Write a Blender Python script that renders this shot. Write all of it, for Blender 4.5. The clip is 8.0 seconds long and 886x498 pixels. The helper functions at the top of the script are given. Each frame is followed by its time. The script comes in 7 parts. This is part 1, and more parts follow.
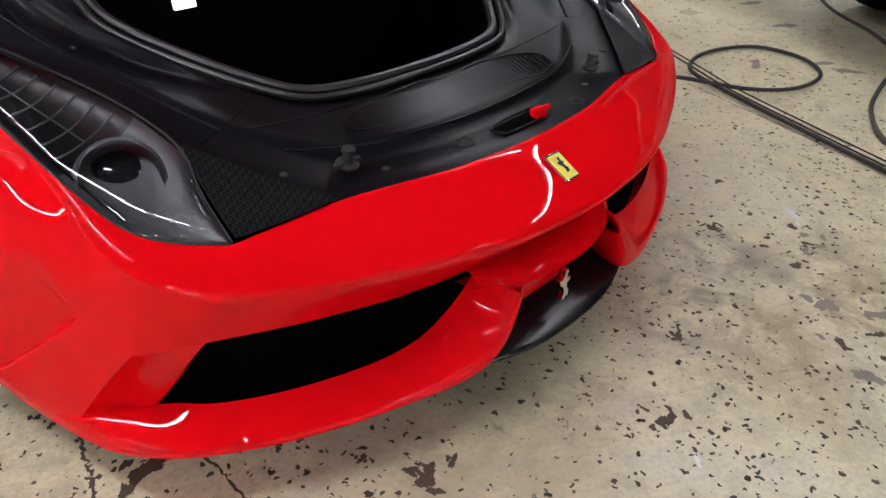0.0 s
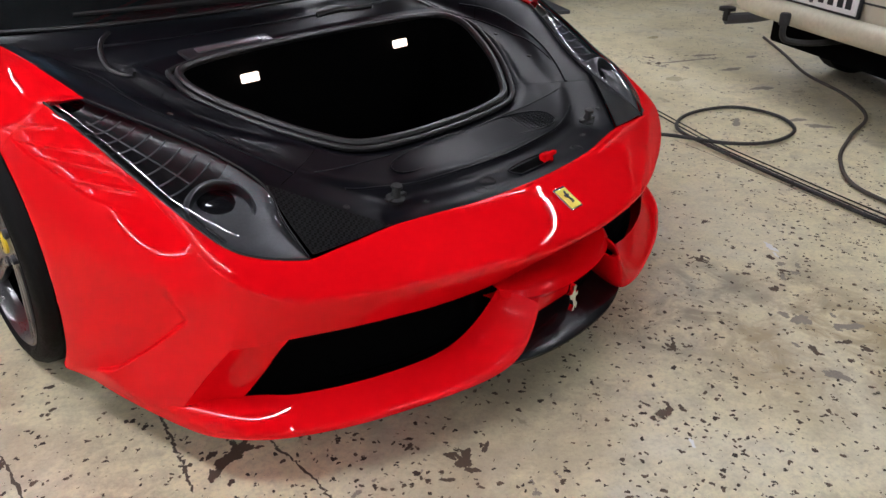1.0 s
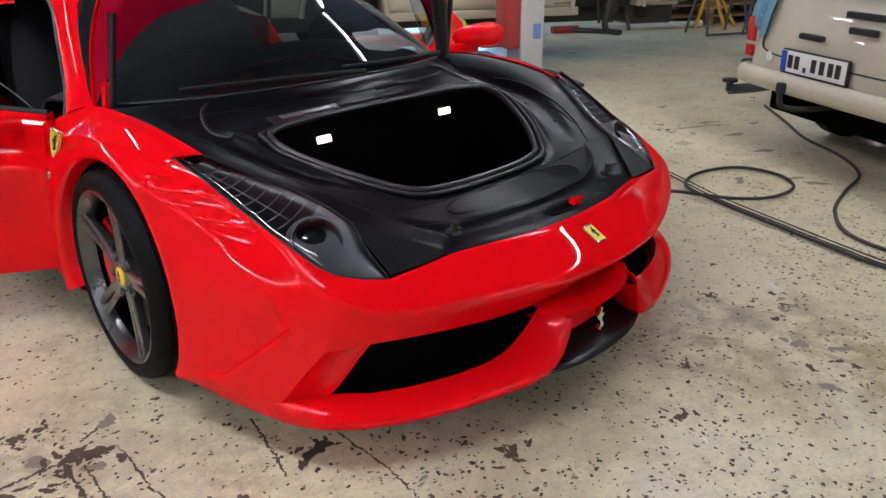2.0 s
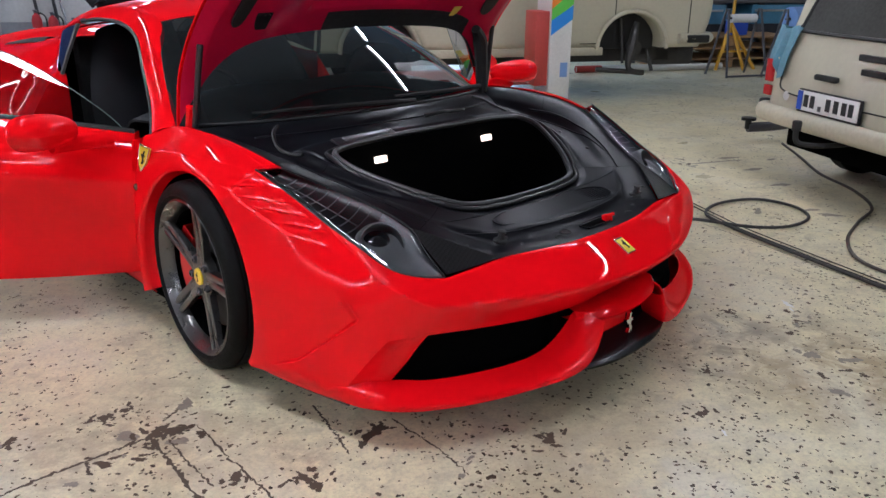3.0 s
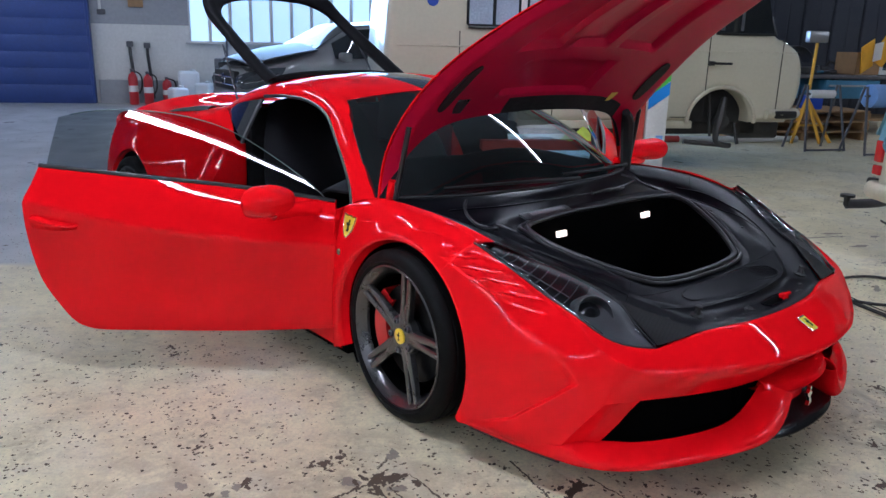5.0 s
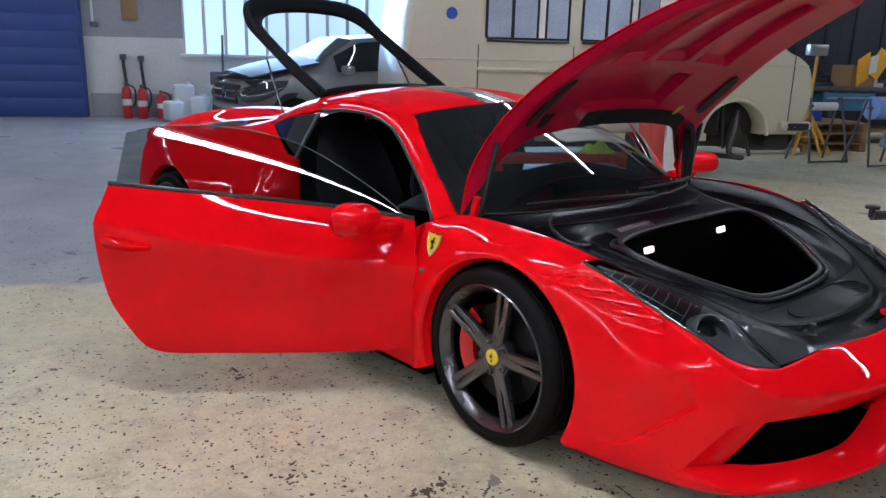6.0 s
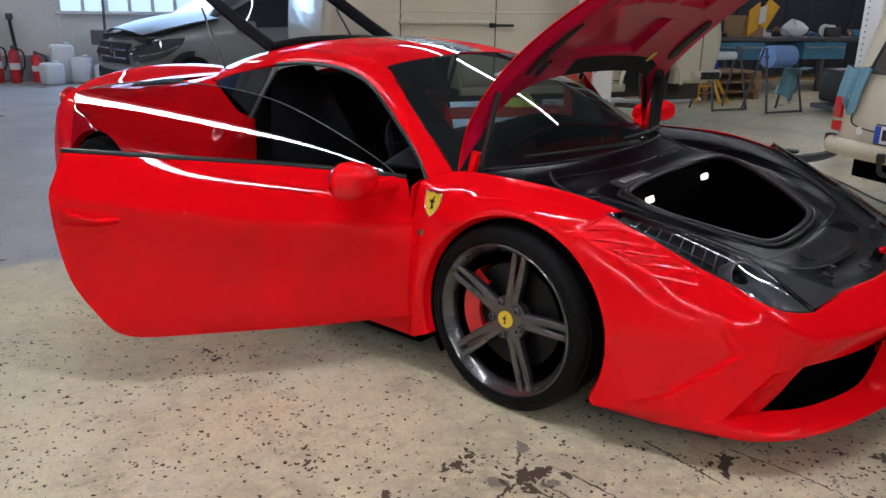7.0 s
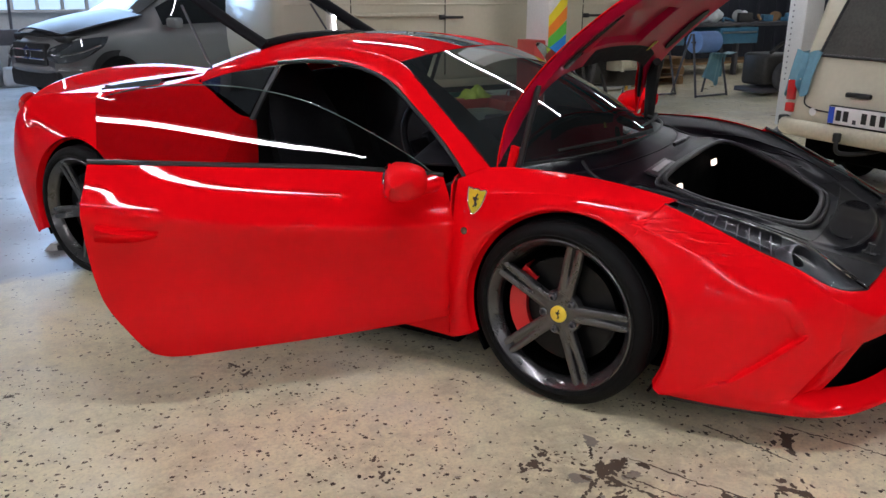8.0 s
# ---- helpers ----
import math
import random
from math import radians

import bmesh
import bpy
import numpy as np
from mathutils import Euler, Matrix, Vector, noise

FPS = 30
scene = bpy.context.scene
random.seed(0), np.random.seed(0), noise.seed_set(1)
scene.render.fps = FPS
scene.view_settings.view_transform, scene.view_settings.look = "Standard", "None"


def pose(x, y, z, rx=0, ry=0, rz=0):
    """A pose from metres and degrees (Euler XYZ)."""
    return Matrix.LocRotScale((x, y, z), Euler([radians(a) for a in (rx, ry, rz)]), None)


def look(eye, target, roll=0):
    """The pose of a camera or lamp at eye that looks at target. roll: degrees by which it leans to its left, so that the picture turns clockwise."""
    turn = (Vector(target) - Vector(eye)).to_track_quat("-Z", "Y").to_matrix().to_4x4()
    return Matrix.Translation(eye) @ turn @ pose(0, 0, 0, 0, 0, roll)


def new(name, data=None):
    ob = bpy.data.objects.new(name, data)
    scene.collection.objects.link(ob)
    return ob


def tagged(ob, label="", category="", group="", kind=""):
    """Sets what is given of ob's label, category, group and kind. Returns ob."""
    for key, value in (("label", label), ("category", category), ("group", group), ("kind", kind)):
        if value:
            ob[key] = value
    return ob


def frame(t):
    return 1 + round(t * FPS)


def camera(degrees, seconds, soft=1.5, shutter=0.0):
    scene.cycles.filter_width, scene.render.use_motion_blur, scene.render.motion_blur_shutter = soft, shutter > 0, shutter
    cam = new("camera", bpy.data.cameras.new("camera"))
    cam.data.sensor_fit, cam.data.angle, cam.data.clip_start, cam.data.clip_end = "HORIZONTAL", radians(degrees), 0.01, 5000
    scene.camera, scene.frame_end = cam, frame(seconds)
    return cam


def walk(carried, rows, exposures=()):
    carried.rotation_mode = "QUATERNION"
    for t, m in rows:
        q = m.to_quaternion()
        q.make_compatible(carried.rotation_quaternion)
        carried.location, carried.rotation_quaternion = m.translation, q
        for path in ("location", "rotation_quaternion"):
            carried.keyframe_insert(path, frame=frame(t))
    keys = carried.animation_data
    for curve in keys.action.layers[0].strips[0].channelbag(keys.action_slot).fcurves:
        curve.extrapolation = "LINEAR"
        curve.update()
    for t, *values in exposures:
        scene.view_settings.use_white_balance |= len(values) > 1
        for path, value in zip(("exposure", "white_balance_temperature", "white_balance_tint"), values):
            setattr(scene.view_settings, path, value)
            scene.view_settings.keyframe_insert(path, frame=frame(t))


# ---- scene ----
cam = camera(59.4, 8.0)
PATH = [
    (0, (-1.149, -1.844, 1.182), (0.105, -0.731, 0.091), 2.0),
    (0.5, (-1.302, -1.892, 1.23), (0.013, -0.768, 0.227), 0.7),
    (1, (-1.439, -2.021, 1.252), (-0.122, -0.838, 0.32), 0.4),
    (1.5, (-1.594, -2.126, 1.29), (-0.275, -0.887, 0.438), -0.1),
    (1.7, (-1.677, -2.168, 1.304), (-0.347, -0.914, 0.493), -0.4),
    (2.8, (-2.013, -2.288, 1.322), (-0.648, -1.004, 0.622), 0.3),
    (3, (-2.062, -2.331, 1.329), (-0.717, -1.016, 0.651), 0.3),
    (3.5, (-2.202, -2.366, 1.37), (-0.894, -0.981, 0.76), 0.8),
    (4, (-2.394, -2.347, 1.397), (-1.07, -0.955, 0.842), 0.4),
    (4.5, (-2.532, -2.279, 1.423), (-1.179, -0.915, 0.866), 0.8),
    (5, (-2.608, -2.102, 1.439), (-1.302, -0.687, 0.898), 1.4),
    (5.2, (-2.62, -2.015, 1.44), (-1.337, -0.572, 0.918), 1.6),
    (6.3, (-2.946, -1.646, 1.412), (-1.544, -0.318, 0.892), 1.1),
    (6.5, (-2.971, -1.564, 1.39), (-1.537, -0.279, 0.848), 0.9),
    (7, (-3.012, -1.325, 1.375), (-1.488, -0.18, 0.772), 1.0),
    (7.5, (-3.158, -1.114, 1.382), (-1.568, -0.071, 0.763), 0.2),
    (8, (-3.229, -0.903, 1.379), (-1.585, 0.053, 0.758), 0.1),
]
walk(cam, [(t, look(eye, target, roll)) for t, eye, target, roll in PATH],
     [(0, 0.19, 5880, 12), (1.5, 0.14, 5840, 12), (3, 0.10, 5570, 12), (4, 0.03, 5350, 12), (5, -0.01, 5200, 12), (6.5, -0.06, 5660, 12), (8, -0.19, 5860, 12)])

# ---- world and light ----
ROOM = pose(0, 0, 0, 0, 0, -32)
world = bpy.data.worlds.new("sky")
scene.world = world
world.use_nodes = True
sky = world.node_tree.nodes.new("ShaderNodeTexSky")
sky.sky_type, sky.sun_disc, sky.sun_elevation, sky.sun_rotation = "NISHITA", False, radians(35), radians(200)
world.node_tree.links.new(sky.outputs["Color"], world.node_tree.nodes["Background"].inputs["Color"])
world.node_tree.nodes["Background"].inputs["Strength"].default_value = 0.15


def area(name, m, sx, sy, watts, colour):
    d = bpy.data.lights.new(name, "AREA")
    d.shape, d.size, d.size_y, d.energy, d.color = "RECTANGLE", sx, sy, watts, colour
    ob = new(name, d)
    ob.matrix_world = m
    return ob


# daylight through the window band in the far wall
area("window_daylight", ROOM @ pose(1.2, 12.25, 2.35, -90, 0, 0), 7.6, 1.9, 480, (0.46, 0.69, 1.0))


# ---- materials ----
def mat(name, base, rough=0.5, metal=0.0, coat=0.0, var=0.0, scale=8.0, bump=0.0, bscale=60.0, spec=0.5, **kw):
    """A node material: base colour with blotchy variation at two scales, and fine relief."""
    m = bpy.data.materials.new(name)
    m.use_nodes = True
    nt = m.node_tree
    b = nt.nodes["Principled BSDF"]
    b.inputs["Base Color"].default_value = (*base, 1)
    b.inputs["Roughness"].default_value = rough
    b.inputs["Metallic"].default_value = metal
    b.inputs["Coat Weight"].default_value = coat
    b.inputs["Coat Roughness"].default_value = kw.get("coat_rough", 0.03)
    b.inputs["Specular IOR Level"].default_value = spec
    if "trans" in kw:
        b.inputs["Transmission Weight"].default_value = kw["trans"]
        b.inputs["IOR"].default_value = kw.get("ior", 1.45)
    tc = nt.nodes.new("ShaderNodeTexCoord")
    if var:
        n1 = nt.nodes.new("ShaderNodeTexNoise")
        n1.inputs["Scale"].default_value, n1.inputs["Detail"].default_value = scale, 6
        n2 = nt.nodes.new("ShaderNodeTexNoise")
        n2.inputs["Scale"].default_value, n2.inputs["Detail"].default_value = scale * 14, 3
        ad = nt.nodes.new("ShaderNodeMath")
        ad.operation = "ADD"
        nt.links.new(tc.outputs["Object"], n1.inputs["Vector"])
        nt.links.new(tc.outputs["Object"], n2.inputs["Vector"])
        nt.links.new(n1.outputs["Fac"], ad.inputs[0])
        nt.links.new(n2.outputs["Fac"], ad.inputs[1])
        mr = nt.nodes.new("ShaderNodeMapRange")
        mr.inputs["From Min"].default_value, mr.inputs["From Max"].default_value = 0.6, 1.4
        mr.inputs["To Min"].default_value, mr.inputs["To Max"].default_value = 1 - var, 1 + var
        nt.links.new(ad.outputs[0], mr.inputs["Value"])
        mx = nt.nodes.new("ShaderNodeVectorMath")
        mx.operation = "SCALE"
        mx.inputs[0].default_value = base
        nt.links.new(mr.outputs["Result"], mx.inputs["Scale"])
        nt.links.new(mx.outputs["Vector"], b.inputs["Base Color"])
        rr = nt.nodes.new("ShaderNodeMapRange")
        rr.inputs["From Min"].default_value, rr.inputs["From Max"].default_value = 0.6, 1.4
        rr.inputs["To Min"].default_value, rr.inputs["To Max"].default_value = max(0.0, rough * (1 - var)), min(1, rough * (1 + var))
        nt.links.new(ad.outputs[0], rr.inputs["Value"])
        nt.links.new(rr.outputs["Result"], b.inputs["Roughness"])
    if bump:
        nb = nt.nodes.new("ShaderNodeTexNoise")
        nb.inputs["Scale"].default_value, nb.inputs["Detail"].default_value = bscale, 4
        nt.links.new(tc.outputs["Object"], nb.inputs["Vector"])
        bp = nt.nodes.new("ShaderNodeBump")
        bp.inputs["Strength"].default_value, bp.inputs["Distance"].default_value = bump, 0.002
        nt.links.new(nb.outputs["Fac"], bp.inputs["Height"])
        nt.links.new(bp.outputs["Normal"], b.inputs["Normal"])
    return m


def glow(name, colour, strength):
    m = bpy.data.materials.new(name)
    m.use_nodes = True
    b = m.node_tree.nodes["Principled BSDF"]
    b.inputs["Base Color"].default_value = (*colour, 1)
    b.inputs["Emission Color"].default_value = (*colour, 1)
    b.inputs["Emission Strength"].default_value = strength
    return m


RED = mat("red_paint", (0.80, 0.0018, 0.005), 0.5, 0.0, 0.42, 0.03, 3, spec=0.0, coat_rough=0.02)
# darker copy of red_paint, with blue window light mixed into the colour
RED_INNER = mat("red_inner_blue_lit", (0.52, 0.005, 0.045), 0.45, 0.0, 0.22, 0.08, 4, spec=0.1, coat_rough=0.10)
CALIPER = mat("caliper_red", (0.62, 0.01, 0.012), 0.4, 0, 0.4, 0.06, 20)
BLACK = mat("matt_black", (0.012, 0.012, 0.012), 0.7, var=0.2, scale=20)
SATIN_BLACK = mat("satin_black", (0.018, 0.018, 0.02), 0.3, var=0.15, scale=14)
TRAY = mat("moulded_plastic", (0.005, 0.005, 0.0068), 0.31, var=0.06, scale=9, spec=0.085)
# near-zero black: shade of recesses, gaps and undersides put into the colour
PITCH = mat("deep_shade_black", (0.0012, 0.0012, 0.0012), 0.95, var=0.2, scale=20, spec=0.02)
TUB = mat("black_carpet", (0.012, 0.012, 0.013), 0.95, var=0.3, scale=30, bump=0.4, bscale=500)
RUBBER = mat("black_rubber", (0.010, 0.010, 0.010), 0.40, var=0.15, scale=30)
TYRE = mat("tyre_rubber", (0.0045, 0.0045, 0.0045), 0.65, var=0.3, scale=12, bump=0.2, bscale=200, spec=0.12)
RIM_MAT = mat("grey_alloy", (0.10, 0.098, 0.098), 0.28, 0.8, 0.6, 0.06, 20)
DISC = mat("brake_disc", (0.016, 0.016, 0.017), 0.4, 0.8, var=0.2, scale=25)
CHROME = mat("chrome", (0.85, 0.85, 0.86), 0.1, 1.0, var=0.05, scale=30)
MIRROR = mat("mirror_silver", (0.9, 0.9, 0.9), 0.02, 1.0)
ALU = mat("brushed_aluminium", (0.42, 0.42, 0.43), 0.35, 0.9, var=0.15, scale=40)
GREY = mat("dark_grey_plastic", (0.07, 0.07, 0.075), 0.38, 0.3, var=0.12, scale=20)
BOWL = mat("lamp_bowl", (0.13, 0.13, 0.135), 0.42, 0.25, var=0.2, scale=15)
LIDBLACK = mat("lid_black", (0.006, 0.006, 0.007), 0.6, var=0.2, scale=10, spec=0.05)
BEZEL = mat("bezel_black", (0.01, 0.01, 0.011), 0.3, var=0.1, scale=15, spec=0.4)
LEATHER = mat("black_leather", (0.011, 0.011, 0.013), 0.6, var=0.2, scale=15, bump=0.2, bscale=300, spec=0.12)
CABIN = mat("dark_cabin_carpet", (0.010, 0.010, 0.011), 0.9, var=0.2, scale=30)
YELLOW = mat("yellow_enamel", (0.85, 0.62, 0.03), 0.3, 0, 0.6, 0.06, 30)
YELLOW_PAPER = mat("yellow_paper", (0.75, 0.55, 0.08), 0.7, var=0.1, scale=30)
TAIL = mat("tail_red", (0.5, 0.01, 0.01), 0.15, 0, 1.0, 0.1, 20)
SMOKE = mat("smoked_plastic", (0.12, 0.07, 0.04), 0.2, 0, 0.5, 0.1, 40)
GLASS_EDGE = mat("glass_edge", (0.10, 0.14, 0.13), 0.15, 0, 0.8, 0.1, 20)
LENS_BLACK = mat("lens_black", (0.012, 0.012, 0.014), 0.08, 0, 0.6, 0.1, 20)
RIBS = mat("lamp_ribs", (0.16, 0.16, 0.165), 0.4, 0.2, var=0.1, scale=30)
SATIN_GREY = mat("satin_grey_trim", (0.07, 0.07, 0.072), 0.45, var=0.1, scale=12, spec=0.3)
SPLITTER = mat("splitter_black", (0.006, 0.006, 0.007), 0.22, var=0.1, scale=10, spec=0.25)
ROOFMAT = mat("gloss_black_paint", (0.02, 0.02, 0.021), 0.25, 0, 1.0, 0.1, 6)


def glass(name, tint, rough=0.0, dust_haze=0.0):
    """Thin glass: a clear tint that lets light straight through, with a mirror sheen on top."""
    m = bpy.data.materials.new(name)
    m.use_nodes = True
    nt = m.node_tree
    nt.nodes.remove(nt.nodes["Principled BSDF"])
    t, g, x, f = (nt.nodes.new("ShaderNode" + k) for k in ("BsdfTransparent", "BsdfGlossy", "MixShader", "Fresnel"))
    t.inputs["Color"].default_value = (*tint, 1)
    g.inputs["Roughness"].default_value = rough
    f.inputs["IOR"].default_value = 1.5
    nt.links.new(f.outputs["Fac"], x.inputs["Fac"])
    nt.links.new(t.outputs["BSDF"], x.inputs[1])
    nt.links.new(g.outputs["BSDF"], x.inputs[2])
    out = x.outputs["Shader"]
    if dust_haze:
        # thin diffuse film: dust, with the bluish haze of reflected light painted in
        d, y = nt.nodes.new("ShaderNodeBsdfDiffuse"), nt.nodes.new("ShaderNodeMixShader")
        d.inputs["Color"].default_value = (0.48, 0.56, 0.58, 1)
        n = nt.nodes.new("ShaderNodeTexNoise")
        n.inputs["Scale"].default_value, n.inputs["Detail"].default_value = 5, 6
        r = nt.nodes.new("ShaderNodeMapRange")
        r.inputs["From Min"].default_value, r.inputs["From Max"].default_value = 0.3, 0.7
        r.inputs["To Min"].default_value, r.inputs["To Max"].default_value = dust_haze * 0.6, dust_haze * 1.4
        nt.links.new(n.outputs["Fac"], r.inputs["Value"])
        nt.links.new(r.outputs["Result"], y.inputs["Fac"])
        nt.links.new(out, y.inputs[1])
        nt.links.new(d.outputs["BSDF"], y.inputs[2])
        out = y.outputs["Shader"]
    nt.links.new(out, nt.nodes["Material Output"].inputs["Surface"])
    return m


GLASS = glass("tinted_glass", (0.23, 0.265, 0.25), 0.0, 0.022)
CLEAR = glass("clear_cover", (0.92, 0.93, 0.94))
TINT = glass("door_glass", (0.42, 0.44, 0.44))
LAMP = glow("trunk_lamp_glow", (1.0, 0.76, 0.58), 2.6)


def carbon():
    m = mat("carbon_fibre", (0.02, 0.02, 0.021), 0.4, 0, 0.08, spec=0.1)
    nt = m.node_tree
    b = nt.nodes["Principled BSDF"]
    tc, mp, ch, mx = (nt.nodes.new("ShaderNode" + k) for k in ("TexCoord", "Mapping", "TexChecker", "Bump"))
    mp.inputs["Rotation"].default_value = (0, 0, radians(40))
    ch.inputs["Scale"].default_value = 190
    ch.inputs["Color1"].default_value = (0.002, 0.002, 0.002, 1)
    ch.inputs["Color2"].default_value = (0.014, 0.014, 0.0145, 1)
    nt.links.new(tc.outputs["Object"], mp.inputs["Vector"])
    nt.links.new(mp.outputs["Vector"], ch.inputs["Vector"])
    nt.links.new(ch.outputs["Color"], b.inputs["Base Color"])
    mx.inputs["Strength"].default_value, mx.inputs["Distance"].default_value = 0.3, 0.002
    nt.links.new(ch.outputs["Fac"], mx.inputs["Height"])
    nt.links.new(mx.outputs["Normal"], b.inputs["Normal"])
    return m


CARBON = carbon()
CREAM = mat("cream_paint", (0.515, 0.485, 0.365), 0.35, 0, 0.5, 0.06, 2, spec=0.4)
CREAM_DIRTY = mat("worn_cream_paint", (0.495, 0.462, 0.345), 0.5, 0, 0.2, 0.14, 3)
SILVER = mat("silver_grey_paint", (0.19, 0.188, 0.188), 0.35, 0.25, 0.5, 0.05, 5)
WALL_GREY = mat("grey_wall_paint", (0.30, 0.31, 0.33), 0.8, var=0.12, scale=1.2, bump=0.15)
WALL_WHITE = mat("white_wall_paint", (0.62, 0.62, 0.60), 0.75, var=0.12, scale=1.4, bump=0.15)
WALL_DARK = mat("dark_curtain", (0.018, 0.021, 0.030), 0.9, var=0.25, scale=1.5)
# unseen ceiling, near-black so that glass and paint reflect less light
CEIL = mat("ceiling_panels", (0.035, 0.035, 0.036), 0.9, var=0.1, scale=0.8)
BLUE = mat("blue_gate", (0.022, 0.05, 0.21), 0.5, var=0.15, scale=2)
WHITE = mat("white_paint", (0.68, 0.68, 0.66), 0.45, var=0.1, scale=4)
LIFT_RED = mat("lift_red", (0.42, 0.05, 0.04), 0.5, var=0.15, scale=6)
EXT_RED = mat("extinguisher_red", (0.45, 0.02, 0.025), 0.35, var=0.1, scale=10)
PAPER_BLUE = mat("blue_paper", (0.20, 0.33, 0.62), 0.85, var=0.1, scale=15)
CLOTH = mat("teal_cloth", (0.12, 0.25, 0.32), 0.9, var=0.25, scale=18, bump=0.5, bscale=150)
FILM = mat("blue_plastic_bag", (0.16, 0.32, 0.38), 0.35, var=0.25, scale=10, bump=0.6, bscale=25)
YEL = mat("yellow_steel", (0.62, 0.34, 0.02), 0.5, var=0.15, scale=10)
AMBER = mat("amber_card", (0.80, 0.42, 0.02), 0.6, var=0.12, scale=8)
CARD = mat("brown_card", (0.28, 0.17, 0.08), 0.8, var=0.2, scale=10)
WOOD = mat("pallet_wood", (0.30, 0.18, 0.08), 0.75, var=0.3, scale=8, bump=0.3)
STEEL = mat("painted_steel", (0.10, 0.10, 0.11), 0.45, 0.5, var=0.25, scale=10)
TOOLBLUE = mat("blue_toolbox", (0.05, 0.17, 0.28), 0.45, var=0.2, scale=8)
ENGINE = mat("oily_metal", (0.05, 0.048, 0.045), 0.5, 0.4, var=0.4, scale=20, bump=0.5, bscale=40)
PLASTIC_MILK = mat("milky_plastic", (0.62, 0.64, 0.66), 0.35, var=0.08, scale=8)
HOSE = mat("black_hose", (0.022, 0.021, 0.02), 0.55, var=0.3, scale=25)
SIGN_BLUE = mat("plate_blue", (0.02, 0.07, 0.45), 0.4, var=0.05, scale=30)
TUBE_GLOW = glow("tube_glow", (1.0, 0.95, 0.92), 100)


def floor_material():
    """Cream floor paint, chipped through to dark concrete, oil stains, and a bare grey part beyond."""
    m = bpy.data.materials.new("workshop_floor")
    m.use_nodes = True
    nt = m.node_tree
    b = nt.nodes["Principled BSDF"]

    def node(kind, **v):
        n = nt.nodes.new("ShaderNode" + kind)
        for k, x in v.items():
            n.inputs[k].default_value = x
        return n

    def link(o, i):
        nt.links.new(o, i)

    def ramp(src, lo, hi, a=0.0, z=1.0):
        r = node("MapRange", **{"From Min": lo, "From Max": hi, "To Min": a, "To Max": z})
        link(src, r.inputs["Value"])
        return r.outputs["Result"]

    def mult(p, q, op="MULTIPLY"):
        x = nt.nodes.new("ShaderNodeMath")
        x.operation, x.use_clamp = op, True
        for i, v in enumerate((p, q)):
            if isinstance(v, (int, float)):
                x.inputs[i].default_value = v
            else:
                link(v, x.inputs[i])
        return x.outputs[0]

    def mix(f, p, q):
        x = nt.nodes.new("ShaderNodeMix")
        x.data_type = "RGBA"
        link(f, x.inputs["Factor"])
        for i, v in ((6, p), (7, q)):
            if isinstance(v, tuple):
                x.inputs[i].default_value = (*v, 1)
            else:
                link(v, x.inputs[i])
        return x.outputs[2]

    pos = nt.nodes.new("ShaderNodeTexCoord").outputs["Object"]

    def noise(scale, detail=4, rough=0.5, dist=0.0):
        n = node("TexNoise", Scale=scale, Detail=detail, Roughness=rough, Distortion=dist)
        link(pos, n.inputs["Vector"])
        return n.outputs["Fac"]

    # chips: small dark flakes, denser in patches
    vor = node("TexVoronoi", Scale=62.0, Randomness=1.0)
    warp = node("TexNoise", Scale=55.0, Detail=4)
    link(pos, warp.inputs["Vector"])
    add = nt.nodes.new("ShaderNodeVectorMath")
    add.operation = "MULTIPLY_ADD"
    add.inputs[1].default_value = (0.03, 0.03, 0.03)
    link(warp.outputs["Color"], add.inputs[0])
    link(pos, add.inputs[2])
    link(add.outputs["Vector"], vor.inputs["Vector"])
    sep = nt.nodes.new("ShaderNodeSeparateColor")
    link(vor.outputs["Color"], sep.inputs["Color"])
    ground = nt.nodes.new("ShaderNodeSeparateXYZ")
    link(pos, ground.inputs["Vector"])
    dens = mult(ramp(noise(1.5, 5, 0.65), 0.36, 0.62, 0.05, 1.0), ramp(ground.outputs["Y"], 1.2, -1.1, 0.32, 1.0))
    pick = mult(sep.outputs["Red"], dens, "LESS_THAN")
    size = ramp(mult(sep.outputs["Green"], sep.outputs["Green"]), 0.0, 1.0, 0.07, 0.50)
    chips = mult(pick, mult(vor.outputs["Distance"], size, "LESS_THAN"))
    big = mult(ramp(noise(5.5, 6, 0.65, 0.4), 0.66, 0.68), ramp(noise(0.9, 2), 0.44, 0.58))
    chips = mult(chips, big, "MAXIMUM")
    cream = mix(ramp(noise(1.1, 6, 0.6), 0.35, 0.7), (0.80, 0.72, 0.475), (0.65, 0.58, 0.375))
    cream = mix(ramp(noise(11, 6, 0.75), 0.46, 0.72, 0, 0.5), cream, (0.34, 0.30, 0.23))
    stain = mult(ramp(noise(0.55, 4, 0.6, 0.6), 0.56, 0.72, 0, 0.7), ramp(noise(3.0, 4), 0.3, 0.6))
    cream = mix(stain, cream, (0.28, 0.235, 0.15))
    # brown spill beside the hose, and dark smudges round the car's front
    def blot(cx, cy, r, amount):
        d = nt.nodes.new("ShaderNodeVectorMath")
        d.operation = "DISTANCE"
        link(pos, d.inputs[0])
        d.inputs[1].default_value = (cx, cy, 0)
        return mult(mult(ramp(d.outputs["Value"], r * 0.45, r, 1.0, 0.0), ramp(noise(7.0, 6, 0.65, 0.8), 0.40, 0.58)), amount)

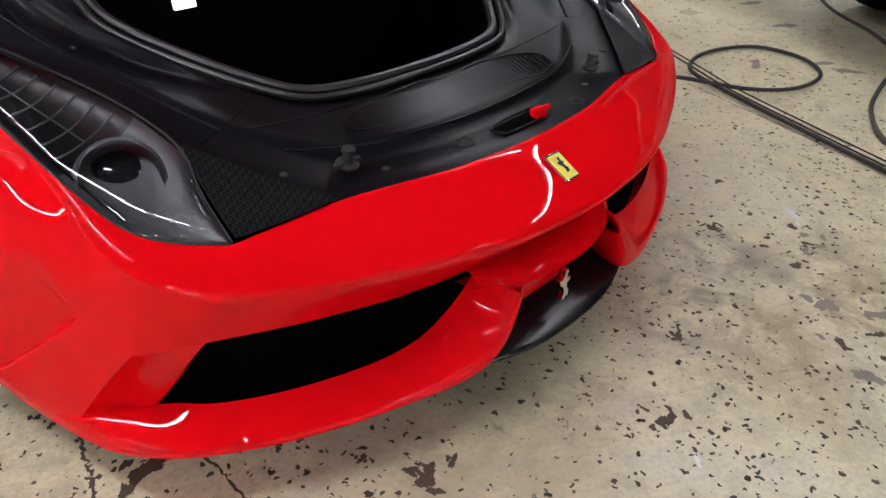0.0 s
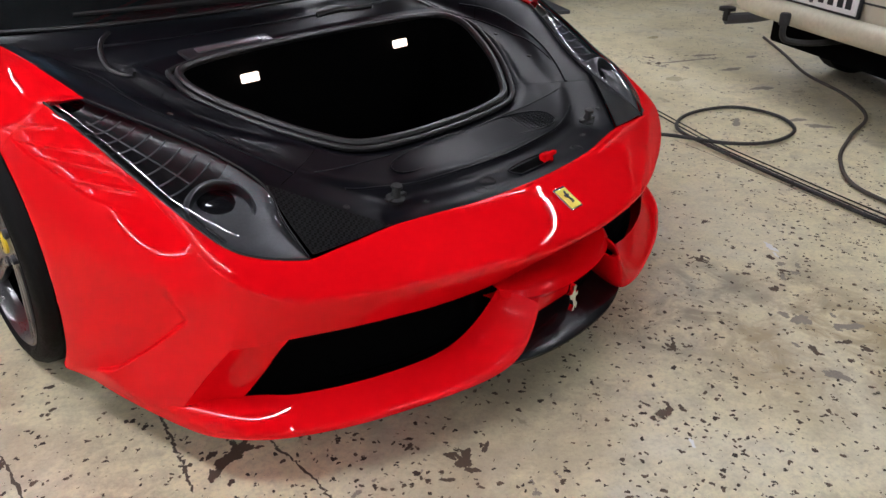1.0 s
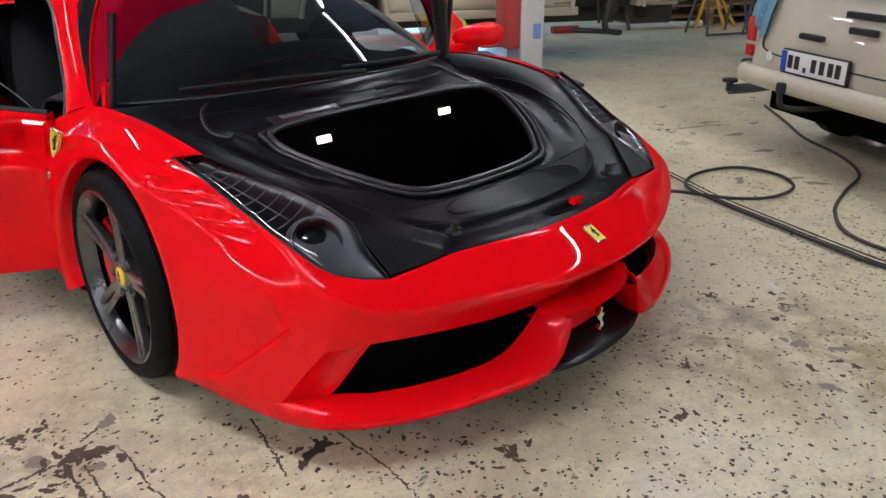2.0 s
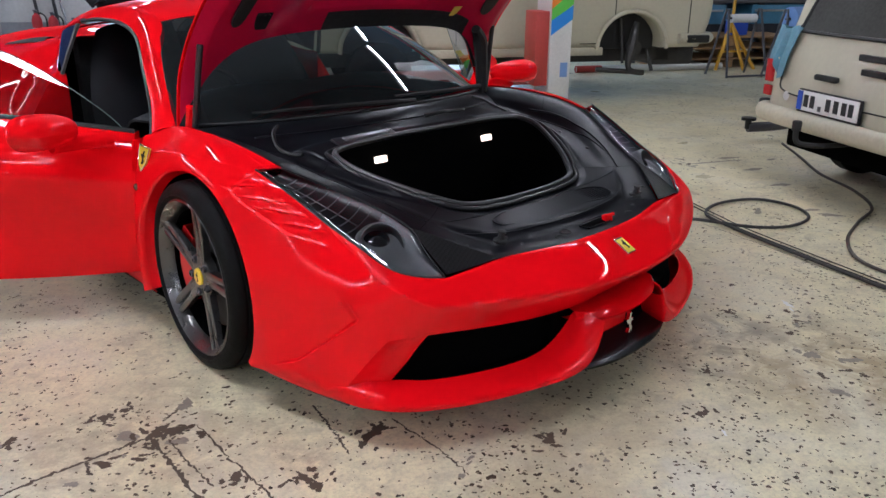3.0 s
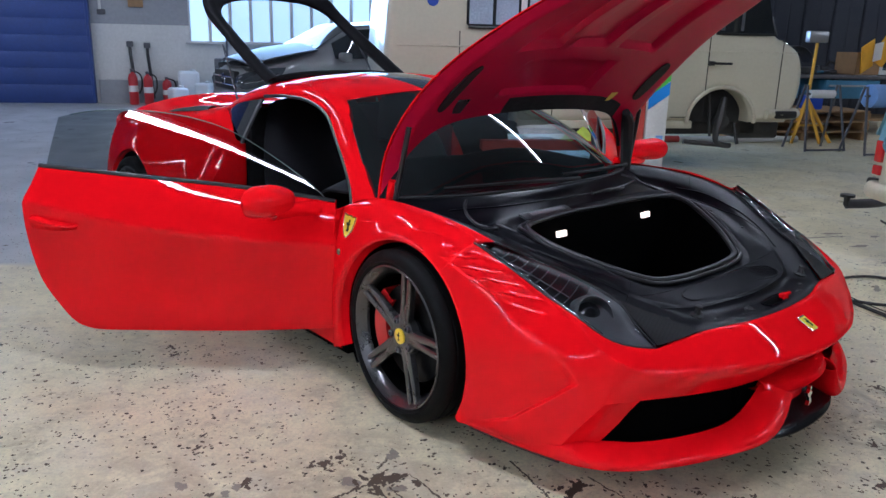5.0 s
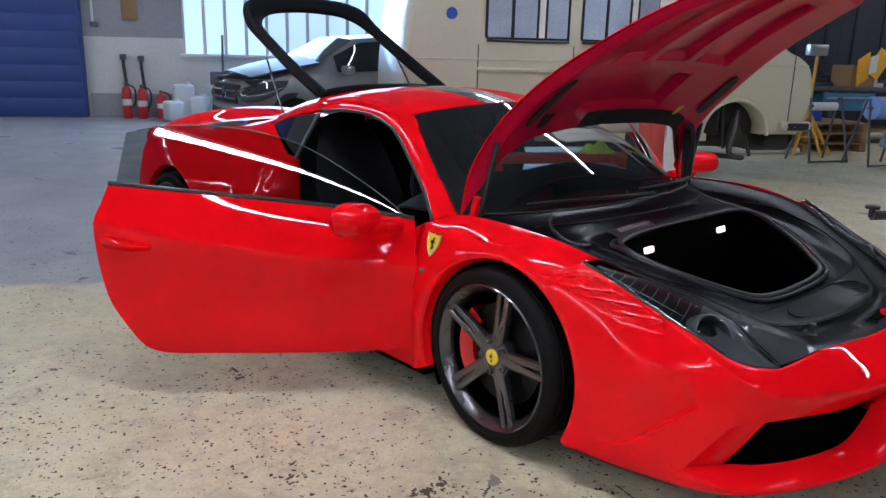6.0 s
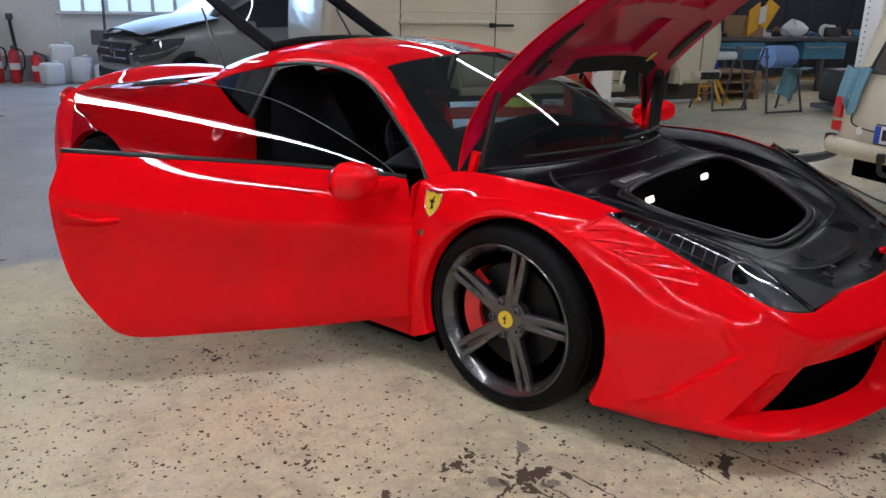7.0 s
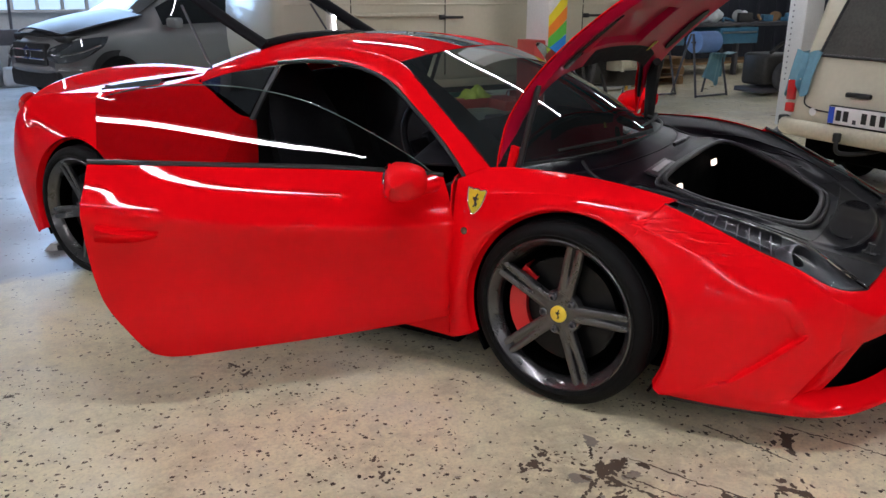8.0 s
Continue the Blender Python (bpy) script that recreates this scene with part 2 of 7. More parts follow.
    for cx, cy, r, am, tone in ((1.40, -1.04, 0.46, 0.9, (0.36, 0.27, 0.14)), (1.5, -0.73, 0.26, 0.5, (0.30, 0.25, 0.16)), (1.0, -0.8, 0.25, 0.6, (0.20, 0.17, 0.12)), (1.25, -0.66, 0.2, 0.7, (0.12, 0.10, 0.075)),
                                (-1.1, 0.6, 0.4, 0.5, (0.26, 0.21, 0.14)), (-0.9, -0.9, 0.5, 0.5, (0.32, 0.25, 0.16)), (0.3, -1.1, 0.5, 0.45, (0.33, 0.28, 0.19)), (-1.6, -0.9, 0.45, 0.5, (0.30, 0.24, 0.16)), (0.58, -1.5, 0.2, 0.5, (0.68, 0.64, 0.55))):
        cream = mix(blot(cx, cy, r, am), cream, tone)
    grime = mult(ramp(noise(2.4, 7, 0.7, 0.5), 0.49, 0.69, 0, 0.6), ramp(noise(22, 4, 0.7), 0.35, 0.6))
    cream = mix(grime, cream, (0.30, 0.255, 0.175))
    # washed-out clouds and fine rubbed-in dirt
    cream = mix(ramp(noise(1.9, 7, 0.62, 0.7), 0.50, 0.74, 0, 0.55), cream, (0.72, 0.69, 0.57))
    cream = mix(ramp(noise(75, 4, 0.75), 0.47, 0.68, 0, 0.40), cream, (0.33, 0.29, 0.21))
    grey = mix(ramp(noise(1.6, 6, 0.6, 0.3), 0.3, 0.7), (0.27, 0.278, 0.285), (0.40, 0.402, 0.395))
    # bare grey part beyond the painted strip
    xyz = nt.nodes.new("ShaderNodeSeparateXYZ")
    link(pos, xyz.inputs["Vector"])
    wav = nt.nodes.new("ShaderNodeMath")
    wav.operation = "MULTIPLY_ADD"
    link(noise(1.6, 4), wav.inputs[0])
    wav.inputs[1].default_value = 0.7
    link(xyz.outputs["Y"], wav.inputs[2])
    edge_y = ramp(wav.outputs[0], 2.10, 2.20)
    edge_x = ramp(xyz.outputs["X"], 1.5, -0.5)
    col = mix(mult(edge_y, edge_x), cream, grey)
    col = mix(chips, col, mix(ramp(noise(30, 3), 0.4, 0.62), (0.034, 0.024, 0.015), (0.13, 0.090, 0.055)))
    link(col, b.inputs["Base Color"])
    rough = ramp(noise(2.2, 5), 0.3, 0.7, 0.26, 0.5)
    link(mult(rough, mult(chips, 0.35), "ADD"), b.inputs["Roughness"])
    bp = node("Bump", Strength=0.35, Distance=0.003)
    link(ramp(chips, 0, 1, 0.8, 0.2), bp.inputs["Height"])
    link(bp.outputs["Normal"], b.inputs["Normal"])
    b.inputs["Specular IOR Level"].default_value = 0.45
    return m


FLOOR = floor_material()
DARKGLASS = mat("dark_window", (0.015, 0.017, 0.018), 0.04, 0, 0, 0.1, 5, spec=0.8)
CURTAIN = mat("pale_blue_curtain", (0.34, 0.40, 0.50), 0.25, 0, 0.8, 0.25, 4)
# darker, duller copy of silver_grey_paint that holds down the window's glare
SILVER_DULL = mat("dimmed_silver_paint", (0.085, 0.088, 0.095), 0.4, 0.0, 0.04, 0.12, 6, spec=0.07)
HAZYGLASS = mat("hazy_glass", (0.07, 0.068, 0.06), 0.08, 0, 0.6, 0.25, 4, spec=0.6)
PLATEWHITE = mat("plate_white", (0.75, 0.75, 0.74), 0.4, var=0.04, scale=20)
SMOKELENS = mat("smoked_lens", (0.05, 0.055, 0.06), 0.08, 0.3, 1.0, 0.1, 20)


from mathutils.bvhtree import BVHTree


# ---- shape helpers ----
def cr(pts, n):
    """n points along a smooth curve through pts."""
    p = np.array(pts, float)
    if len(p) == 2:
        return p[0] + (p[1] - p[0]) * np.linspace(0, 1, n)[:, None]
    d = np.r_[0, np.cumsum(np.sqrt(np.linalg.norm(np.diff(p, axis=0), axis=1)) + 1e-9)]
    m = np.zeros_like(p)
    m[1:-1] = (p[2:] - p[:-2]) / (d[2:] - d[:-2])[:, None]
    m[0] = 1.5 * (p[1] - p[0]) / (d[1] - d[0]) - 0.5 * m[1]
    m[-1] = 1.5 * (p[-1] - p[-2]) / (d[-1] - d[-2]) - 0.5 * m[-2]
    t = np.linspace(0, d[-1], n)
    k = np.clip(np.searchsorted(d, t, side="right") - 1, 0, len(p) - 2)
    h = (d[k + 1] - d[k])
    s = ((t - d[k]) / h)[:, None]
    h = h[:, None]
    return ((2 * s**3 - 3 * s**2 + 1) * p[k] + (s**3 - 2 * s**2 + s) * h * m[k]
            + (3 * s**2 - 2 * s**3) * p[k + 1] + (s**3 - s**2) * h * m[k + 1])


def crs(pts, n):
    """n points along a curve that begins at the car's middle line and leaves it squarely."""
    return cr([(-x, y, z) for x, y, z in pts[:0:-1]] + list(pts), 2 * n - 1)[n - 1:]


def lofts(rows, nu, nv):
    """As loft, for curves that begin at the middle line."""
    c = np.array([crs(r, nu) for r in rows])
    return np.array([cr(c[:, i], nv) for i in range(nu)])


def loft(rows, nu, nv):
    """A grid of points through curves: nu along each, nv across them."""
    c = np.array([cr(r, nu) for r in rows])
    return np.array([cr(c[:, i], nv) for i in range(nu)])


def add_grid(bm, g, side=1, wrap=False):
    """Adds a grid of points as a sheet; side -1 turns it over to the other half of the car."""
    vs = [[bm.verts.new((side * p[0], p[1], p[2])) for p in row] for row in g]
    m = len(vs)
    for i in range(m if wrap else m - 1):
        for j in range(len(vs[0]) - 1):
            q = (vs[i][j], vs[(i + 1) % m][j], vs[(i + 1) % m][j + 1], vs[i][j + 1])
            try:
                bm.faces.new(q if side > 0 else q[::-1])
            except ValueError:
                pass
    return vs


def add_box(bm, lo, hi, m=None):
    r = bmesh.ops.create_cube(bm, size=1.0)
    lo, hi = Vector(lo), Vector(hi)
    t = Matrix.Translation((lo + hi) / 2) @ Matrix.Diagonal((*(hi - lo), 1))
    bmesh.ops.transform(bm, matrix=(m @ t) if m else t, verts=r["verts"])
    return r["verts"]


def bev_box(lo, hi, b=0.005, seg=2, m=None):
    bm = bmesh.new()
    add_box(bm, lo, hi)
    bmesh.ops.bevel(bm, geom=bm.edges[:], offset=b, segments=seg, affect="EDGES", profile=0.5)
    if m:
        bmesh.ops.transform(bm, matrix=m, verts=bm.verts)
    return bm


def tube(pts, r, n=40, k=10, closed=False):
    """A round rod of radius r along a smooth curve through pts; r may be a list along it."""
    p = cr(list(pts) + ([pts[0]] if closed else []), n)
    if closed:
        p = p[:-1]
    rr = np.interp(np.linspace(0, 1, len(p)), np.linspace(0, 1, len(np.atleast_1d(r))), np.atleast_1d(r))
    t = np.gradient(p, axis=0) if not closed else np.roll(p, -1, 0) - np.roll(p, 1, 0)
    t /= np.linalg.norm(t, axis=1)[:, None] + 1e-12
    up = np.array([0, 0, 1.0]) if abs(t[0][2]) < 0.9 else np.array([1.0, 0, 0])
    bm, rings, a = bmesh.new(), [], None
    for i in range(len(p)):
        a = np.cross(t[i], up) if a is None else a - t[i] * (a @ t[i])
        a /= np.linalg.norm(a) + 1e-12
        b = np.cross(t[i], a)
        rings.append([bm.verts.new(p[i] + rr[i] * (a * math.cos(2 * math.pi * j / k) + b * math.sin(2 * math.pi * j / k))) for j in range(k)])
    m = len(rings)
    for i in range(m if closed else m - 1):
        for j in range(k):
            bm.faces.new((rings[i][j], rings[(i + 1) % m][j], rings[(i + 1) % m][(j + 1) % k], rings[i][(j + 1) % k]))
    if not closed:
        bm.faces.new(rings[0][::-1])
        bm.faces.new(rings[-1])
    return bm


def lathe(profile, n=64, axis="x"):
    """Turns a profile of (along, radius) about an axis."""
    bm, rings = bmesh.new(), []
    for i in range(n):
        c, s = math.cos(2 * math.pi * i / n), math.sin(2 * math.pi * i / n)
        f = {"x": lambda a, r: (a, r * c, r * s), "y": lambda a, r: (r * c, a, r * s), "z": lambda a, r: (r * c, r * s, a)}[axis]
        rings.append([bm.verts.new(f(a, r)) for a, r in profile])
    for i in range(n):
        for j in range(len(profile) - 1):
            bm.faces.new((rings[i][j], rings[(i + 1) % n][j], rings[(i + 1) % n][j + 1], rings[i][j + 1]))
    bmesh.ops.remove_doubles(bm, verts=bm.verts, dist=1e-6)
    bmesh.ops.recalc_face_normals(bm, faces=bm.faces)
    return bm


def extrude_outline(pts, depth, m=None):
    """A plate: outline (x, z) pushed along y by depth."""
    bm = bmesh.new()
    f = bm.faces.new([bm.verts.new((x, 0, z)) for x, z in pts])
    r = bmesh.ops.extrude_face_region(bm, geom=[f])
    bmesh.ops.translate(bm, vec=(0, depth, 0), verts=[v for v in r["geom"] if isinstance(v, bmesh.types.BMVert)])
    bmesh.ops.recalc_face_normals(bm, faces=bm.faces)
    if m:
        bmesh.ops.transform(bm, matrix=m, verts=bm.verts)
    return bm


def part(name, bm, material, parent=None, label="", smooth=True, thick=0.0, angle=40):
    """Links a bmesh as one mesh object, under a thing or a part if one is given."""
    me = bpy.data.meshes.new(name)
    bm.to_mesh(me)
    bm.free()
    if smooth:
        me.shade_smooth()
        me.set_sharp_from_angle(angle=radians(angle))
        if thick:
            # open edges stay crisp, so that the rim of the sheet does not bend its shading
            le, sharp = np.zeros(len(me.loops), np.int32), np.zeros(len(me.edges), bool)
            me.loops.foreach_get("edge_index", le)
            att = me.attributes.get("sharp_edge") or me.attributes.new("sharp_edge", "BOOLEAN", "EDGE")
            att.data.foreach_get("value", sharp)
            sharp |= np.bincount(le, minlength=len(sharp)) == 1
            att.data.foreach_set("value", sharp)
    me.materials.append(material)
    ob = new(name, me)
    if thick:
        mod = ob.modifiers.new("thickness", "SOLIDIFY")
        mod.thickness, mod.offset = thick, 0
    if parent:
        ob.parent = parent
    if label:
        tagged(ob, label)
    return ob


def thing(name, m, label, category, group="", kind=""):
    ob = new(name)
    ob.empty_display_size = 0.1
    ob.matrix_world = m
    return tagged(ob, label, category, group, kind)


def merged(*bms):
    out = bmesh.new()
    for b in bms:
        me = bpy.data.meshes.new("join")
        b.to_mesh(me)
        b.free()
        out.from_mesh(me)
        bpy.data.meshes.remove(me)
    return out


def moved(bm, m):
    bmesh.ops.transform(bm, matrix=m, verts=bm.verts)
    return bm


def both(g):
    """The sheet g on both halves of the car, in one bmesh."""
    bm = bmesh.new()
    add_grid(bm, g, 1)
    add_grid(bm, g, -1)
    bmesh.ops.remove_doubles(bm, verts=bm.verts, dist=0.0005)
    return bm


def one(g, side=1, wrap=False):
    bm = bmesh.new()
    add_grid(bm, g, side, wrap)
    return bm




# ---- structure ----
def struct(name, bm, material, label, smooth=False, m=ROOM):
    ob = part(name, bm, material, None, "", smooth)
    ob.matrix_world = m
    return tagged(ob, label, name.split("_")[0], "", "structure")


bm = bmesh.new()
bmesh.ops.create_grid(bm, x_segments=40, y_segments=40, size=20)
struct("floor", bm, FLOOR, "chipped cream-painted concrete workshop floor")
WZ = 4.6
struct("wall_left", bev_box((-12.3, -12, 0), (-12, 12.7, WZ), 0.01), WALL_GREY, "grey painted workshop wall")
struct("wall_behind", bev_box((-12, -12.3, 0), (13, -12, WZ), 0.01), WALL_GREY, "grey painted workshop wall")
struct("wall_right", bev_box((13, -12, 0), (13.3, 12.7, WZ), 0.01), WALL_DARK, "dark workshop wall")
struct("wall_far", merged(bev_box((-12, 12.4, 0), (-3.05, 12.7, 1.42), 0.005), bev_box((5.2, 12.4, 0), (13, 12.7, WZ), 0.005),
                          bev_box((-3.05, 12.4, 0), (5.2, 12.7, 1.13), 0.005), bev_box((-3.05, 12.4, 3.3), (5.2, 12.7, WZ), 0.005)), WALL_WHITE, "white lower wall below the windows")
struct("wall_far_upper", bev_box((-12, 12.4, 1.42), (-3.05, 12.7, WZ), 0.005), WALL_GREY, "grey upper wall")
struct("wall_plinth", bev_box((-4.7, 12.36, 0.0), (-3.05, 12.398, 0.42), 0.004), WALL_GREY, "grey painted wall foot")
struct("wall_curtain", merged(*[bev_box((4.3 + 0.3 * k, 10.0 + 0.03 * (k % 2), 0), (4.6 + 0.3 * k, 10.1 + 0.03 * (k % 2), WZ), 0.03) for k in range(29)]), WALL_DARK, "dark blue dividing curtain behind the workbench")
struct("ceiling", bev_box((-12.3, -12.3, WZ), (13.3, 12.7, WZ + 0.2), 0.01), CEIL, "near-black workshop ceiling, unseen, keeps reflections dark")
gate = struct("door_1", bev_box((-9.5, 12.25, 0), (-4.75, 12.38, 3.6), 0.01), BLUE, "dark blue rolling gate")
for k in range(12):
    part("gate_slat", bev_box((-9.45, 12.238, 0.04 + 0.29 * k), (-4.8, 12.25, 0.3295 + 0.29 * k), 0.001), BLUE, gate)
win = thing("window_1", ROOM, "bright window band with white steel bars", "window", kind="structure")
part("window_sill", bev_box((-3.1, 12.25, 1.10), (5.3, 12.42, 1.15), 0.01), WHITE, win)
x = -3.05
while x < 5.2:
    part("window_bar", bev_box((x - 0.032, 12.42, 1.15), (x + 0.032, 12.52, 3.3), 0.008), WHITE, win)
    x += 0.375
part("window_rail", bev_box((-3.05, 12.43, 2.3), (5.2, 12.5, 2.36), 0.006), WHITE, win)
PANE = glow("frosted_daylight", (0.62, 0.80, 1.0), 0.85)
for k in range(22):
    part("pane", bev_box((-3.05 + 0.375 * k + 0.03, 12.46, 1.15), (-3.05 + 0.375 * k + 0.345, 12.47, 3.3), 0.001, 1), PANE, win, "frosted pane with daylight behind")

# ceiling tubes
def tube_lamp(x, y, z, length, along, turn=0.0, wide=1.0):
    th = thing("tube_lamp", ROOM @ pose(x, y, z, 0, 0, turn if along == "x" else 90), "white ceiling batten with a lit fluorescent tube", "lamp", "ceiling tubes")
    part("housing", bev_box((-length / 2, -0.05, 0.02), (length / 2, 0.05, 0.09), 0.008), WHITE, th)
    part("tube", moved(lathe([(-length / 2, 0), (-length / 2, 0.018), (length / 2, 0.018), (length / 2, 0)], 12, "x"), pose(0, 0, -0.002) @ Matrix.Diagonal((1, wide, 1, 1))), TUBE_GLOW, th, "lit tube")
    for e in (-1, 1):
        part("hanger", tube([(e * length * 0.35, 0, 0.08), (e * length * 0.35, 0, WZ - z + 0.002)], 0.006, 3, 6), STEEL, th)
    return th


# the tube at (-2.3, 8.8) is added out of view to brighten the rear hall
ROWS = [(-7.4, y) for y in (-8.4, -5.3, -2.2, 0.9, 4.0, 7.1, 10.2)] + [(-3.2, y) for y in (-8.4, -5.3)] + [(-2.3, y) for y in (2.6, 8.8)] + [(3.4, y) for y in (-8.4, -5.3)] + [(1.6, y) for y in (6.2,)] + [(10.4, y) for y in (3.2, 6.3, 9.4)] + [(-0.2, y) for y in (-7.2, -10.3)]
for xx, yy in ROWS:
    tube_lamp(xx, yy, 3.5, 3.04, "y")
tube_lamp(-1.5, -1.33, 3.5, 2.7, "x", -35, 2.1)
tube_lamp(2.17, 2.75, 3.5, 3.04, "x", -66)
tube_lamp(3.4, -0.2, 3.5, 3.04, "x", -78)


# ---- the red sports car ----
car = thing("sports_car", pose(0.035, 0, 0, 0, 0, -1.0), "glossy red sports car with its hood, doors and engine lid open", "car")

# feature lines, given as (half width, length, height) from the front axle
HOOD_LINE = [(0, -1.035, 0.533), (0.2, -1.02, 0.533), (0.33, -0.985, 0.53), (0.43, -0.955, 0.524)]
LAMP_TIP = (0.62, -0.922, 0.508)
LAMP_OUT = [LAMP_TIP, (0.69, -0.87, 0.516), (0.74, -0.816, 0.538), (0.774, -0.723, 0.588), (0.79, -0.628, 0.625), (0.818, -0.47, 0.695), (0.843, -0.326, 0.751)]
LAMP_IN = [LAMP_TIP, (0.613, -0.83, 0.562), (0.595, -0.75, 0.606), (0.63, -0.62, 0.655), (0.70, -0.48, 0.705), (0.765, -0.352, 0.745)]
FENDER_IN = [(0.765, -0.352, 0.745), (0.775, -0.20, 0.775), (0.775, 0.0, 0.792), (0.772, 0.17, 0.792), (0.775, 0.34, 0.778)]
UPPER = HOOD_LINE + [(0.53, -0.939, 0.515), (0.618, -0.926, 0.507)]
CREASE = [(0, -1.195, 0.445), (0.21, -1.172, 0.445), (0.36, -1.122, 0.443), (0.47, -1.072, 0.441), (0.575, -1.02, 0.438), (0.672, -0.965, 0.437)]
GRILLE_TOP = [(0, -1.095, 0.362), (0.2, -1.075, 0.344), (0.36, -1.05, 0.346), (0.48, -1.02, 0.353), (0.59, -0.985, 0.359), (0.70, -0.935, 0.361), (0.752, -0.908, 0.359), (0.797, -0.876, 0.354)]
SHOULDER = [(0.79, -0.66, 0.598), (0.79, -0.72, 0.572), (0.790, -0.803, 0.530), (0.766, -0.882, 0.489), (0.715, -0.935, 0.455), (0.672, -0.965, 0.437)]

# nose skin: the upper sheet runs from the hood's edge and the headlight to the leading edge, the lower one turns under to the intakes
NU = 44
a, c = crs(UPPER, NU), crs(CREASE, NU)
top, under = [], []
for k in range(NU):
    p, q = a[k], c[k]
    top.append(cr([p + np.array([0, 0.012, -0.02]), p, p * 0.72 + q * 0.28 + np.array([0, -0.004, 0.005]), p * 0.4 + q * 0.6 + np.array([0, -0.007, 0.009]), q * 0.88 + p * 0.12 + np.array([0, -0.007, 0.006]), q], 20))
lamp_side = cr(LAMP_OUT[:5] + [(0.793, -0.60, 0.637)], 30)
SEAM = cr(SHOULDER[::-1] + [(0.793, -0.60, 0.637)], 30)
for k in range(1, 30):
    p, q = lamp_side[k], SEAM[k]
    f = 1 - k / 29
    top.append(cr([p + np.array([0, 0.012 * f, -0.02 * f - 0.004]), p, p * 0.72 + q * 0.28 + np.array([0.003, -0.006, 0.006]) * f, p * 0.4 + q * 0.6 + np.array([0.004, -0.008, 0.008]) * f, q * 0.88 + p * 0.12 + np.array([0.003, -0.005, 0.004]) * f, q], 20))
# the leading edge runs on into the shoulder; below it the skin falls back to the intakes' upper edge
KI = int(np.argmin(np.linalg.norm(SEAM - np.array((0.766, -0.882, 0.489)), axis=1)))
EDGE = np.concatenate([c, SEAM[1:KI + 1]])
for q, w in zip(EDGE, crs(GRILLE_TOP, len(EDGE))):
    under.append(cr([q, q * 0.8 + w * 0.2 + np.array([0, 0.0, -0.004]), q * 0.4 + w * 0.6 + np.array([0, 0.004, -0.004]), w], 9))
top, under = np.array(top), np.array(under)

# edge where the fender turns in to the intake, and the inner edge of that face
TURN = [tuple(under[-1, -1]), (0.818, -0.85, 0.315), (0.838, -0.822, 0.272), (0.868, -0.772, 0.193)]
TURN_IN = [(0.70, -0.935, 0.361), (0.722, -0.912, 0.32), (0.742, -0.888, 0.272), (0.768, -0.845, 0.204)]

# front fenders, swept from the wheel arch out to their edges
AC, AZ, AR = -0.035, 0.33, 0.372
RING = [(0.915, 0.42, 0.15), (0.918, 0.42, 0.40), (0.90, 0.42, 0.60), (0.85, 0.425, 0.742), (0.775, 0.34, 0.78), (0.772, 0.17, 0.793), (0.776, -0.05, 0.79),
        (0.775, -0.22, 0.772), (0.765, -0.345, 0.748)]
RING2 = [(0.765, -0.345, 0.748), (0.80, -0.337, 0.75), (0.843, -0.326, 0.751)]
RING4 = [TURN[-1], (0.872, -0.765, 0.165), (0.872, -0.755, 0.145), (0.90, -0.58, 0.14), (0.926, -0.41, 0.138)]


def swept(out, ac, az, ar, wa, bulge, shape=None, nv=36):
    rows = []
    for p in out:
        th = math.atan2(p[2] - az, p[1] - ac)
        arch = np.array([wa - 0.02 * max(0, math.sin(th)) ** 2, ac + ar * math.cos(th), az + ar * math.sin(th)])
        lipp = arch + np.array([-0.03, -0.012 * math.cos(th), -0.012 * math.sin(th)])
        up = max(0.0, math.sin(th))
        m1 = arch + 0.22 * (p - arch) + np.array([bulge * 0.75, 0, bulge * 0.7 * up])
        m2 = arch + 0.6 * (p - arch) + np.array([bulge * (1 - 0.3 * up), 0, bulge * 1.2 * up])
        line = cr([arch, m1, m2, p], nv)
        if shape:
            line = np.array([line[0]] + [shape(q) for q in line[1:-1]] + [line[-1]])
        line[-1] = p
        rows.append(np.concatenate([[lipp], line]))
    return np.array(rows)


FPIECES = [cr(RING[:4], 24)[:-1], cr(RING[3:], 50)[:-1], cr(RING2, 8)[:-1], cr(LAMP_OUT[:4:-1] + [(0.793, -0.60, 0.637)], 26)[:-1], SEAM[:KI:-1],
           under[-1, :-1], cr(TURN, 24)[:-1], cr(RING4[:3], 8)[:-1], cr(RING4[2:], 26)]
FOUT = np.concatenate(FPIECES)
S0 = sum(len(p) for p in FPIECES[:4])
S1 = S0 + len(FPIECES[4]) + len(FPIECES[5])
FGRID = swept(FOUT, AC, AZ, AR, 0.936, 0.022)
# full corner below the shoulder line
for j in range(2, FGRID.shape[1] - 1):
    for i in range(98, len(FGRID)):
        x, y, z = FGRID[i, j]
        g = min(1.0, max(0.0, (-0.50 - y) / 0.28))
        e = min(1.0, (1 - j / (FGRID.shape[1] - 1)) / 0.22)
        k = 0.021 * math.exp(-((z - 0.435) / 0.085) ** 2) * g * g * (3 - 2 * g) * math.sin(math.pi / 2 * e)
        FGRID[i, j] = (x + 0.86 * k, y - 0.5 * k, z)


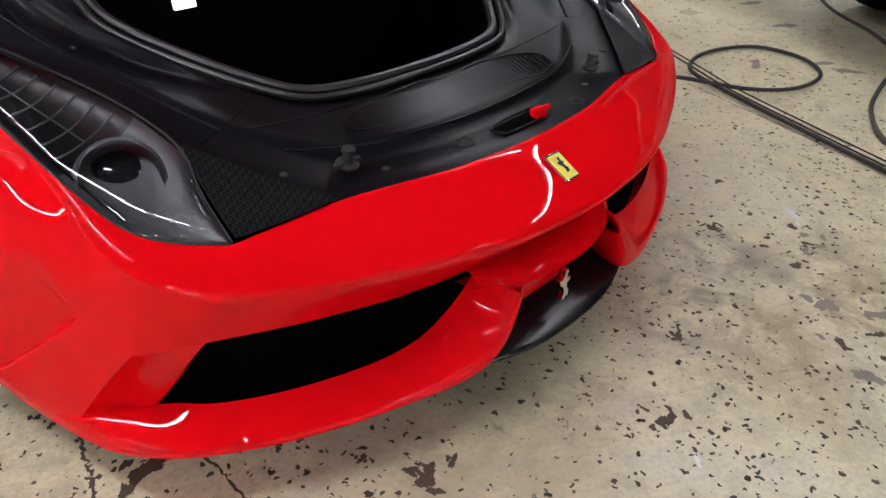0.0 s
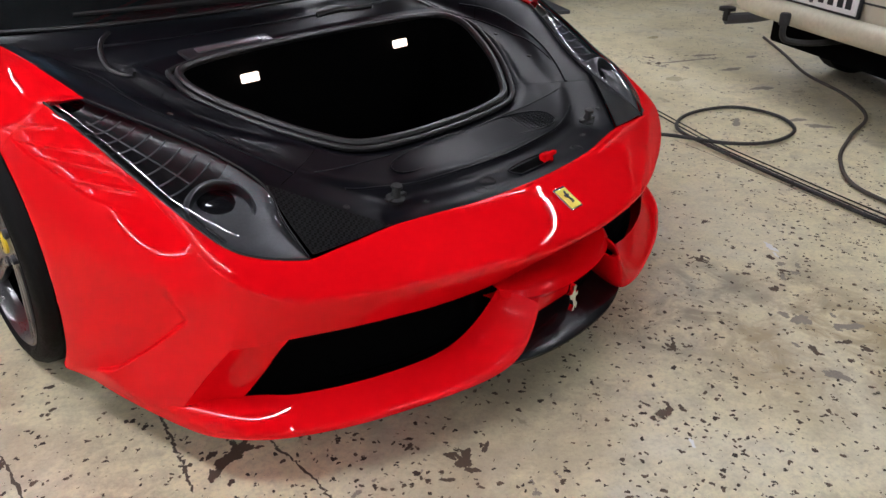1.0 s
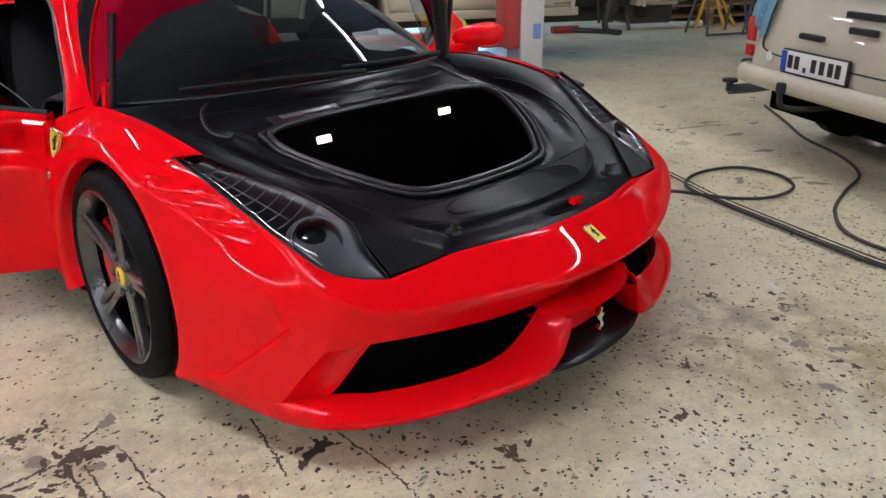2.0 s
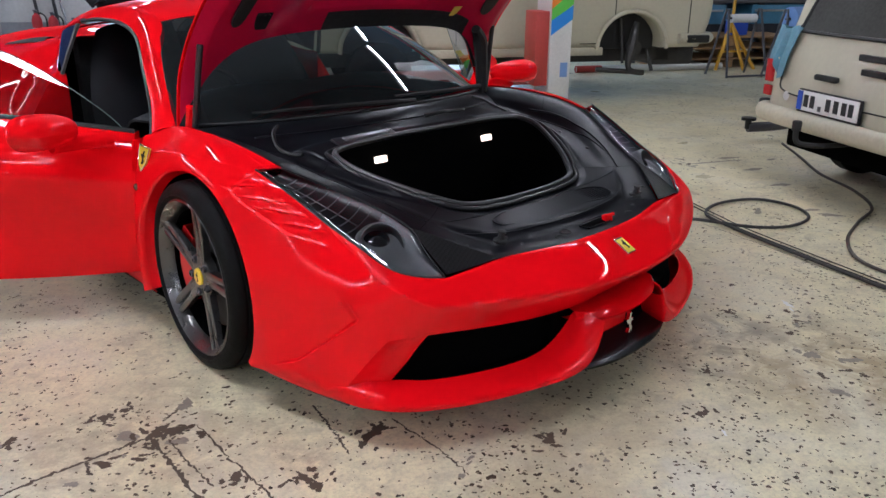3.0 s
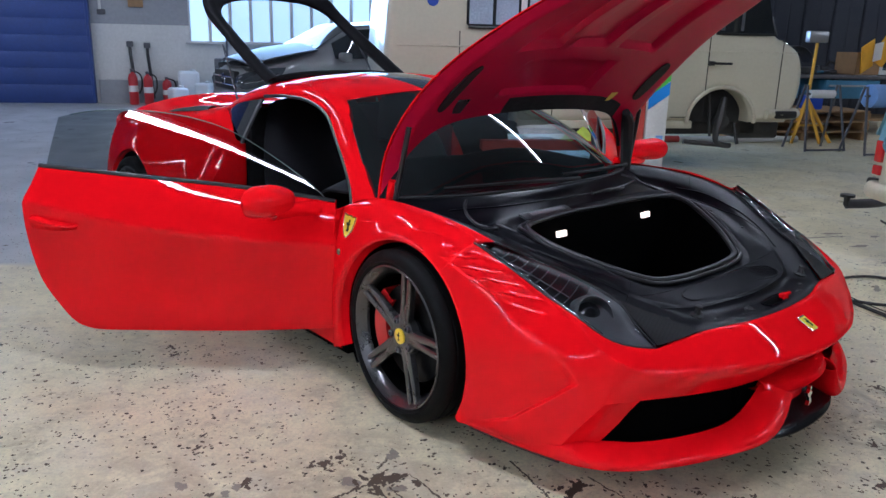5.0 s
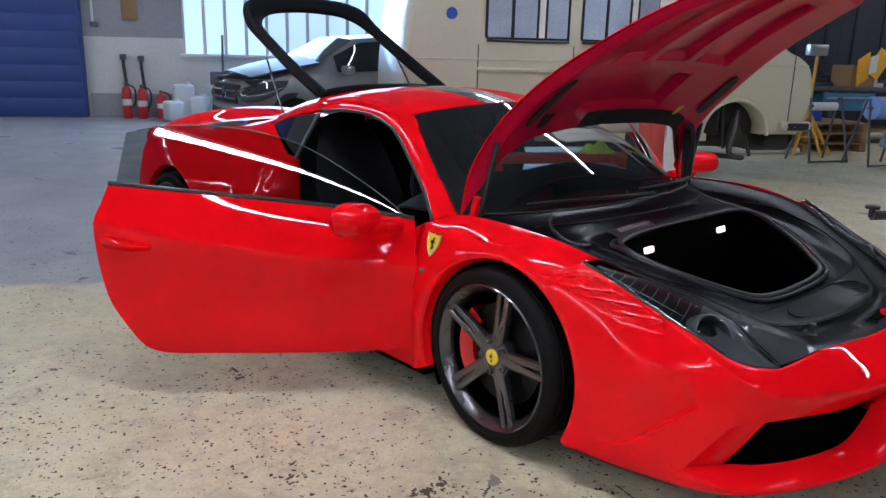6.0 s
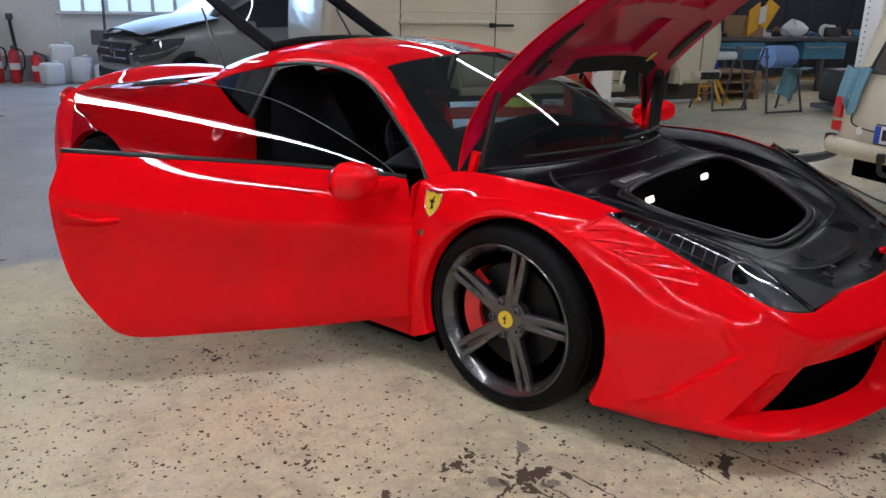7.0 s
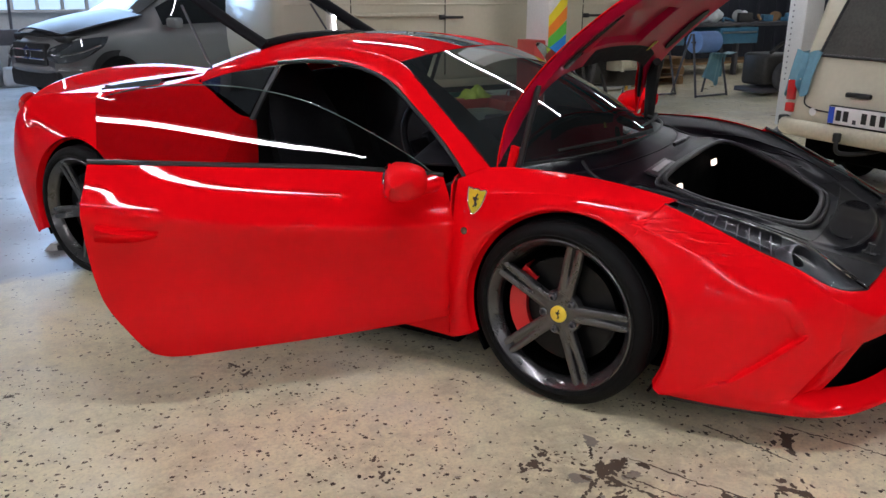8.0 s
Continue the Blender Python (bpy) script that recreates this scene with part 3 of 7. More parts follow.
def fair(grids, holds):
    """Eases joined grids of points into one flowing skin; holds gives each point's pull to its place, 9 for held fast."""
    keys, ids, pts, pull = {}, [], [], []
    for g, h in zip(grids, holds):
        ix = np.zeros(g.shape[:2], int)
        for i in range(g.shape[0]):
            for j in range(g.shape[1]):
                k = tuple(np.round(g[i, j], 5))
                if k not in keys:
                    keys[k] = len(pts)
                    pts.append(g[i, j])
                    pull.append(h[i, j])
                ix[i, j] = keys[k]
                pull[keys[k]] = min(pull[keys[k]], h[i, j]) if h[i, j] < 8 and pull[keys[k]] < 8 else max(pull[keys[k]], h[i, j])
        ids.append(ix)
    pts, pull = np.array(pts), np.array(pull)
    e = np.concatenate([np.concatenate([np.stack([ix[:-1].ravel(), ix[1:].ravel()], 1), np.stack([ix[:, :-1].ravel(), ix[:, 1:].ravel()], 1)]) for ix in ids])
    e = e[e[:, 0] != e[:, 1]]
    e = np.unique(np.sort(e, 1), axis=0)
    e = np.concatenate([e, e[:, ::-1]])
    e = e[np.argsort(e[:, 0], kind="stable")]
    wl = 1 / np.maximum(0.002, np.linalg.norm(pts[e[:, 0]] - pts[e[:, 1]], axis=1))[:, None]
    start = np.searchsorted(e[:, 0], np.arange(len(pts)))
    deg = np.add.reduceat(wl, start, axis=0)
    free = (pull < 8)[:, None]
    wt = np.where(pull < 8, pull, 0)[:, None]

    def near(v):
        return np.add.reduceat(v[e[:, 1]] * wl, start, axis=0)

    def bend(v):
        lv = v - near(v) / deg
        return lv - near(lv / deg)

    b = -bend(pts) * free
    d, r = np.zeros_like(pts), b.copy()
    s, rr = r.copy(), (r * r).sum()
    for _ in range(500):
        q = (bend(s) + wt * s) * free
        al = rr / max(1e-30, (s * q).sum())
        d += al * s
        r -= al * q
        r2 = (r * r).sum()
        if r2 < 1e-14:
            break
        s, rr = r + (r2 / rr) * s, r2
    return [(pts + d)[ix] for ix in ids]


def mirrored(g):
    return np.concatenate([(g * np.array([-1, 1, 1]))[:0:-1], g])


hold_top, hold_under, hold_f = np.full(top.shape[:2], 0.02), np.full(under.shape[:2], 0.02), np.full(FGRID.shape[:2], 0.0004)
hold_top[:NU] = 0.08
hold_top[:, :2], hold_under[:, -1], hold_f[:, :2], hold_f[0], hold_f[-1] = 9, 9, 9, 9, 9
hold_top[:NU, -1] = hold_under[:NU, 0] = 0.2
hold_top[NU:, -1] = hold_under[NU:, 0] = hold_f[S0:S0 + len(FPIECES[4]) + 1, -1] = 0.06
hold_f[:S0, -1], hold_f[S1:, -1] = 9, 9
sheets = fair([mirrored(top), mirrored(under), FGRID], [np.concatenate([hold_top[:0:-1], hold_top]), np.concatenate([hold_under[:0:-1], hold_under]), hold_f])
top, under, FGRID = sheets[0][len(top) - 1:], sheets[1][len(under) - 1:], sheets[2]
bm = both(under)
add_grid(bm, top, 1)
add_grid(bm, top, -1)
bmesh.ops.remove_doubles(bm, verts=bm.verts, dist=0.0005)
bumper = part("front_bumper", bm, RED, car, thick=0.004, angle=75)

# lower lip and the pillars that rise from it to the middle opening
LIP_BACK = [(0.925, -0.43, 0.150), (0.902, -0.58, 0.172), (0.862, -0.755, 0.197), (0.80, -0.82, 0.205), (0.742, -0.865, 0.205), (0.682, -0.922, 0.205), (0.571, -0.985, 0.208), (0.43, -1.035, 0.212), (0.33, -1.052, 0.222), (0.255, -1.062, 0.262), (0.2, -1.07, 0.318)]
LIP_FRONT = [(0.928, -0.43, 0.148), (0.907, -0.585, 0.166), (0.874, -0.76, 0.190), (0.838, -0.842, 0.183), (0.775, -0.91, 0.174), (0.70, -0.965, 0.172), (0.585, -1.025, 0.175), (0.43, -1.085, 0.182), (0.31, -1.118, 0.202), (0.228, -1.135, 0.25), (0.182, -1.135, 0.318)]
LIP_MID = [(0.929, -0.43, 0.144), (0.910, -0.585, 0.154), (0.878, -0.76, 0.17), (0.846, -0.85, 0.16), (0.78, -0.926, 0.152), (0.70, -0.982, 0.148), (0.585, -1.045, 0.15), (0.43, -1.108, 0.157), (0.30, -1.15, 0.172), (0.216, -1.168, 0.215), (0.165, -1.166, 0.302)]
LIP_LOW = [(0.926, -0.43, 0.139), (0.904, -0.58, 0.137), (0.868, -0.755, 0.140), (0.835, -0.835, 0.138), (0.765, -0.912, 0.134), (0.685, -0.965, 0.132), (0.575, -1.025, 0.135), (0.42, -1.085, 0.14), (0.295, -1.13, 0.15), (0.215, -1.145, 0.178), (0.172, -1.14, 0.285)]
LIP_IN = [(0.90, -0.42, 0.139), (0.86, -0.53, 0.138), (0.80, -0.70, 0.142), (0.76, -0.77, 0.14), (0.70, -0.84, 0.134), (0.62, -0.90, 0.133), (0.52, -0.95, 0.136), (0.40, -1.0, 0.142), (0.29, -1.04, 0.158), (0.225, -1.06, 0.19), (0.19, -1.06, 0.285)]
for s in (-1, 1):
    part("lower_lip", one(loft([LIP_BACK, LIP_FRONT, LIP_MID, LIP_LOW, LIP_IN], 84, 26), s), RED, bumper, thick=0.005, angle=70)
    # duct behind the side intake, its shade painted near-black
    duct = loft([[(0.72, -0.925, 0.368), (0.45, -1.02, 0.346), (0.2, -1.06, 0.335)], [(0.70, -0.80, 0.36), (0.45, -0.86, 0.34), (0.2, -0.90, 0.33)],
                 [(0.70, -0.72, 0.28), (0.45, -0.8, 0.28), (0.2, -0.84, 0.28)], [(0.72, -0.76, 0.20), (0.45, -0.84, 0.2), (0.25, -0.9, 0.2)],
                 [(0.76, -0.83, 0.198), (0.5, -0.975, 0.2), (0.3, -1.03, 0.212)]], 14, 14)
    part("intake_duct", one(duct, s), PITCH, bumper, "intake duct painted near-black for its shade", thick=0.004)
    # added near-black sheet closing the intake just behind its edges, for its shade
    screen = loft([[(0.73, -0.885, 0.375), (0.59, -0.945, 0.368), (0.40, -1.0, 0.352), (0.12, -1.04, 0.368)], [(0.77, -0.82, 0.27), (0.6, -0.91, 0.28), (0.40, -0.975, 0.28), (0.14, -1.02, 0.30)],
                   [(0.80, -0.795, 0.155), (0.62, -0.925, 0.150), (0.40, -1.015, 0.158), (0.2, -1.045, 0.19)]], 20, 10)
    part("intake_mesh", one(screen, s), PITCH, bumper, "near-black sheet painted as the intake's shade", thick=0.006)
    # side of the intake, turned inwards
    SIDE = np.array([cr([p, p * 0.5 + q * 0.5 + np.array([-0.006, 0.006, 0]) * f, q, q + np.array([-0.05, 0.05, 0.0]) * f], 12) for p, q, f in zip(cr(TURN, 24), cr(TURN_IN, 24), np.ones(24))])
    # black strip along the bottom edge of the side
    g = loft([[(0.862, -0.766, 0.140), (0.9, -0.57, 0.136), (0.922, -0.41, 0.135)], [(0.85, -0.76, 0.122), (0.885, -0.57, 0.118), (0.905, -0.41, 0.115)]], 12, 4)
    part("side_strip", one(g, s), BLACK, bumper, thick=0.008)

# red cross bar and flap of the middle opening, black splitter
bar = np.array([[(w, y + dy, z + dz) for dy, dz in ((0.10, 0.02), (0.03, 0.022), (0.0, 0.014), (-0.012, -0.002), (0.0, -0.018), (0.08, -0.022), (0.10, 0.02))]
                for w, y, z in cr([(0.215, -1.085, 0.316), (0.16, -1.122, 0.308), (0.08, -1.145, 0.304), (0, -1.15, 0.303)], 14)])
part("cross_bar", both(bar), RED, bumper)
part("flap", bev_box((-0.10, -1.12, 0.225), (0.035, -1.03, 0.30), 0.012), RED, bumper)
# near-black block stands for the shade inside the middle opening
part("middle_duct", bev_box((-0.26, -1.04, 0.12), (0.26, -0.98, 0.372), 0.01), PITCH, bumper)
part("splitter", both(np.array([0.86, 1, 1]) * loft([[(0.0, -1.03, 0.205), (0.12, -1.03, 0.2), (0.26, -1.03, 0.185)], [(0.0, -1.12, 0.185), (0.15, -1.11, 0.18), (0.29, -1.08, 0.17)], [(0, -1.2, 0.156), (0.17, -1.187, 0.158), (0.33, -1.135, 0.158)],
                            [(0, -1.212, 0.146), (0.17, -1.198, 0.147), (0.335, -1.142, 0.149)], [(0, -1.19, 0.136), (0.17, -1.175, 0.137), (0.33, -1.12, 0.14)], [(0, -1.0, 0.13), (0.17, -1.0, 0.13), (0.3, -1.0, 0.13)]], 16, 24) + np.array([0, 0.028, 0.006])), SPLITTER, bumper, "black splitter blade", thick=0.004)
# the second box is widened and lowered to block light under the sills
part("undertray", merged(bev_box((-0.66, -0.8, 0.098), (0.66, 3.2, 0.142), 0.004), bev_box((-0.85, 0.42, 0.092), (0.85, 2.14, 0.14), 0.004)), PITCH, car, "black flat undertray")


def finer(g, k):
    """The grid g with k steps for each one, along smooth curves through its rows."""
    d = np.zeros_like(g)
    d[1:-1] = (g[2:] - g[:-2]) / 2
    d[0], d[-1] = g[1] - g[0], g[-1] - g[-2]
    out = []
    for s in np.arange(k) / k:
        out.append((2 * s**3 - 3 * s**2 + 1) * g[:-1] + (s**3 - 2 * s**2 + s) * d[:-1] + (3 * s**2 - 2 * s**3) * g[1:] + (s**3 - s**2) * d[1:])
    return np.concatenate([np.stack(out, 1).reshape(-1, *g.shape[1:]), g[-1:]])


# the fender skin with its louvred hollow beside the headlight, the scoop behind the bumper's corner and a crest over the arch
FGRID = np.concatenate([finer(finer(FGRID[:, 1:], 3).swapaxes(0, 1), 3).swapaxes(0, 1)])
ease = np.zeros(FGRID.shape[:2])
ease[6:-6, 6:-6] = np.clip((-0.42 - FGRID[6:-6, 6:-6, 1]) / 0.12, 0, 1) * np.minimum(1, np.minimum(np.arange(FGRID.shape[1] - 12), np.arange(FGRID.shape[1] - 12)[::-1]) / 8)[None, :]
for _ in range(70):
    near = np.zeros_like(FGRID)
    near[1:-1, 1:-1] = (FGRID[2:, 1:-1] + FGRID[:-2, 1:-1] + FGRID[1:-1, 2:] + FGRID[1:-1, :-2]) / 4 - FGRID[1:-1, 1:-1]
    FGRID = FGRID + near * (0.6 * ease)[..., None]
nrm = np.cross(np.gradient(FGRID, axis=0), np.gradient(FGRID, axis=1))
nrm /= np.linalg.norm(nrm, axis=2)[:, :, None] + 1e-12
nrm *= np.sign(nrm[..., :1] + 0.3 * nrm[..., 2:])
X, Y, Z = FGRID[..., 0], FGRID[..., 1], FGRID[..., 2]


def sm(v, lo, hi):
    t = np.clip((v - lo) / (hi - lo), 0, 1)
    return t * t * (3 - 2 * t)


lift = np.zeros(X.shape)
ly, lz = [-0.645, -0.512, -0.393, -0.27, -0.20], [0.577, 0.591, 0.639, 0.683, 0.688]
uy, uz = [-0.645, -0.554, -0.475, -0.37, -0.25], [0.602, 0.653, 0.684, 0.722, 0.722]
zl, zu = np.interp(Y, ly, lz), np.interp(Y, uy, uz)
inside = sm(Z, zl, zl + 0.007) * (1 - sm(Z, zu - 0.012, zu + 0.004)) * sm(-Y, 0.215, 0.25) * (1 - sm(-Y, 0.615, 0.645))
saw = np.full(X.shape, 0.35)
BLADES = [(-0.26, 0.699, -0.369, 0.713), (-0.321, 0.679, -0.475, 0.676), (-0.398, 0.656, -0.554, 0.644), (-0.475, 0.622, -0.625, 0.614)]
lines = [z0 + (z1 - z0) / (y1 - y0) * (Y - y0) for y0, z0, y1, z1 in BLADES]
for n, zb in enumerate(lines):
    step = zb - (lines[n + 1] if n < 3 else zb - 0.035)
    ph = (zb - Z) / np.maximum(0.012, step)
    saw = np.where((ph >= 0) & (ph < 1), sm(ph, 0, 0.16) * (1 - ph) * 1.1, saw)
lift -= inside * (0.0022 + 0.0018 * saw)
# scoop: a hollow that deepens towards its forward lower edge
low = np.interp(Y, [-0.80, -0.70, -0.602, -0.50, -0.42], [0.405, 0.312, 0.230, 0.187, 0.166])
off = (Z - low) * 0.72
lean = (Y + 0.795) * 0.80 - (Z - 0.405) * 0.60
hollow = sm(off, 0.0, 0.006) * np.clip(1 - off / 0.15, 0, 1) ** 1.3 * sm(lean, -0.006, 0.03) * (1 - sm(Y, -0.70, -0.47)) ** 0.8
lift -= 0.024 * hollow * (Y < -0.38) * (X > 0.5)
# crest
cy, cz = [-0.30, -0.15, 0.05, 0.2, 0.33, 0.42], [0.735, 0.752, 0.745, 0.725, 0.70, 0.685]
dz = Z - np.interp(Y, cy, cz)
lift += 0.004 * np.exp(-np.abs(dz) / 0.02) * sm(Y, -0.36, -0.2) * (X > 0.8)
edge = np.minimum(1, np.minimum(np.arange(X.shape[1])[None, :] / 4, (X.shape[1] - 1 - np.arange(X.shape[1]))[None, :] / 4))
FGRID = FGRID + nrm * (lift * edge)[..., None]
skin_pts, skin_nrm = FGRID.reshape(-1, 3), nrm.reshape(-1, 3)


def on_fender(y, z, out):
    """The place on the fender's skin at this length and height, moved out by so much."""
    d = (skin_pts[:, 1] - y) ** 2 + (skin_pts[:, 2] - z) ** 2 + 9 * (skin_pts[:, 0] < 0.6)
    k = np.argsort(d)[:6]
    w = 1 / (d[k] + 1e-6)
    n = (skin_nrm[k] * w[:, None]).sum(0)
    return np.array([(skin_pts[k, 0] * w).sum() / w.sum(), y, z]) + n / np.linalg.norm(n) * out


lipp = FGRID[:, 0].copy()
lip_in = np.stack([lipp[:, 0] - 0.03, AC + (lipp[:, 1] - AC) * 0.968, AZ + (lipp[:, 2] - AZ) * 0.968], 1)
FGRID = np.concatenate([lip_in[:, None], lipp[:, None] + np.array([-0.004, 0, 0]), FGRID], 1)
for s in (-1, 1):
    bm = one(FGRID, s)
    add_grid(bm, SIDE[:, ::-1], s)
    bmesh.ops.remove_doubles(bm, verts=bm.verts, dist=0.0003)
    bmesh.ops.recalc_face_normals(bm, faces=bm.faces)
    f = part("front_fender", bm, RED, car, thick=0.003, angle=42)
    for y0, z0, y1, z1 in BLADES:
        g = []
        for k in np.linspace(0, 1, 22):
            y, z, taper = y0 + (y1 - y0) * k, z0 + (z1 - z0) * k, min(1.0, 6 * k, 6 * (1 - k))
            g.append([on_fender(y, z + 0.012, -0.0005), on_fender(y, z + 0.002, 0.0035 * taper), on_fender(y, z - 0.001, 0.0038 * taper), on_fender(y, z - 0.002, 0.0030 * taper), on_fender(y, z - 0.002, -0.002)])
        part("louvre_blade", one(np.array(g), s), RED, f, angle=50)
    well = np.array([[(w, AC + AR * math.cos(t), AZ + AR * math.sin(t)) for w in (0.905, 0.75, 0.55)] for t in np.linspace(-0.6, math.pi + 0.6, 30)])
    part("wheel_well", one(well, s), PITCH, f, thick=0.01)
    part("inner_wall", bev_box((s * 0.55 - 0.01, -0.3, 0.13), (s * 0.55 + 0.01, 0.3, 0.60), 0.003), BLACK, car)


# black luggage tray round the front trunk
OUTER = [(0.772, 0.33, 0.774), (0.62, 0.215, 0.785), (0.45, 0.13, 0.792), (0.25, 0.06, 0.797), (0, 0.035, 0.80)]
RIM = [(0, -0.695, 0.578), (0.14, -0.692, 0.58), (0.27, -0.668, 0.588), (0.34, -0.6, 0.608), (0.41, -0.50, 0.64), (0.47, -0.38, 0.675), (0.495, -0.29, 0.705),
       (0.475, -0.225, 0.722), (0.40, -0.20, 0.73), (0.2, -0.19, 0.735), (0, -0.188, 0.735)]
pieces = [crs(HOOD_LINE, 14), cr([HOOD_LINE[-1], (0.52, -0.85, 0.562), (0.595, -0.75, 0.604)], 10), cr(LAMP_IN[2:], 16), cr(FENDER_IN, 22), cr(OUTER[-5:], 33)]
o = np.concatenate([p[:-1] if i < 4 else p for i, p in enumerate(pieces)])
N = len(o)
r = cr(RIM, N)
rows = []
for i, (p, q) in enumerate(zip(o, r)):
    u = i / (N - 1)
    drop = -0.035 * math.exp(-((u - 0.52) / 0.2) ** 2) - 0.012 * math.exp(-((u - 0.05) / 0.12) ** 2)
    e0 = p + np.array([0, 0, -0.006])
    fr = math.exp(-((u / 0.20) ** 4))
    sd = math.exp(-(((u - 0.5) / 0.17) ** 4))
    prof = ((0.10, -0.002), (0.33, 0.3 * drop - 0.012 * fr), (0.40, 0.6 * drop + 0.012 * fr), (0.5, drop + 0.016 * fr), (0.72, 0.5 * drop + 0.012 * fr - 0.012 * sd), (0.80, 0.25 * drop + 0.008 * fr + 0.014 * sd), (0.93, -0.008))
    rows.append(cr([e0] + [p + v * (q - p) + np.array([0, 0, z]) for v, z in prof] + [q], 34))
tray = part("luggage_tray", both(np.array(rows)), TRAY, car, "satin black moulded plastic trunk surround", thick=0.004)
bm = one(np.array(rows))
bm.normal_update()
TTREE = BVHTree.FromBMesh(bm)
bm.free()


def on_tray(x, y, lift=0.0):
    """The place on the tray above (x, y) of the plan."""
    q = TTREE.ray_cast(Vector((abs(x), y, 2.0)), Vector((0, 0, -1)))[0]
    return (x, y, (q.z if q else 0.6) + lift)


def tray_line(name, pts, rad, material, lift=0.0, n=40):
    c = cr([(x, y, 0) for x, y in pts], n)
    part(name, tube([on_tray(x, y, lift) for x, y, z in c], rad, n, 6), material, tray)


for s in (-1, 1):
    tray_line("tray_seam", [(s * 0.51, -0.30), (s * 0.60, -0.24), (s * 0.69, -0.17), (s * 0.755, -0.12)], 0.0024, PITCH)
    tray_line("tray_seam", [(s * 0.36, -0.63), (s * 0.45, -0.69), (s * 0.555, -0.75)], 0.0024, PITCH)
    tray_line("tray_seam", [(s * 0.50, -0.19), (s * 0.56, -0.03), (s * 0.66, 0.13)], 0.0024, PITCH)
    tray_line("tray_rib", [(s * 0.50, -0.72), (s * 0.57, -0.60), (s * 0.63, -0.44), (s * 0.66, -0.28), (s * 0.655, -0.12)], 0.005, TRAY, 0.001)
    tray_line("tray_rib", [(s * 0.55, -0.62), (s * 0.60, -0.44), (s * 0.62, -0.26), (s * 0.61, -0.08), (s * 0.66, 0.1)], 0.003, TRAY, 0.001)
    tray_line("wiring", [(s * 0.56, -0.16), (s * 0.575, -0.05), (s * 0.55, 0.04), (s * 0.50, 0.09)], 0.007, RUBBER, 0.006)
    for x, y in ((0.30, -0.935), (0.47, -0.86), (0.53, -0.55), (0.585, -0.36), (0.62, -0.02)):
        part("clip", moved(lathe([(0.0, 0.009), (0.003, 0.008), (0.004, 0.005), (0.003, 0.003), (0.003, 0)], 14, "z"), pose(*on_tray(s * x, y), 6, 0, 0)), BLACK, tray)
tray_line("tray_seam", [(0.20, -0.71), (0.208, -0.80), (0.215, -0.90)], 0.002, PITCH)
tray_line("tray_rib", [(-0.42, -0.80), (-0.25, -0.875), (0.0, -0.905), (0.25, -0.875), (0.42, -0.80)], 0.004, TRAY, 0.001)
tray_line("tray_rib", [(-0.45, -0.73), (-0.25, -0.745), (0.0, -0.755), (0.25, -0.745), (0.45, -0.73)], 0.003, TRAY, 0.001)
tray_line("tray_rib", [(-0.60, 0.08), (-0.35, -0.03), (0.0, -0.075), (0.35, -0.03), (0.60, 0.08)], 0.005, TRAY, 0.001)
rim_loop = [tuple(p) for p in r[::3]] + [(-p[0], p[1], p[2]) for p in r[::-3][1:-1]]
part("rubber_seal", merged(tube([(x, y, z + 0.008) for x, y, z in rim_loop], 0.011, 120, 8, True),
                           tube([(x * 1.045, y * 1.0 + (0.02 if y > -0.25 else -0.022), z + 0.002) for x, y, z in rim_loop], 0.008, 120, 8, True)), RUBBER, tray, "black rubber lip seal")
# tub and floor painted near-black for the shade inside the trunk
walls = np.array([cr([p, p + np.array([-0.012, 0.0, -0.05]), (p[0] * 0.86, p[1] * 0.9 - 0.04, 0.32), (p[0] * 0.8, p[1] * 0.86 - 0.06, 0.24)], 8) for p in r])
part("trunk_tub", both(walls), PITCH, tray, "trunk tub, its deep shade painted near-black", thick=0.004)
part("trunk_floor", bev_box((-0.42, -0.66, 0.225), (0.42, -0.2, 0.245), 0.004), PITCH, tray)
for s in (-1, 1):
    m = pose(s * 0.275, -0.222, 0.672, -12, 0, 0)
    part("trunk_lamp", bev_box((-0.026, -0.008, -0.012), (0.026, 0.006, 0.012), 0.003, 2, m), LAMP, tray, "small lit white trunk lamp")

# ribbed plenum, silver plate, latch slot, red pull, vents, pins and holes
part("name_plate", bev_box((-0.1, -0.012, -0.003), (0.1, 0.012, 0.003), 0.002, 2, pose(-0.285, -0.15, 0.752, 14, 0, 2)), ALU, tray, "brushed silver label plate")
part("plate_bed", bev_box((-0.14, -0.03, -0.012), (0.14, 0.03, 0.001), 0.008, 2, pose(-0.285, -0.15, 0.75, 14, 0, 2)), SATIN_BLACK, tray)
part("latch_slot", bev_box((-0.068, -0.019, -0.02), (0.068, 0.019, 0.003), 0.006, 2, pose(0.03, -0.975, 0.5385, 3, 0, 4)), PITCH, tray, "dark latch recess")
part("latch_rim", tube([tuple(pose(0.03, -0.975, 0.5385, 3, 0, 4) @ Vector(q)) for q in ((-0.068, -0.019, 0.003), (0.068, -0.019, 0.003), (0.068, 0.019, 0.003), (-0.068, 0.019, 0.003))], 0.003, 60, 6, True), TRAY, tray)
part("release_pull", merged(bev_box((-0.016, -0.012, -0.005), (0.016, 0.012, 0.022), 0.006, 3, pose(0.079, -0.985, 0.538, -15, 0, 0)),
                            bev_box((-0.022, -0.008, 0.0), (0.022, 0.006, 0.012), 0.004, 2, pose(0.079, -0.992, 0.552, -15, 0, 0))), RED, tray, "red emergency release pull")


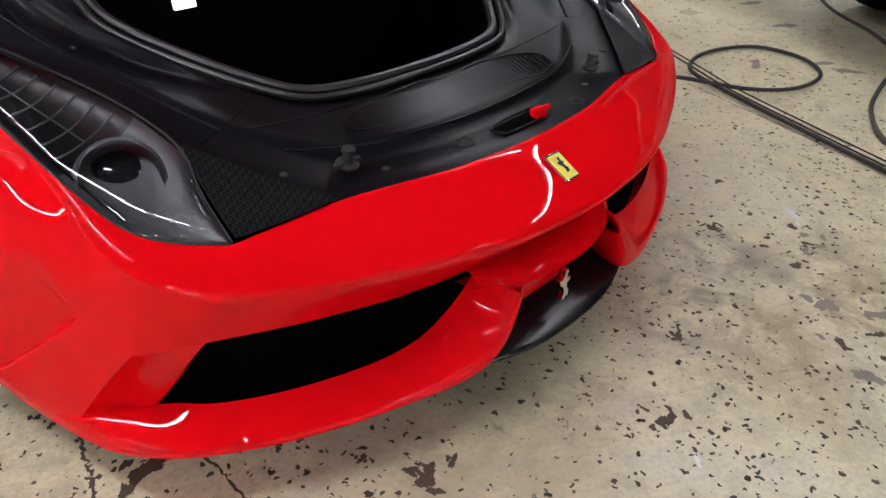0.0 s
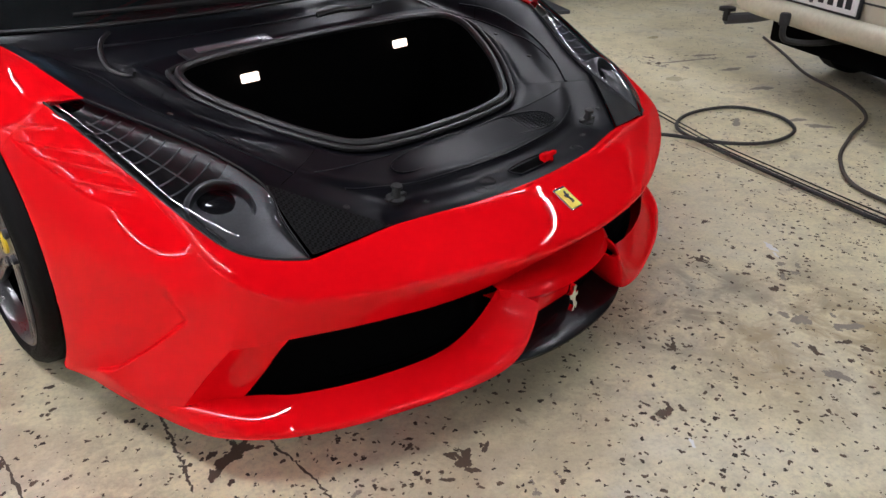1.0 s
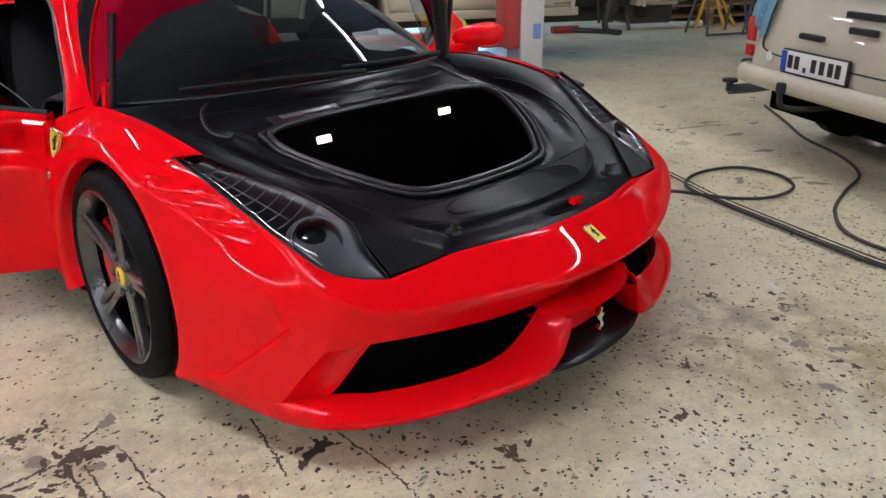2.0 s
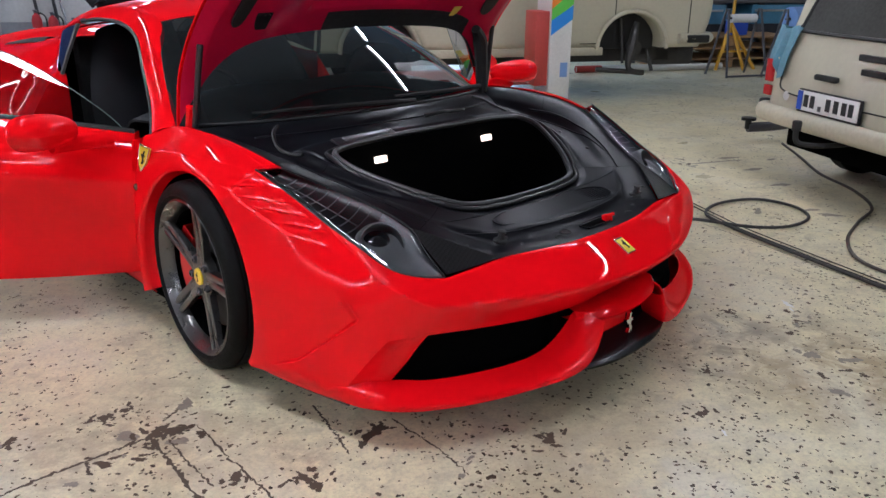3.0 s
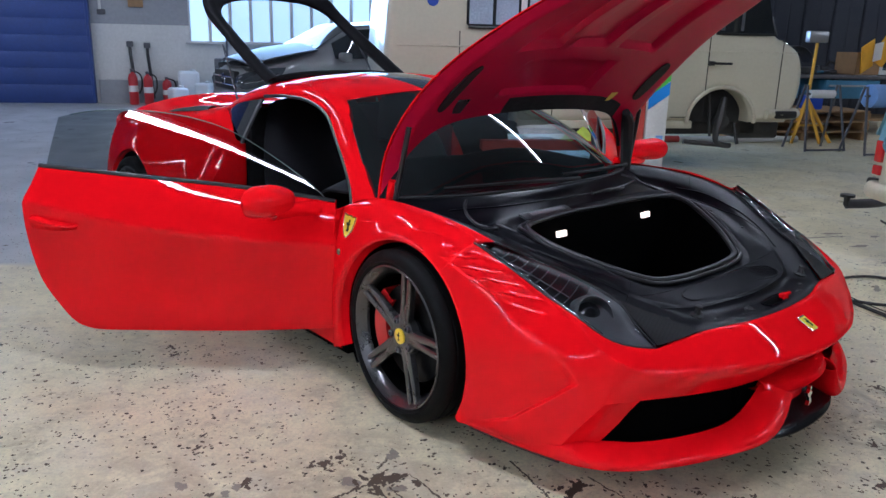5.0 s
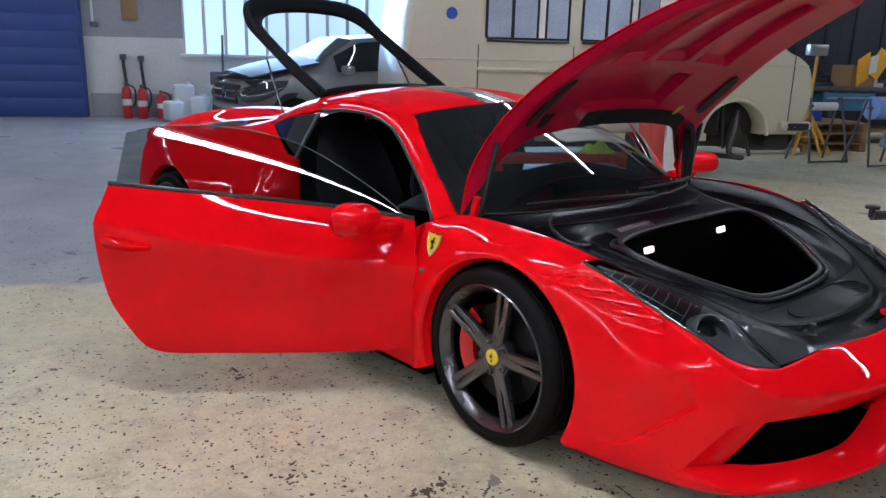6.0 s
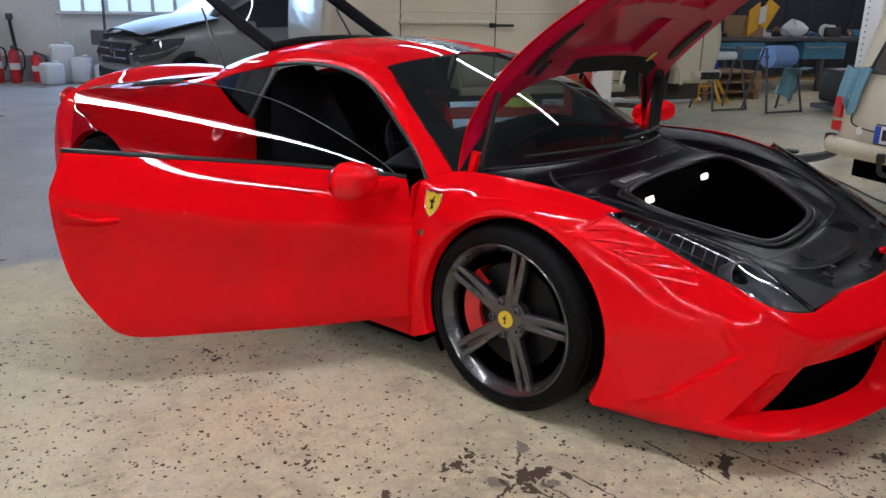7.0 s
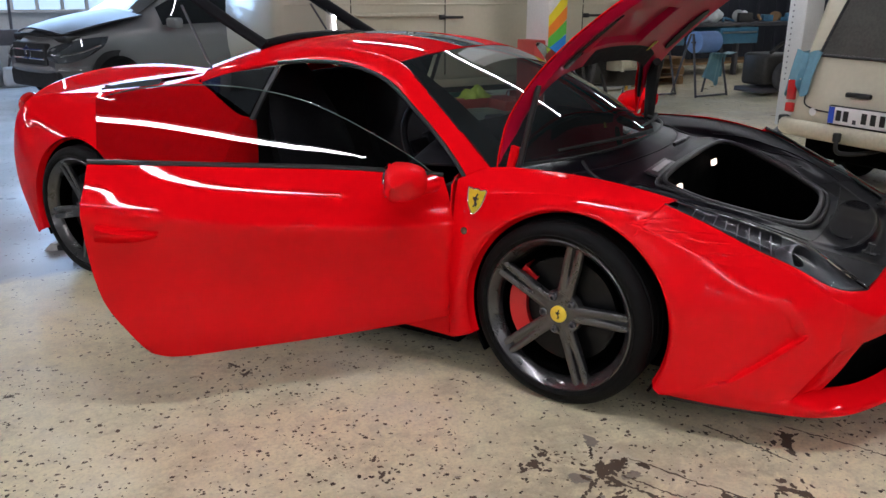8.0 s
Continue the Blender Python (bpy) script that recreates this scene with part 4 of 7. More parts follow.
def oval(cx, cy, cz, a, b, rz, tilt, holes):
    """An oval air vent: a raised rim and a grid of fine bars."""
    m = pose(cx, cy, cz, tilt, 0, rz)
    ring = [(a * math.copysign(abs(math.cos(t)) ** 0.75, math.cos(t)), b * math.copysign(abs(math.sin(t)) ** 0.75, math.sin(t)), 0) for t in np.linspace(0, 2 * math.pi, 25)[:-1]]
    part("vent_rim", moved(tube(ring, 0.0028, 64, 8, True), m), TRAY, tray)
    bm = bmesh.new()
    f = bm.faces.new([bm.verts.new((x, y, -0.006)) for x, y, z in cr(ring + [ring[0]], 49)[:-1]])
    part("vent_back", moved(bm, m), PITCH, tray, thick=0.003)
    if holes:
        bars = []
        for k in range(-9, 10):
            h = b * (1 - min(1, abs(k * a / 9.5 / a)) ** 2.6) ** 0.5
            bars.append(bev_box((k * a / 9.5 - 0.002, -h, -0.004), (k * a / 9.5 + 0.002, h, 0.0), 0.001, 1))
        for k in range(-4, 5):
            h = a * (1 - min(1, abs(k / 4.6)) ** 2.6) ** 0.5
            bars.append(bev_box((-h, k * b / 4.6 - 0.0018, -0.005), (h, k * b / 4.6 + 0.0018, -0.001), 0.001, 1))
        part("vent_mesh", moved(merged(*bars), m), TRAY, tray)


oval(0.175, -0.81, 0.569, 0.118, 0.05, -10, 10, True)
oval(-0.12, -0.79, 0.567, 0.16, 0.04, 7, 11, False)
for s in (-1, 1):
    pin = merged(lathe([(0, 0), (0, 0.02), (0.006, 0.022), (0.01, 0.012), (0.03, 0.008), (0.032, 0.013), (0.038, 0.012), (0.04, 0)], 16, "z"),
                 bev_box((-0.03, -0.006, 0.004), (0.03, 0.006, 0.012), 0.003))
    part("hood_pin", moved(pin, pose(s * 0.362, -0.90, 0.548, 10, 0, 0)), BLACK, tray)
for x, y, z in ((0.205, -0.985, 0.533), (-0.12, -0.965, 0.538), (-0.17, -0.985, 0.534)):
    part("hole_plug", moved(lathe([(0.0, 0.0), (0.001, 0.011), (0.005, 0.015), (0.003, 0.019), (-0.004, 0.021)], 20, "z"), pose(x, y, z, 8, 0, 0)), BLACK, tray)
part("wiring_clip", tube([(0.05, -0.1, 0.775), (0.12, -0.12, 0.785), (0.17, -0.11, 0.78), (0.26, -0.10, 0.775)], 0.009, 24, 8), RUBBER, tray)
part("cowl_rail", tube([(-0.74, 0.27, 0.79), (-0.5, 0.10, 0.80), (-0.2, 0.02, 0.806), (0.2, 0.02, 0.806), (0.5, 0.10, 0.80), (0.74, 0.27, 0.79)], 0.006, 40, 8), RUBBER, tray)
for s, pts in ((1, [(0.10, 0.02, 0.815), (-0.15, 0.03, 0.83), (-0.55, 0.17, 0.825)]), (1, [(0.62, 0.16, 0.81), (0.35, 0.09, 0.825), (0.02, 0.05, 0.84)])):
    w = part("wiper", tube(pts, [0.012, 0.008, 0.005], 24, 8), BLACK, car, "black windscreen wiper arm")

# carbon panels and headlights
for s in (-1, 1):
    g = loft([[(0.43, -0.955, 0.526), (0.53, -0.94, 0.517), (0.612, -0.921, 0.511)], [(0.50, -0.87, 0.558), (0.56, -0.85, 0.558), (0.606, -0.83, 0.562)], [(0.575, -0.765, 0.598), (0.585, -0.758, 0.602), (0.592, -0.752, 0.605)]], 14, 12)
    part("carbon_panel", one(g + np.array([0, 0, 0.004]), s), CARBON, car, "black woven carbon fibre panel", thick=0.003)
    lo, li = cr(LAMP_OUT, 40), cr(LAMP_IN, 40)
    bowl = [[p + (q - p) * v + np.array([0, 0, -0.006 - 0.022 * math.sin(math.pi * v) ** 0.6 * min(1, 4 * i / 59)]) for v in np.linspace(0, 1, 14)] for i, (p, q) in enumerate(zip(cr(LAMP_OUT, 60), cr(LAMP_IN, 60)))]
    hl = part("headlight", one(np.array(bowl[:31]), s), BOWL, car, "dark grey headlight under a clear cover", thick=0.003)
    part("upper_bezel", one(np.array(bowl[30:]), s), BEZEL, hl, "black ribbed bezel", thick=0.003)
    part("lens_cover", one(np.array([[p + (q - p) * v + np.array([0.006 * (1 - (1 - 2 * v) ** 4), -0.003 * math.sin(math.pi * v), 0.015 * (1 - abs(1 - 2 * v) ** 3)]) for v in np.linspace(0, 1, 28)] for p, q in zip(lo, li)]), s), CLEAR, hl, "clear polycarbonate lens cover")
    edge = [tuple((s * p[0], p[1], p[2] + 0.001)) for p in lo[::3]]
    part("lens_rim", tube(edge, 0.003, 60, 6), BLACK, hl)
    part("lens_inner_rim", tube([tuple((s * p[0], p[1], p[2] + 0.002)) for p in li[::3]], 0.0025, 60, 6), BLACK, hl)
    strip = [tuple((s * (p[0] - 0.02), p[1] + 0.005, p[2] - 0.004)) for p in lo[12::3]]
    part("light_strip", tube(strip, 0.003, 50, 6), CHROME, hl, "bright daytime light strip")
    m = pose(s * 0.692, -0.728, 0.570, 90 - 34, 0, s * 18) @ Matrix.Diagonal((1.3, 1.3, 1.1, 1))
    part("projector", moved(lathe([(-0.07, 0.060), (-0.01, 0.058), (0.012, 0.054), (0.016, 0.050), (0.010, 0.046), (-0.02, 0.042)], 40, "z"), m), BOWL, hl, "grey sleeve round the projector lamp")
    part("projector_lens", moved(lathe([(-0.022, 0.044), (-0.012, 0.038), (-0.004, 0.030), (0.002, 0.018), (0.004, 0.0)], 40, "z"), m), LENS_BLACK, hl, "dark glossy projector lens")
    for k in range(8):
        i = 33 + 3 * k
        rib = [b + np.array([0, 0, 0.004]) for b in bowl[i][2:13]]
        part("rib", tube([(s * q[0], q[1], q[2]) for q in rib], 0.0018, 14, 6), RIBS, hl)
    part("long_rib", tube([(s * b[7][0], b[7][1], b[7][2] + 0.004) for b in bowl[33:57:2]], 0.0018, 24, 6), RIBS, hl)

# glasshouse
WS_BASE = [(0, 0.035, 0.80), (0.25, 0.06, 0.797), (0.45, 0.13, 0.792), (0.62, 0.215, 0.785), (0.765, 0.345, 0.778)]
WS_TOP = [(0, 0.845, 1.155), (0.2, 0.855, 1.15), (0.38, 0.88, 1.135), (0.47, 0.895, 1.123), (0.525, 0.905, 1.113)]
b, t = crs(WS_BASE, 20), crs(WS_TOP, 20)
ws = np.array([cr([p, (p + q) / 2 + np.array([0.012 * i / 19, 0.0, 0.03]), q], 14) for i, (p, q) in enumerate(zip(b, t))])
part("windscreen", both(ws), GLASS, car, "dark tinted windscreen glass")
for s in (-1, 1):
    part("windscreen_border", one(ws[-4:] - np.array([0, -0.004, 0.005]), s), BLACK, car, "black printed edge of the windscreen", thick=0.001)
RAIL_OUT = [(0.829, 0.409, 0.75), (0.770, 0.517, 0.832), (0.701, 0.701, 0.953), (0.629, 0.902, 1.058), (0.601, 1.10, 1.104), (0.606, 1.30, 1.1125), (0.625, 1.479, 1.099), (0.60, 1.8, 1.04), (0.52, 2.1, 0.972)]
RAIL_IN = [(0.765, 0.345, 0.778), (0.705, 0.48, 0.875), (0.62, 0.69, 1.005), (0.525, 0.905, 1.113), (0.50, 1.1, 1.152), (0.49, 1.3, 1.165), (0.48, 1.5, 1.16), (0.46, 1.8, 1.12), (0.43, 2.1, 1.045)]
a, c = cr(RAIL_OUT, 50), cr(RAIL_IN, 50)
rail = np.array([cr([p + np.array([-0.02, 0, -0.01]), p, (p + q) / 2 + np.array([0.009, -0.003, 0.009]), q, q + np.array([-0.012, 0, -0.006])], 12) for p, q in zip(a, c)])
for s in (-1, 1):
    part("roof_rail", one(rail, s), RED, car, thick=0.004)
    part("pillar_trim", tube([(s * x, y, z - 0.004) for x, y, z in RAIL_OUT[:7]], 0.009, 50, 8), RUBBER, car)
    part("quarter_window", one(loft([[(0.648, 1.485, 1.08), (0.60, 1.8, 1.034), (0.522, 2.09, 0.968)], [(0.70, 1.60, 0.865), (0.635, 1.82, 0.925), (0.528, 2.085, 0.965)]], 14, 10), s), DARKGLASS, car, "dark quarter window", thick=0.004)
    # narrow pillar edge, its grey painting the reflection along the door glass
    part("centre_pillar", one(loft([[(0.652, 1.44, 1.086), (0.685, 1.50, 0.97), (0.715, 1.56, 0.85)], [(0.654, 1.462, 1.084), (0.685, 1.522, 0.97), (0.713, 1.585, 0.85)]], 10, 4), s), SATIN_GREY, car, "pillar edge strip, grey for the door glass reflection", thick=0.012)
ROOF = [[(0, 0.845, 1.155), (0.2, 0.855, 1.15), (0.38, 0.88, 1.135), (0.515, 0.905, 1.115)], [(0, 1.1, 1.196), (0.2, 1.1, 1.19), (0.38, 1.1, 1.173), (0.50, 1.1, 1.152)],
        [(0, 1.4, 1.205), (0.2, 1.4, 1.20), (0.36, 1.4, 1.185), (0.487, 1.4, 1.164)], [(0, 1.75, 1.17), (0.2, 1.75, 1.165), (0.34, 1.75, 1.15), (0.465, 1.75, 1.128)], [(0, 2.0, 1.12), (0.2, 2.0, 1.115), (0.32, 2.0, 1.10), (0.44, 2.0, 1.072)]]
part("roof_panel", both(lofts(ROOF, 16, 24)), RED, car, "", thick=0.004)
inset = lofts([[(x * 0.56, y, z + 0.0045 + 0.003 * (x / 0.5) ** 2 * 2) for x, y, z in row] for row in ROOF[:4]], 14, 22)
part("roof_inset", both(inset), ROOFMAT, car, "gloss black middle roof panel", thick=0.002)

# rear quarters swept round the rear arches, deck, tail
RTOP = [(0.715, 1.615, 0.86), (0.68, 1.72, 0.872), (0.55, 2.04, 0.952), (0.52, 2.14, 0.968), (0.555, 2.32, 0.935), (0.61, 2.6, 0.90), (0.655, 2.9, 0.878), (0.68, 3.1, 0.862), (0.70, 3.27, 0.83)]
RFRONT = [(0.90, 1.78, 0.15), (0.90, 1.68, 0.4), (0.87, 1.64, 0.62), RTOP[0]]
RBACK = [RTOP[-1], (0.76, 3.32, 0.74), (0.80, 3.335, 0.55), (0.81, 3.32, 0.40), (0.84, 3.21, 0.25), (0.93, 2.99, 0.16)]


def rear_shape(p):
    """Side intake hollow behind the door and a crisp haunch line."""
    p = p.copy()
    d = math.hypot((p[1] - 1.83) / 0.16, (p[2] - 0.74) / 0.16)
    if d < 1:
        p[0] -= 0.035 * (1 - d * d) ** 2
    hl = abs(p[2] - np.interp(p[1], [1.7, 2.2, 2.7, 3.2], [0.80, 0.86, 0.85, 0.80]))
    p += np.array([0.6, 0, 0.6]) * 0.008 * math.exp(-((hl / 0.025) ** 2))
    return p


RGRID = swept(np.concatenate([cr(RFRONT, 24)[:-1], cr(RTOP, 60)[:-1], cr(RBACK, 40)]), 2.57, 0.34, 0.37, 0.95, 0.02, rear_shape)
for s in (-1, 1):
    f = part("rear_quarter", one(RGRID, s), RED, car, thick=0.004, angle=55)
    well = np.array([[(w, 2.57 + 0.37 * math.cos(t), 0.34 + 0.37 * math.sin(t)) for w in (0.93, 0.75, 0.55)] for t in np.linspace(-0.5, math.pi + 0.5, 30)])
    part("wheel_well", one(well, s), PITCH, f, thick=0.01)
    jamb = np.array([cr([p, p * 0.5 + q * 0.5 + np.array([0, -0.012, 0]), q], 8) for p, q in zip(cr(RFRONT, 18), cr([(0.74, 1.70, 0.16), (0.715, 1.60, 0.4), (0.70, 1.572, 0.62), (0.698, 1.565, 0.85)], 18))])
    part("rear_jamb", one(jamb, s), RED, f, thick=0.004)
    part("side_sill", one(loft([[(0.80, 0.40, 0.33), (0.80, 1.1, 0.33), (0.80, 1.72, 0.36)], [(0.87, 0.42, 0.31), (0.87, 1.1, 0.30), (0.88, 1.72, 0.33)], [(0.90, 0.42, 0.2), (0.895, 1.1, 0.2), (0.90, 1.72, 0.22)], [(0.88, 0.42, 0.13), (0.87, 1.1, 0.13), (0.89, 1.72, 0.13)]], 12, 12), s), RED, car, thick=0.004)
    part("tail_lamp", moved(lathe([(0.0, 0.0), (0.012, 0.03), (0.01, 0.06), (-0.02, 0.07)], 24, "y"), pose(s * 0.68, 3.29, 0.79, 0, 0, 180)), TAIL, car, "red round tail lamp")
    part("deck_scoop", one(loft([[(0.50, 2.45, 0.93), (0.56, 2.6, 0.918), (0.60, 2.78, 0.90)], [(0.46, 2.47, 0.952), (0.50, 2.6, 0.942), (0.56, 2.78, 0.912)], [(0.42, 2.5, 0.946), (0.45, 2.62, 0.932), (0.52, 2.78, 0.91)]], 12, 8), s), BLACK, f, "dark deck air scoop", thick=0.004)
DECK = [[(0, 2.05, 1.07), (0.25, 2.05, 1.055), (0.44, 2.05, 1.03), (0.515, 2.13, 0.972)], [(0, 2.35, 0.99), (0.25, 2.35, 0.985), (0.42, 2.34, 0.965), (0.555, 2.32, 0.935)], [(0, 2.7, 0.925), (0.3, 2.68, 0.92), (0.5, 2.64, 0.91), (0.612, 2.61, 0.90)],
        [(0, 3.0, 0.91), (0.3, 2.98, 0.903), (0.52, 2.94, 0.888), (0.655, 2.9, 0.878)], [(0, 3.22, 0.945), (0.3, 3.2, 0.93), (0.54, 3.15, 0.895), (0.68, 3.1, 0.862)], [(0, 3.33, 0.955), (0.3, 3.31, 0.94), (0.55, 3.28, 0.895), (0.70, 3.26, 0.832)]]
TAILS = [DECK[-1], [(0, 3.35, 0.93), (0.3, 3.335, 0.91), (0.56, 3.31, 0.86), (0.71, 3.285, 0.805)], [(0, 3.37, 0.5), (0.3, 3.37, 0.5), (0.6, 3.36, 0.5), (0.80, 3.335, 0.5)], [(0, 3.30, 0.2), (0.3, 3.3, 0.2), (0.6, 3.29, 0.22), (0.82, 3.26, 0.25)]]
bm = both(lofts(DECK, 30, 60))
gone = [f for f in bm.faces if abs(f.calc_center_median().x) < 0.43 and 2.10 < f.calc_center_median().y < 2.90]
bmesh.ops.delete(bm, geom=gone, context="FACES")
part("rear_deck", bm, RED, car, thick=0.004)
bay = part("engine_bay", merged(bev_box((-0.47, 2.06, 0.50), (0.47, 2.94, 0.54), 0.01), bev_box((-0.47, 2.06, 0.54), (-0.45, 2.94, 0.90), 0.004), bev_box((0.45, 2.06, 0.54), (0.47, 2.94, 0.90), 0.004),
                                bev_box((-0.45, 2.06, 0.54), (0.45, 2.08, 0.92), 0.004), bev_box((-0.45, 2.92, 0.54), (0.45, 2.94, 0.88), 0.004)), PITCH, car, "dark open engine bay")
part("engine", merged(bev_box((-0.28, 2.2, 0.54), (0.28, 2.8, 0.74), 0.04, 3), bev_box((-0.22, 2.3, 0.74), (0.22, 2.7, 0.80), 0.03, 3)), ENGINE, bay, "dark engine block")
part("tail_panel", both(lofts(TAILS, 20, 20)), RED, car, thick=0.004)

# engine lid, propped open: a flat black frame round a clear window, painted red outside
LID_OUT = [(0.47, 1.72, 1.150), (0.475, 2.0, 1.285), (0.47, 2.25, 1.415), (0.462, 2.45, 1.525), (0.42, 2.56, 1.63), (0.31, 2.605, 1.675), (0.15, 2.62, 1.69), (0.0, 2.625, 1.693)]
LID_IN = [(0.395, 1.76, 1.163), (0.400, 2.01, 1.280), (0.397, 2.25, 1.405), (0.39, 2.42, 1.500), (0.345, 2.50, 1.56), (0.25, 2.54, 1.60), (0.12, 2.555, 1.615), (0.0, 2.558, 1.62)]
lo, li = cr(LID_OUT, 44), cr(LID_IN, 44)
band = np.array([cr([p + np.array([0, 0.016, -0.012]), p, p * 0.6 + q * 0.4 + np.array([0, -0.014, 0.012]), q, q + np.array([0, 0.018, -0.014])], 9) for p, q in zip(lo, li)])
lid = part("engine_lid", both(band), LIDBLACK, car, "black engine lid frame round clear glass, propped open", thick=0.010)
part("lid_skin", both(np.array([[p + np.array([0, 0.022, -0.014]), p * 0.5 + q * 0.5 + np.array([0, 0.026, -0.018])] for p, q in zip(lo, li)][14:])), RED, lid, "red outer edge of the lid", thick=0.006)
part("lid_glass", both(np.array([[p + (np.array([0.0, p[1], p[2] + 0.01]) - p) * v for v in np.linspace(0, 1, 8)] for p in cr(LID_IN, 30)])), CLEAR, lid)
part("lid_front_bar", tube([(-0.44, 1.76, 1.15), (-0.2, 1.75, 1.178), (0.2, 1.75, 1.178), (0.44, 1.76, 1.15)], 0.022, 24, 8), LIDBLACK, lid)
for s in (-1, 1):
    part("lid_strut", tube([(s * 0.50, 2.02, 1.00), (s * 0.47, 2.25, 1.33)], 0.006, 4, 8), STEEL, lid)

# hood, swung up on its rear hinges
HPROF = [(0.31, 0.765), (0.30, 0.86), (0.265, 0.978), (0.143, 1.153), (-0.055, 1.336), (-0.265, 1.485), (-0.49, 1.605), (-0.65, 1.66)]
hp = cr([(0, y, z) for y, z in HPROF], 41)[:, 1:]
HW = cr([(0, 0.775, 0), (0.1, 0.77, 0), (0.35, 0.765, 0), (0.55, 0.74, 0), (0.75, 0.66, 0), (0.9, 0.58, 0), (1, 0.42, 0)], 41)[:, 1]


def hood_at(u, v):
    """A point of the hood: u 0 at the hinges to 1 at the front, v 0 at the middle to 1 at the edge."""
    k = u * 40
    i = min(39, int(k))
    p = hp[i] + (hp[i + 1] - hp[i]) * (k - i)
    d = hp[min(40, i + 2)] - hp[max(0, i - 1)]
    d = d / np.linalg.norm(d)
    n = np.array([d[1], -d[0]])
    w = (HW[i] + (HW[i + 1] - HW[i]) * (k - i)) * v
    h = 0.105 * (1 - v * v) * (1 - 0.45 * u)
    return np.array([w, p[0] + n[0] * h, p[1] + n[1] * h]), np.array([0, n[0], n[1]])


def rear_cut(v):
    """Where the hood begins behind, by half width."""
    return 0.30 * (1 - abs(v) ** 8)


def hood_sheet(off, v0, v1, u0, u1, nu=30, nv=32):
    g = []
    for v in v0 + (v1 - v0) * (1 - (1 - np.linspace(0, 1, nv)) ** 1.8):
        row = []
        for k in np.linspace(0, 1, nu):
            lo = max(u0, rear_cut(v))
            u = lo + (u1 - lo) * k
            p, n = hood_at(u, v)
            row.append(p - n * off)
        g.append(row)
    return np.array(g)


hood = part("hood", both(hood_sheet(0, 0, 1, 0, 1)), RED, car, "red hood, raised on gas struts", thick=0.004)
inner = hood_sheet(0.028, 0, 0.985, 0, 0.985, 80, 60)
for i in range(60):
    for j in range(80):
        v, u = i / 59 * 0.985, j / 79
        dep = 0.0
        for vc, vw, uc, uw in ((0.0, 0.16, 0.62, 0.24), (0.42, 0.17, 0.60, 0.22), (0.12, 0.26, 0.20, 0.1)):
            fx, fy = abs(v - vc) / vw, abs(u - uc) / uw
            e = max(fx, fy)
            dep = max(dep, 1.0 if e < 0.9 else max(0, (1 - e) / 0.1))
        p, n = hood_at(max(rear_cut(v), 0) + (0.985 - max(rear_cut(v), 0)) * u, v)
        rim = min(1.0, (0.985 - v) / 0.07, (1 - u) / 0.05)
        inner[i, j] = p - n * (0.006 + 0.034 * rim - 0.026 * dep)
part("inner_panel", both(inner), RED_INNER, hood, "red pressed inner panel, blue window light in its colour", thick=0.003)
for s in (-1, 1):
    for (u0, v0), (u1, v1), wd, mt, nm in (((0.37, 0.80), (0.52, 0.80), 0.026, BLACK, "slot"),):
        pts = []
        for k in range(24):
            t = 2 * math.pi * k / 24
            du, dv = 0.085 * math.copysign(abs(math.cos(t)) ** 0.6, math.cos(t)), 0.042 * math.copysign(abs(math.sin(t)) ** 0.8, math.sin(t))
            p, n = hood_at((u0 + u1) / 2 + du, v0 + dv)
            pts.append(p - n * 0.047)
        bm = bmesh.new()
        bm.faces.new([bm.verts.new((s * p[0], p[1], p[2])) for p in pts])
        part(nm, bm, mt, hood, "black slot in the inner panel", thick=0.006)
    a, na = hood_at(0.30, 0.955)
    part("gas_strut", merged(tube([(s * 0.742, 0.235, 0.79), (s * (a[0] - 0.01), a[1] - 0.03, a[2])], 0.011, 4, 10), tube([(s * 0.742, 0.235, 0.79), (s * 0.742, 0.23, 0.86)], 0.006, 4, 8)), SATIN_BLACK, hood, "black gas strut")
    if s > 0:
        part("hinge_cover", tube([(s * 0.70, 0.22, 0.77), (s * 0.69, 0.215, 0.90), (s * 0.66, 0.20, 1.02), (s * 0.60, 0.17, 1.07)], [0.026, 0.03, 0.034, 0.02], 16, 8), BLACK, hood, "black foam over the hinge arm")
    part("hinge", tube([(s * 0.75, 0.27, 0.74), (s * 0.745, 0.265, 0.80), (s * 0.74, 0.25, 0.86)], [0.02, 0.016, 0.02], 10, 8), RED, hood)
rubber = [tuple(hood_at(rear_cut(abs(v)), abs(v))[0] * np.array([math.copysign(1, v), 1, 1]) + np.array([0, -0.02, -0.01])) for v in np.linspace(-0.93, 0.93, 25)]
part("rear_seal", tube(rubber, 0.009, 60, 8), RUBBER, hood, "black rubber hood seal")
bm = one(np.array([[hood_at(max(rear_cut(v), 0) + 0.055 * k, abs(v))[0] * np.array([math.copysign(1, v), 1, 1]) - hood_at(0.3, abs(v))[1] * 0.036 for k in np.linspace(0, 1, 5)] for v in np.linspace(-0.25, 0.74, 25)]))
part("sound_pad", bm, TUB, hood, "black foam pad", thick=0.012)
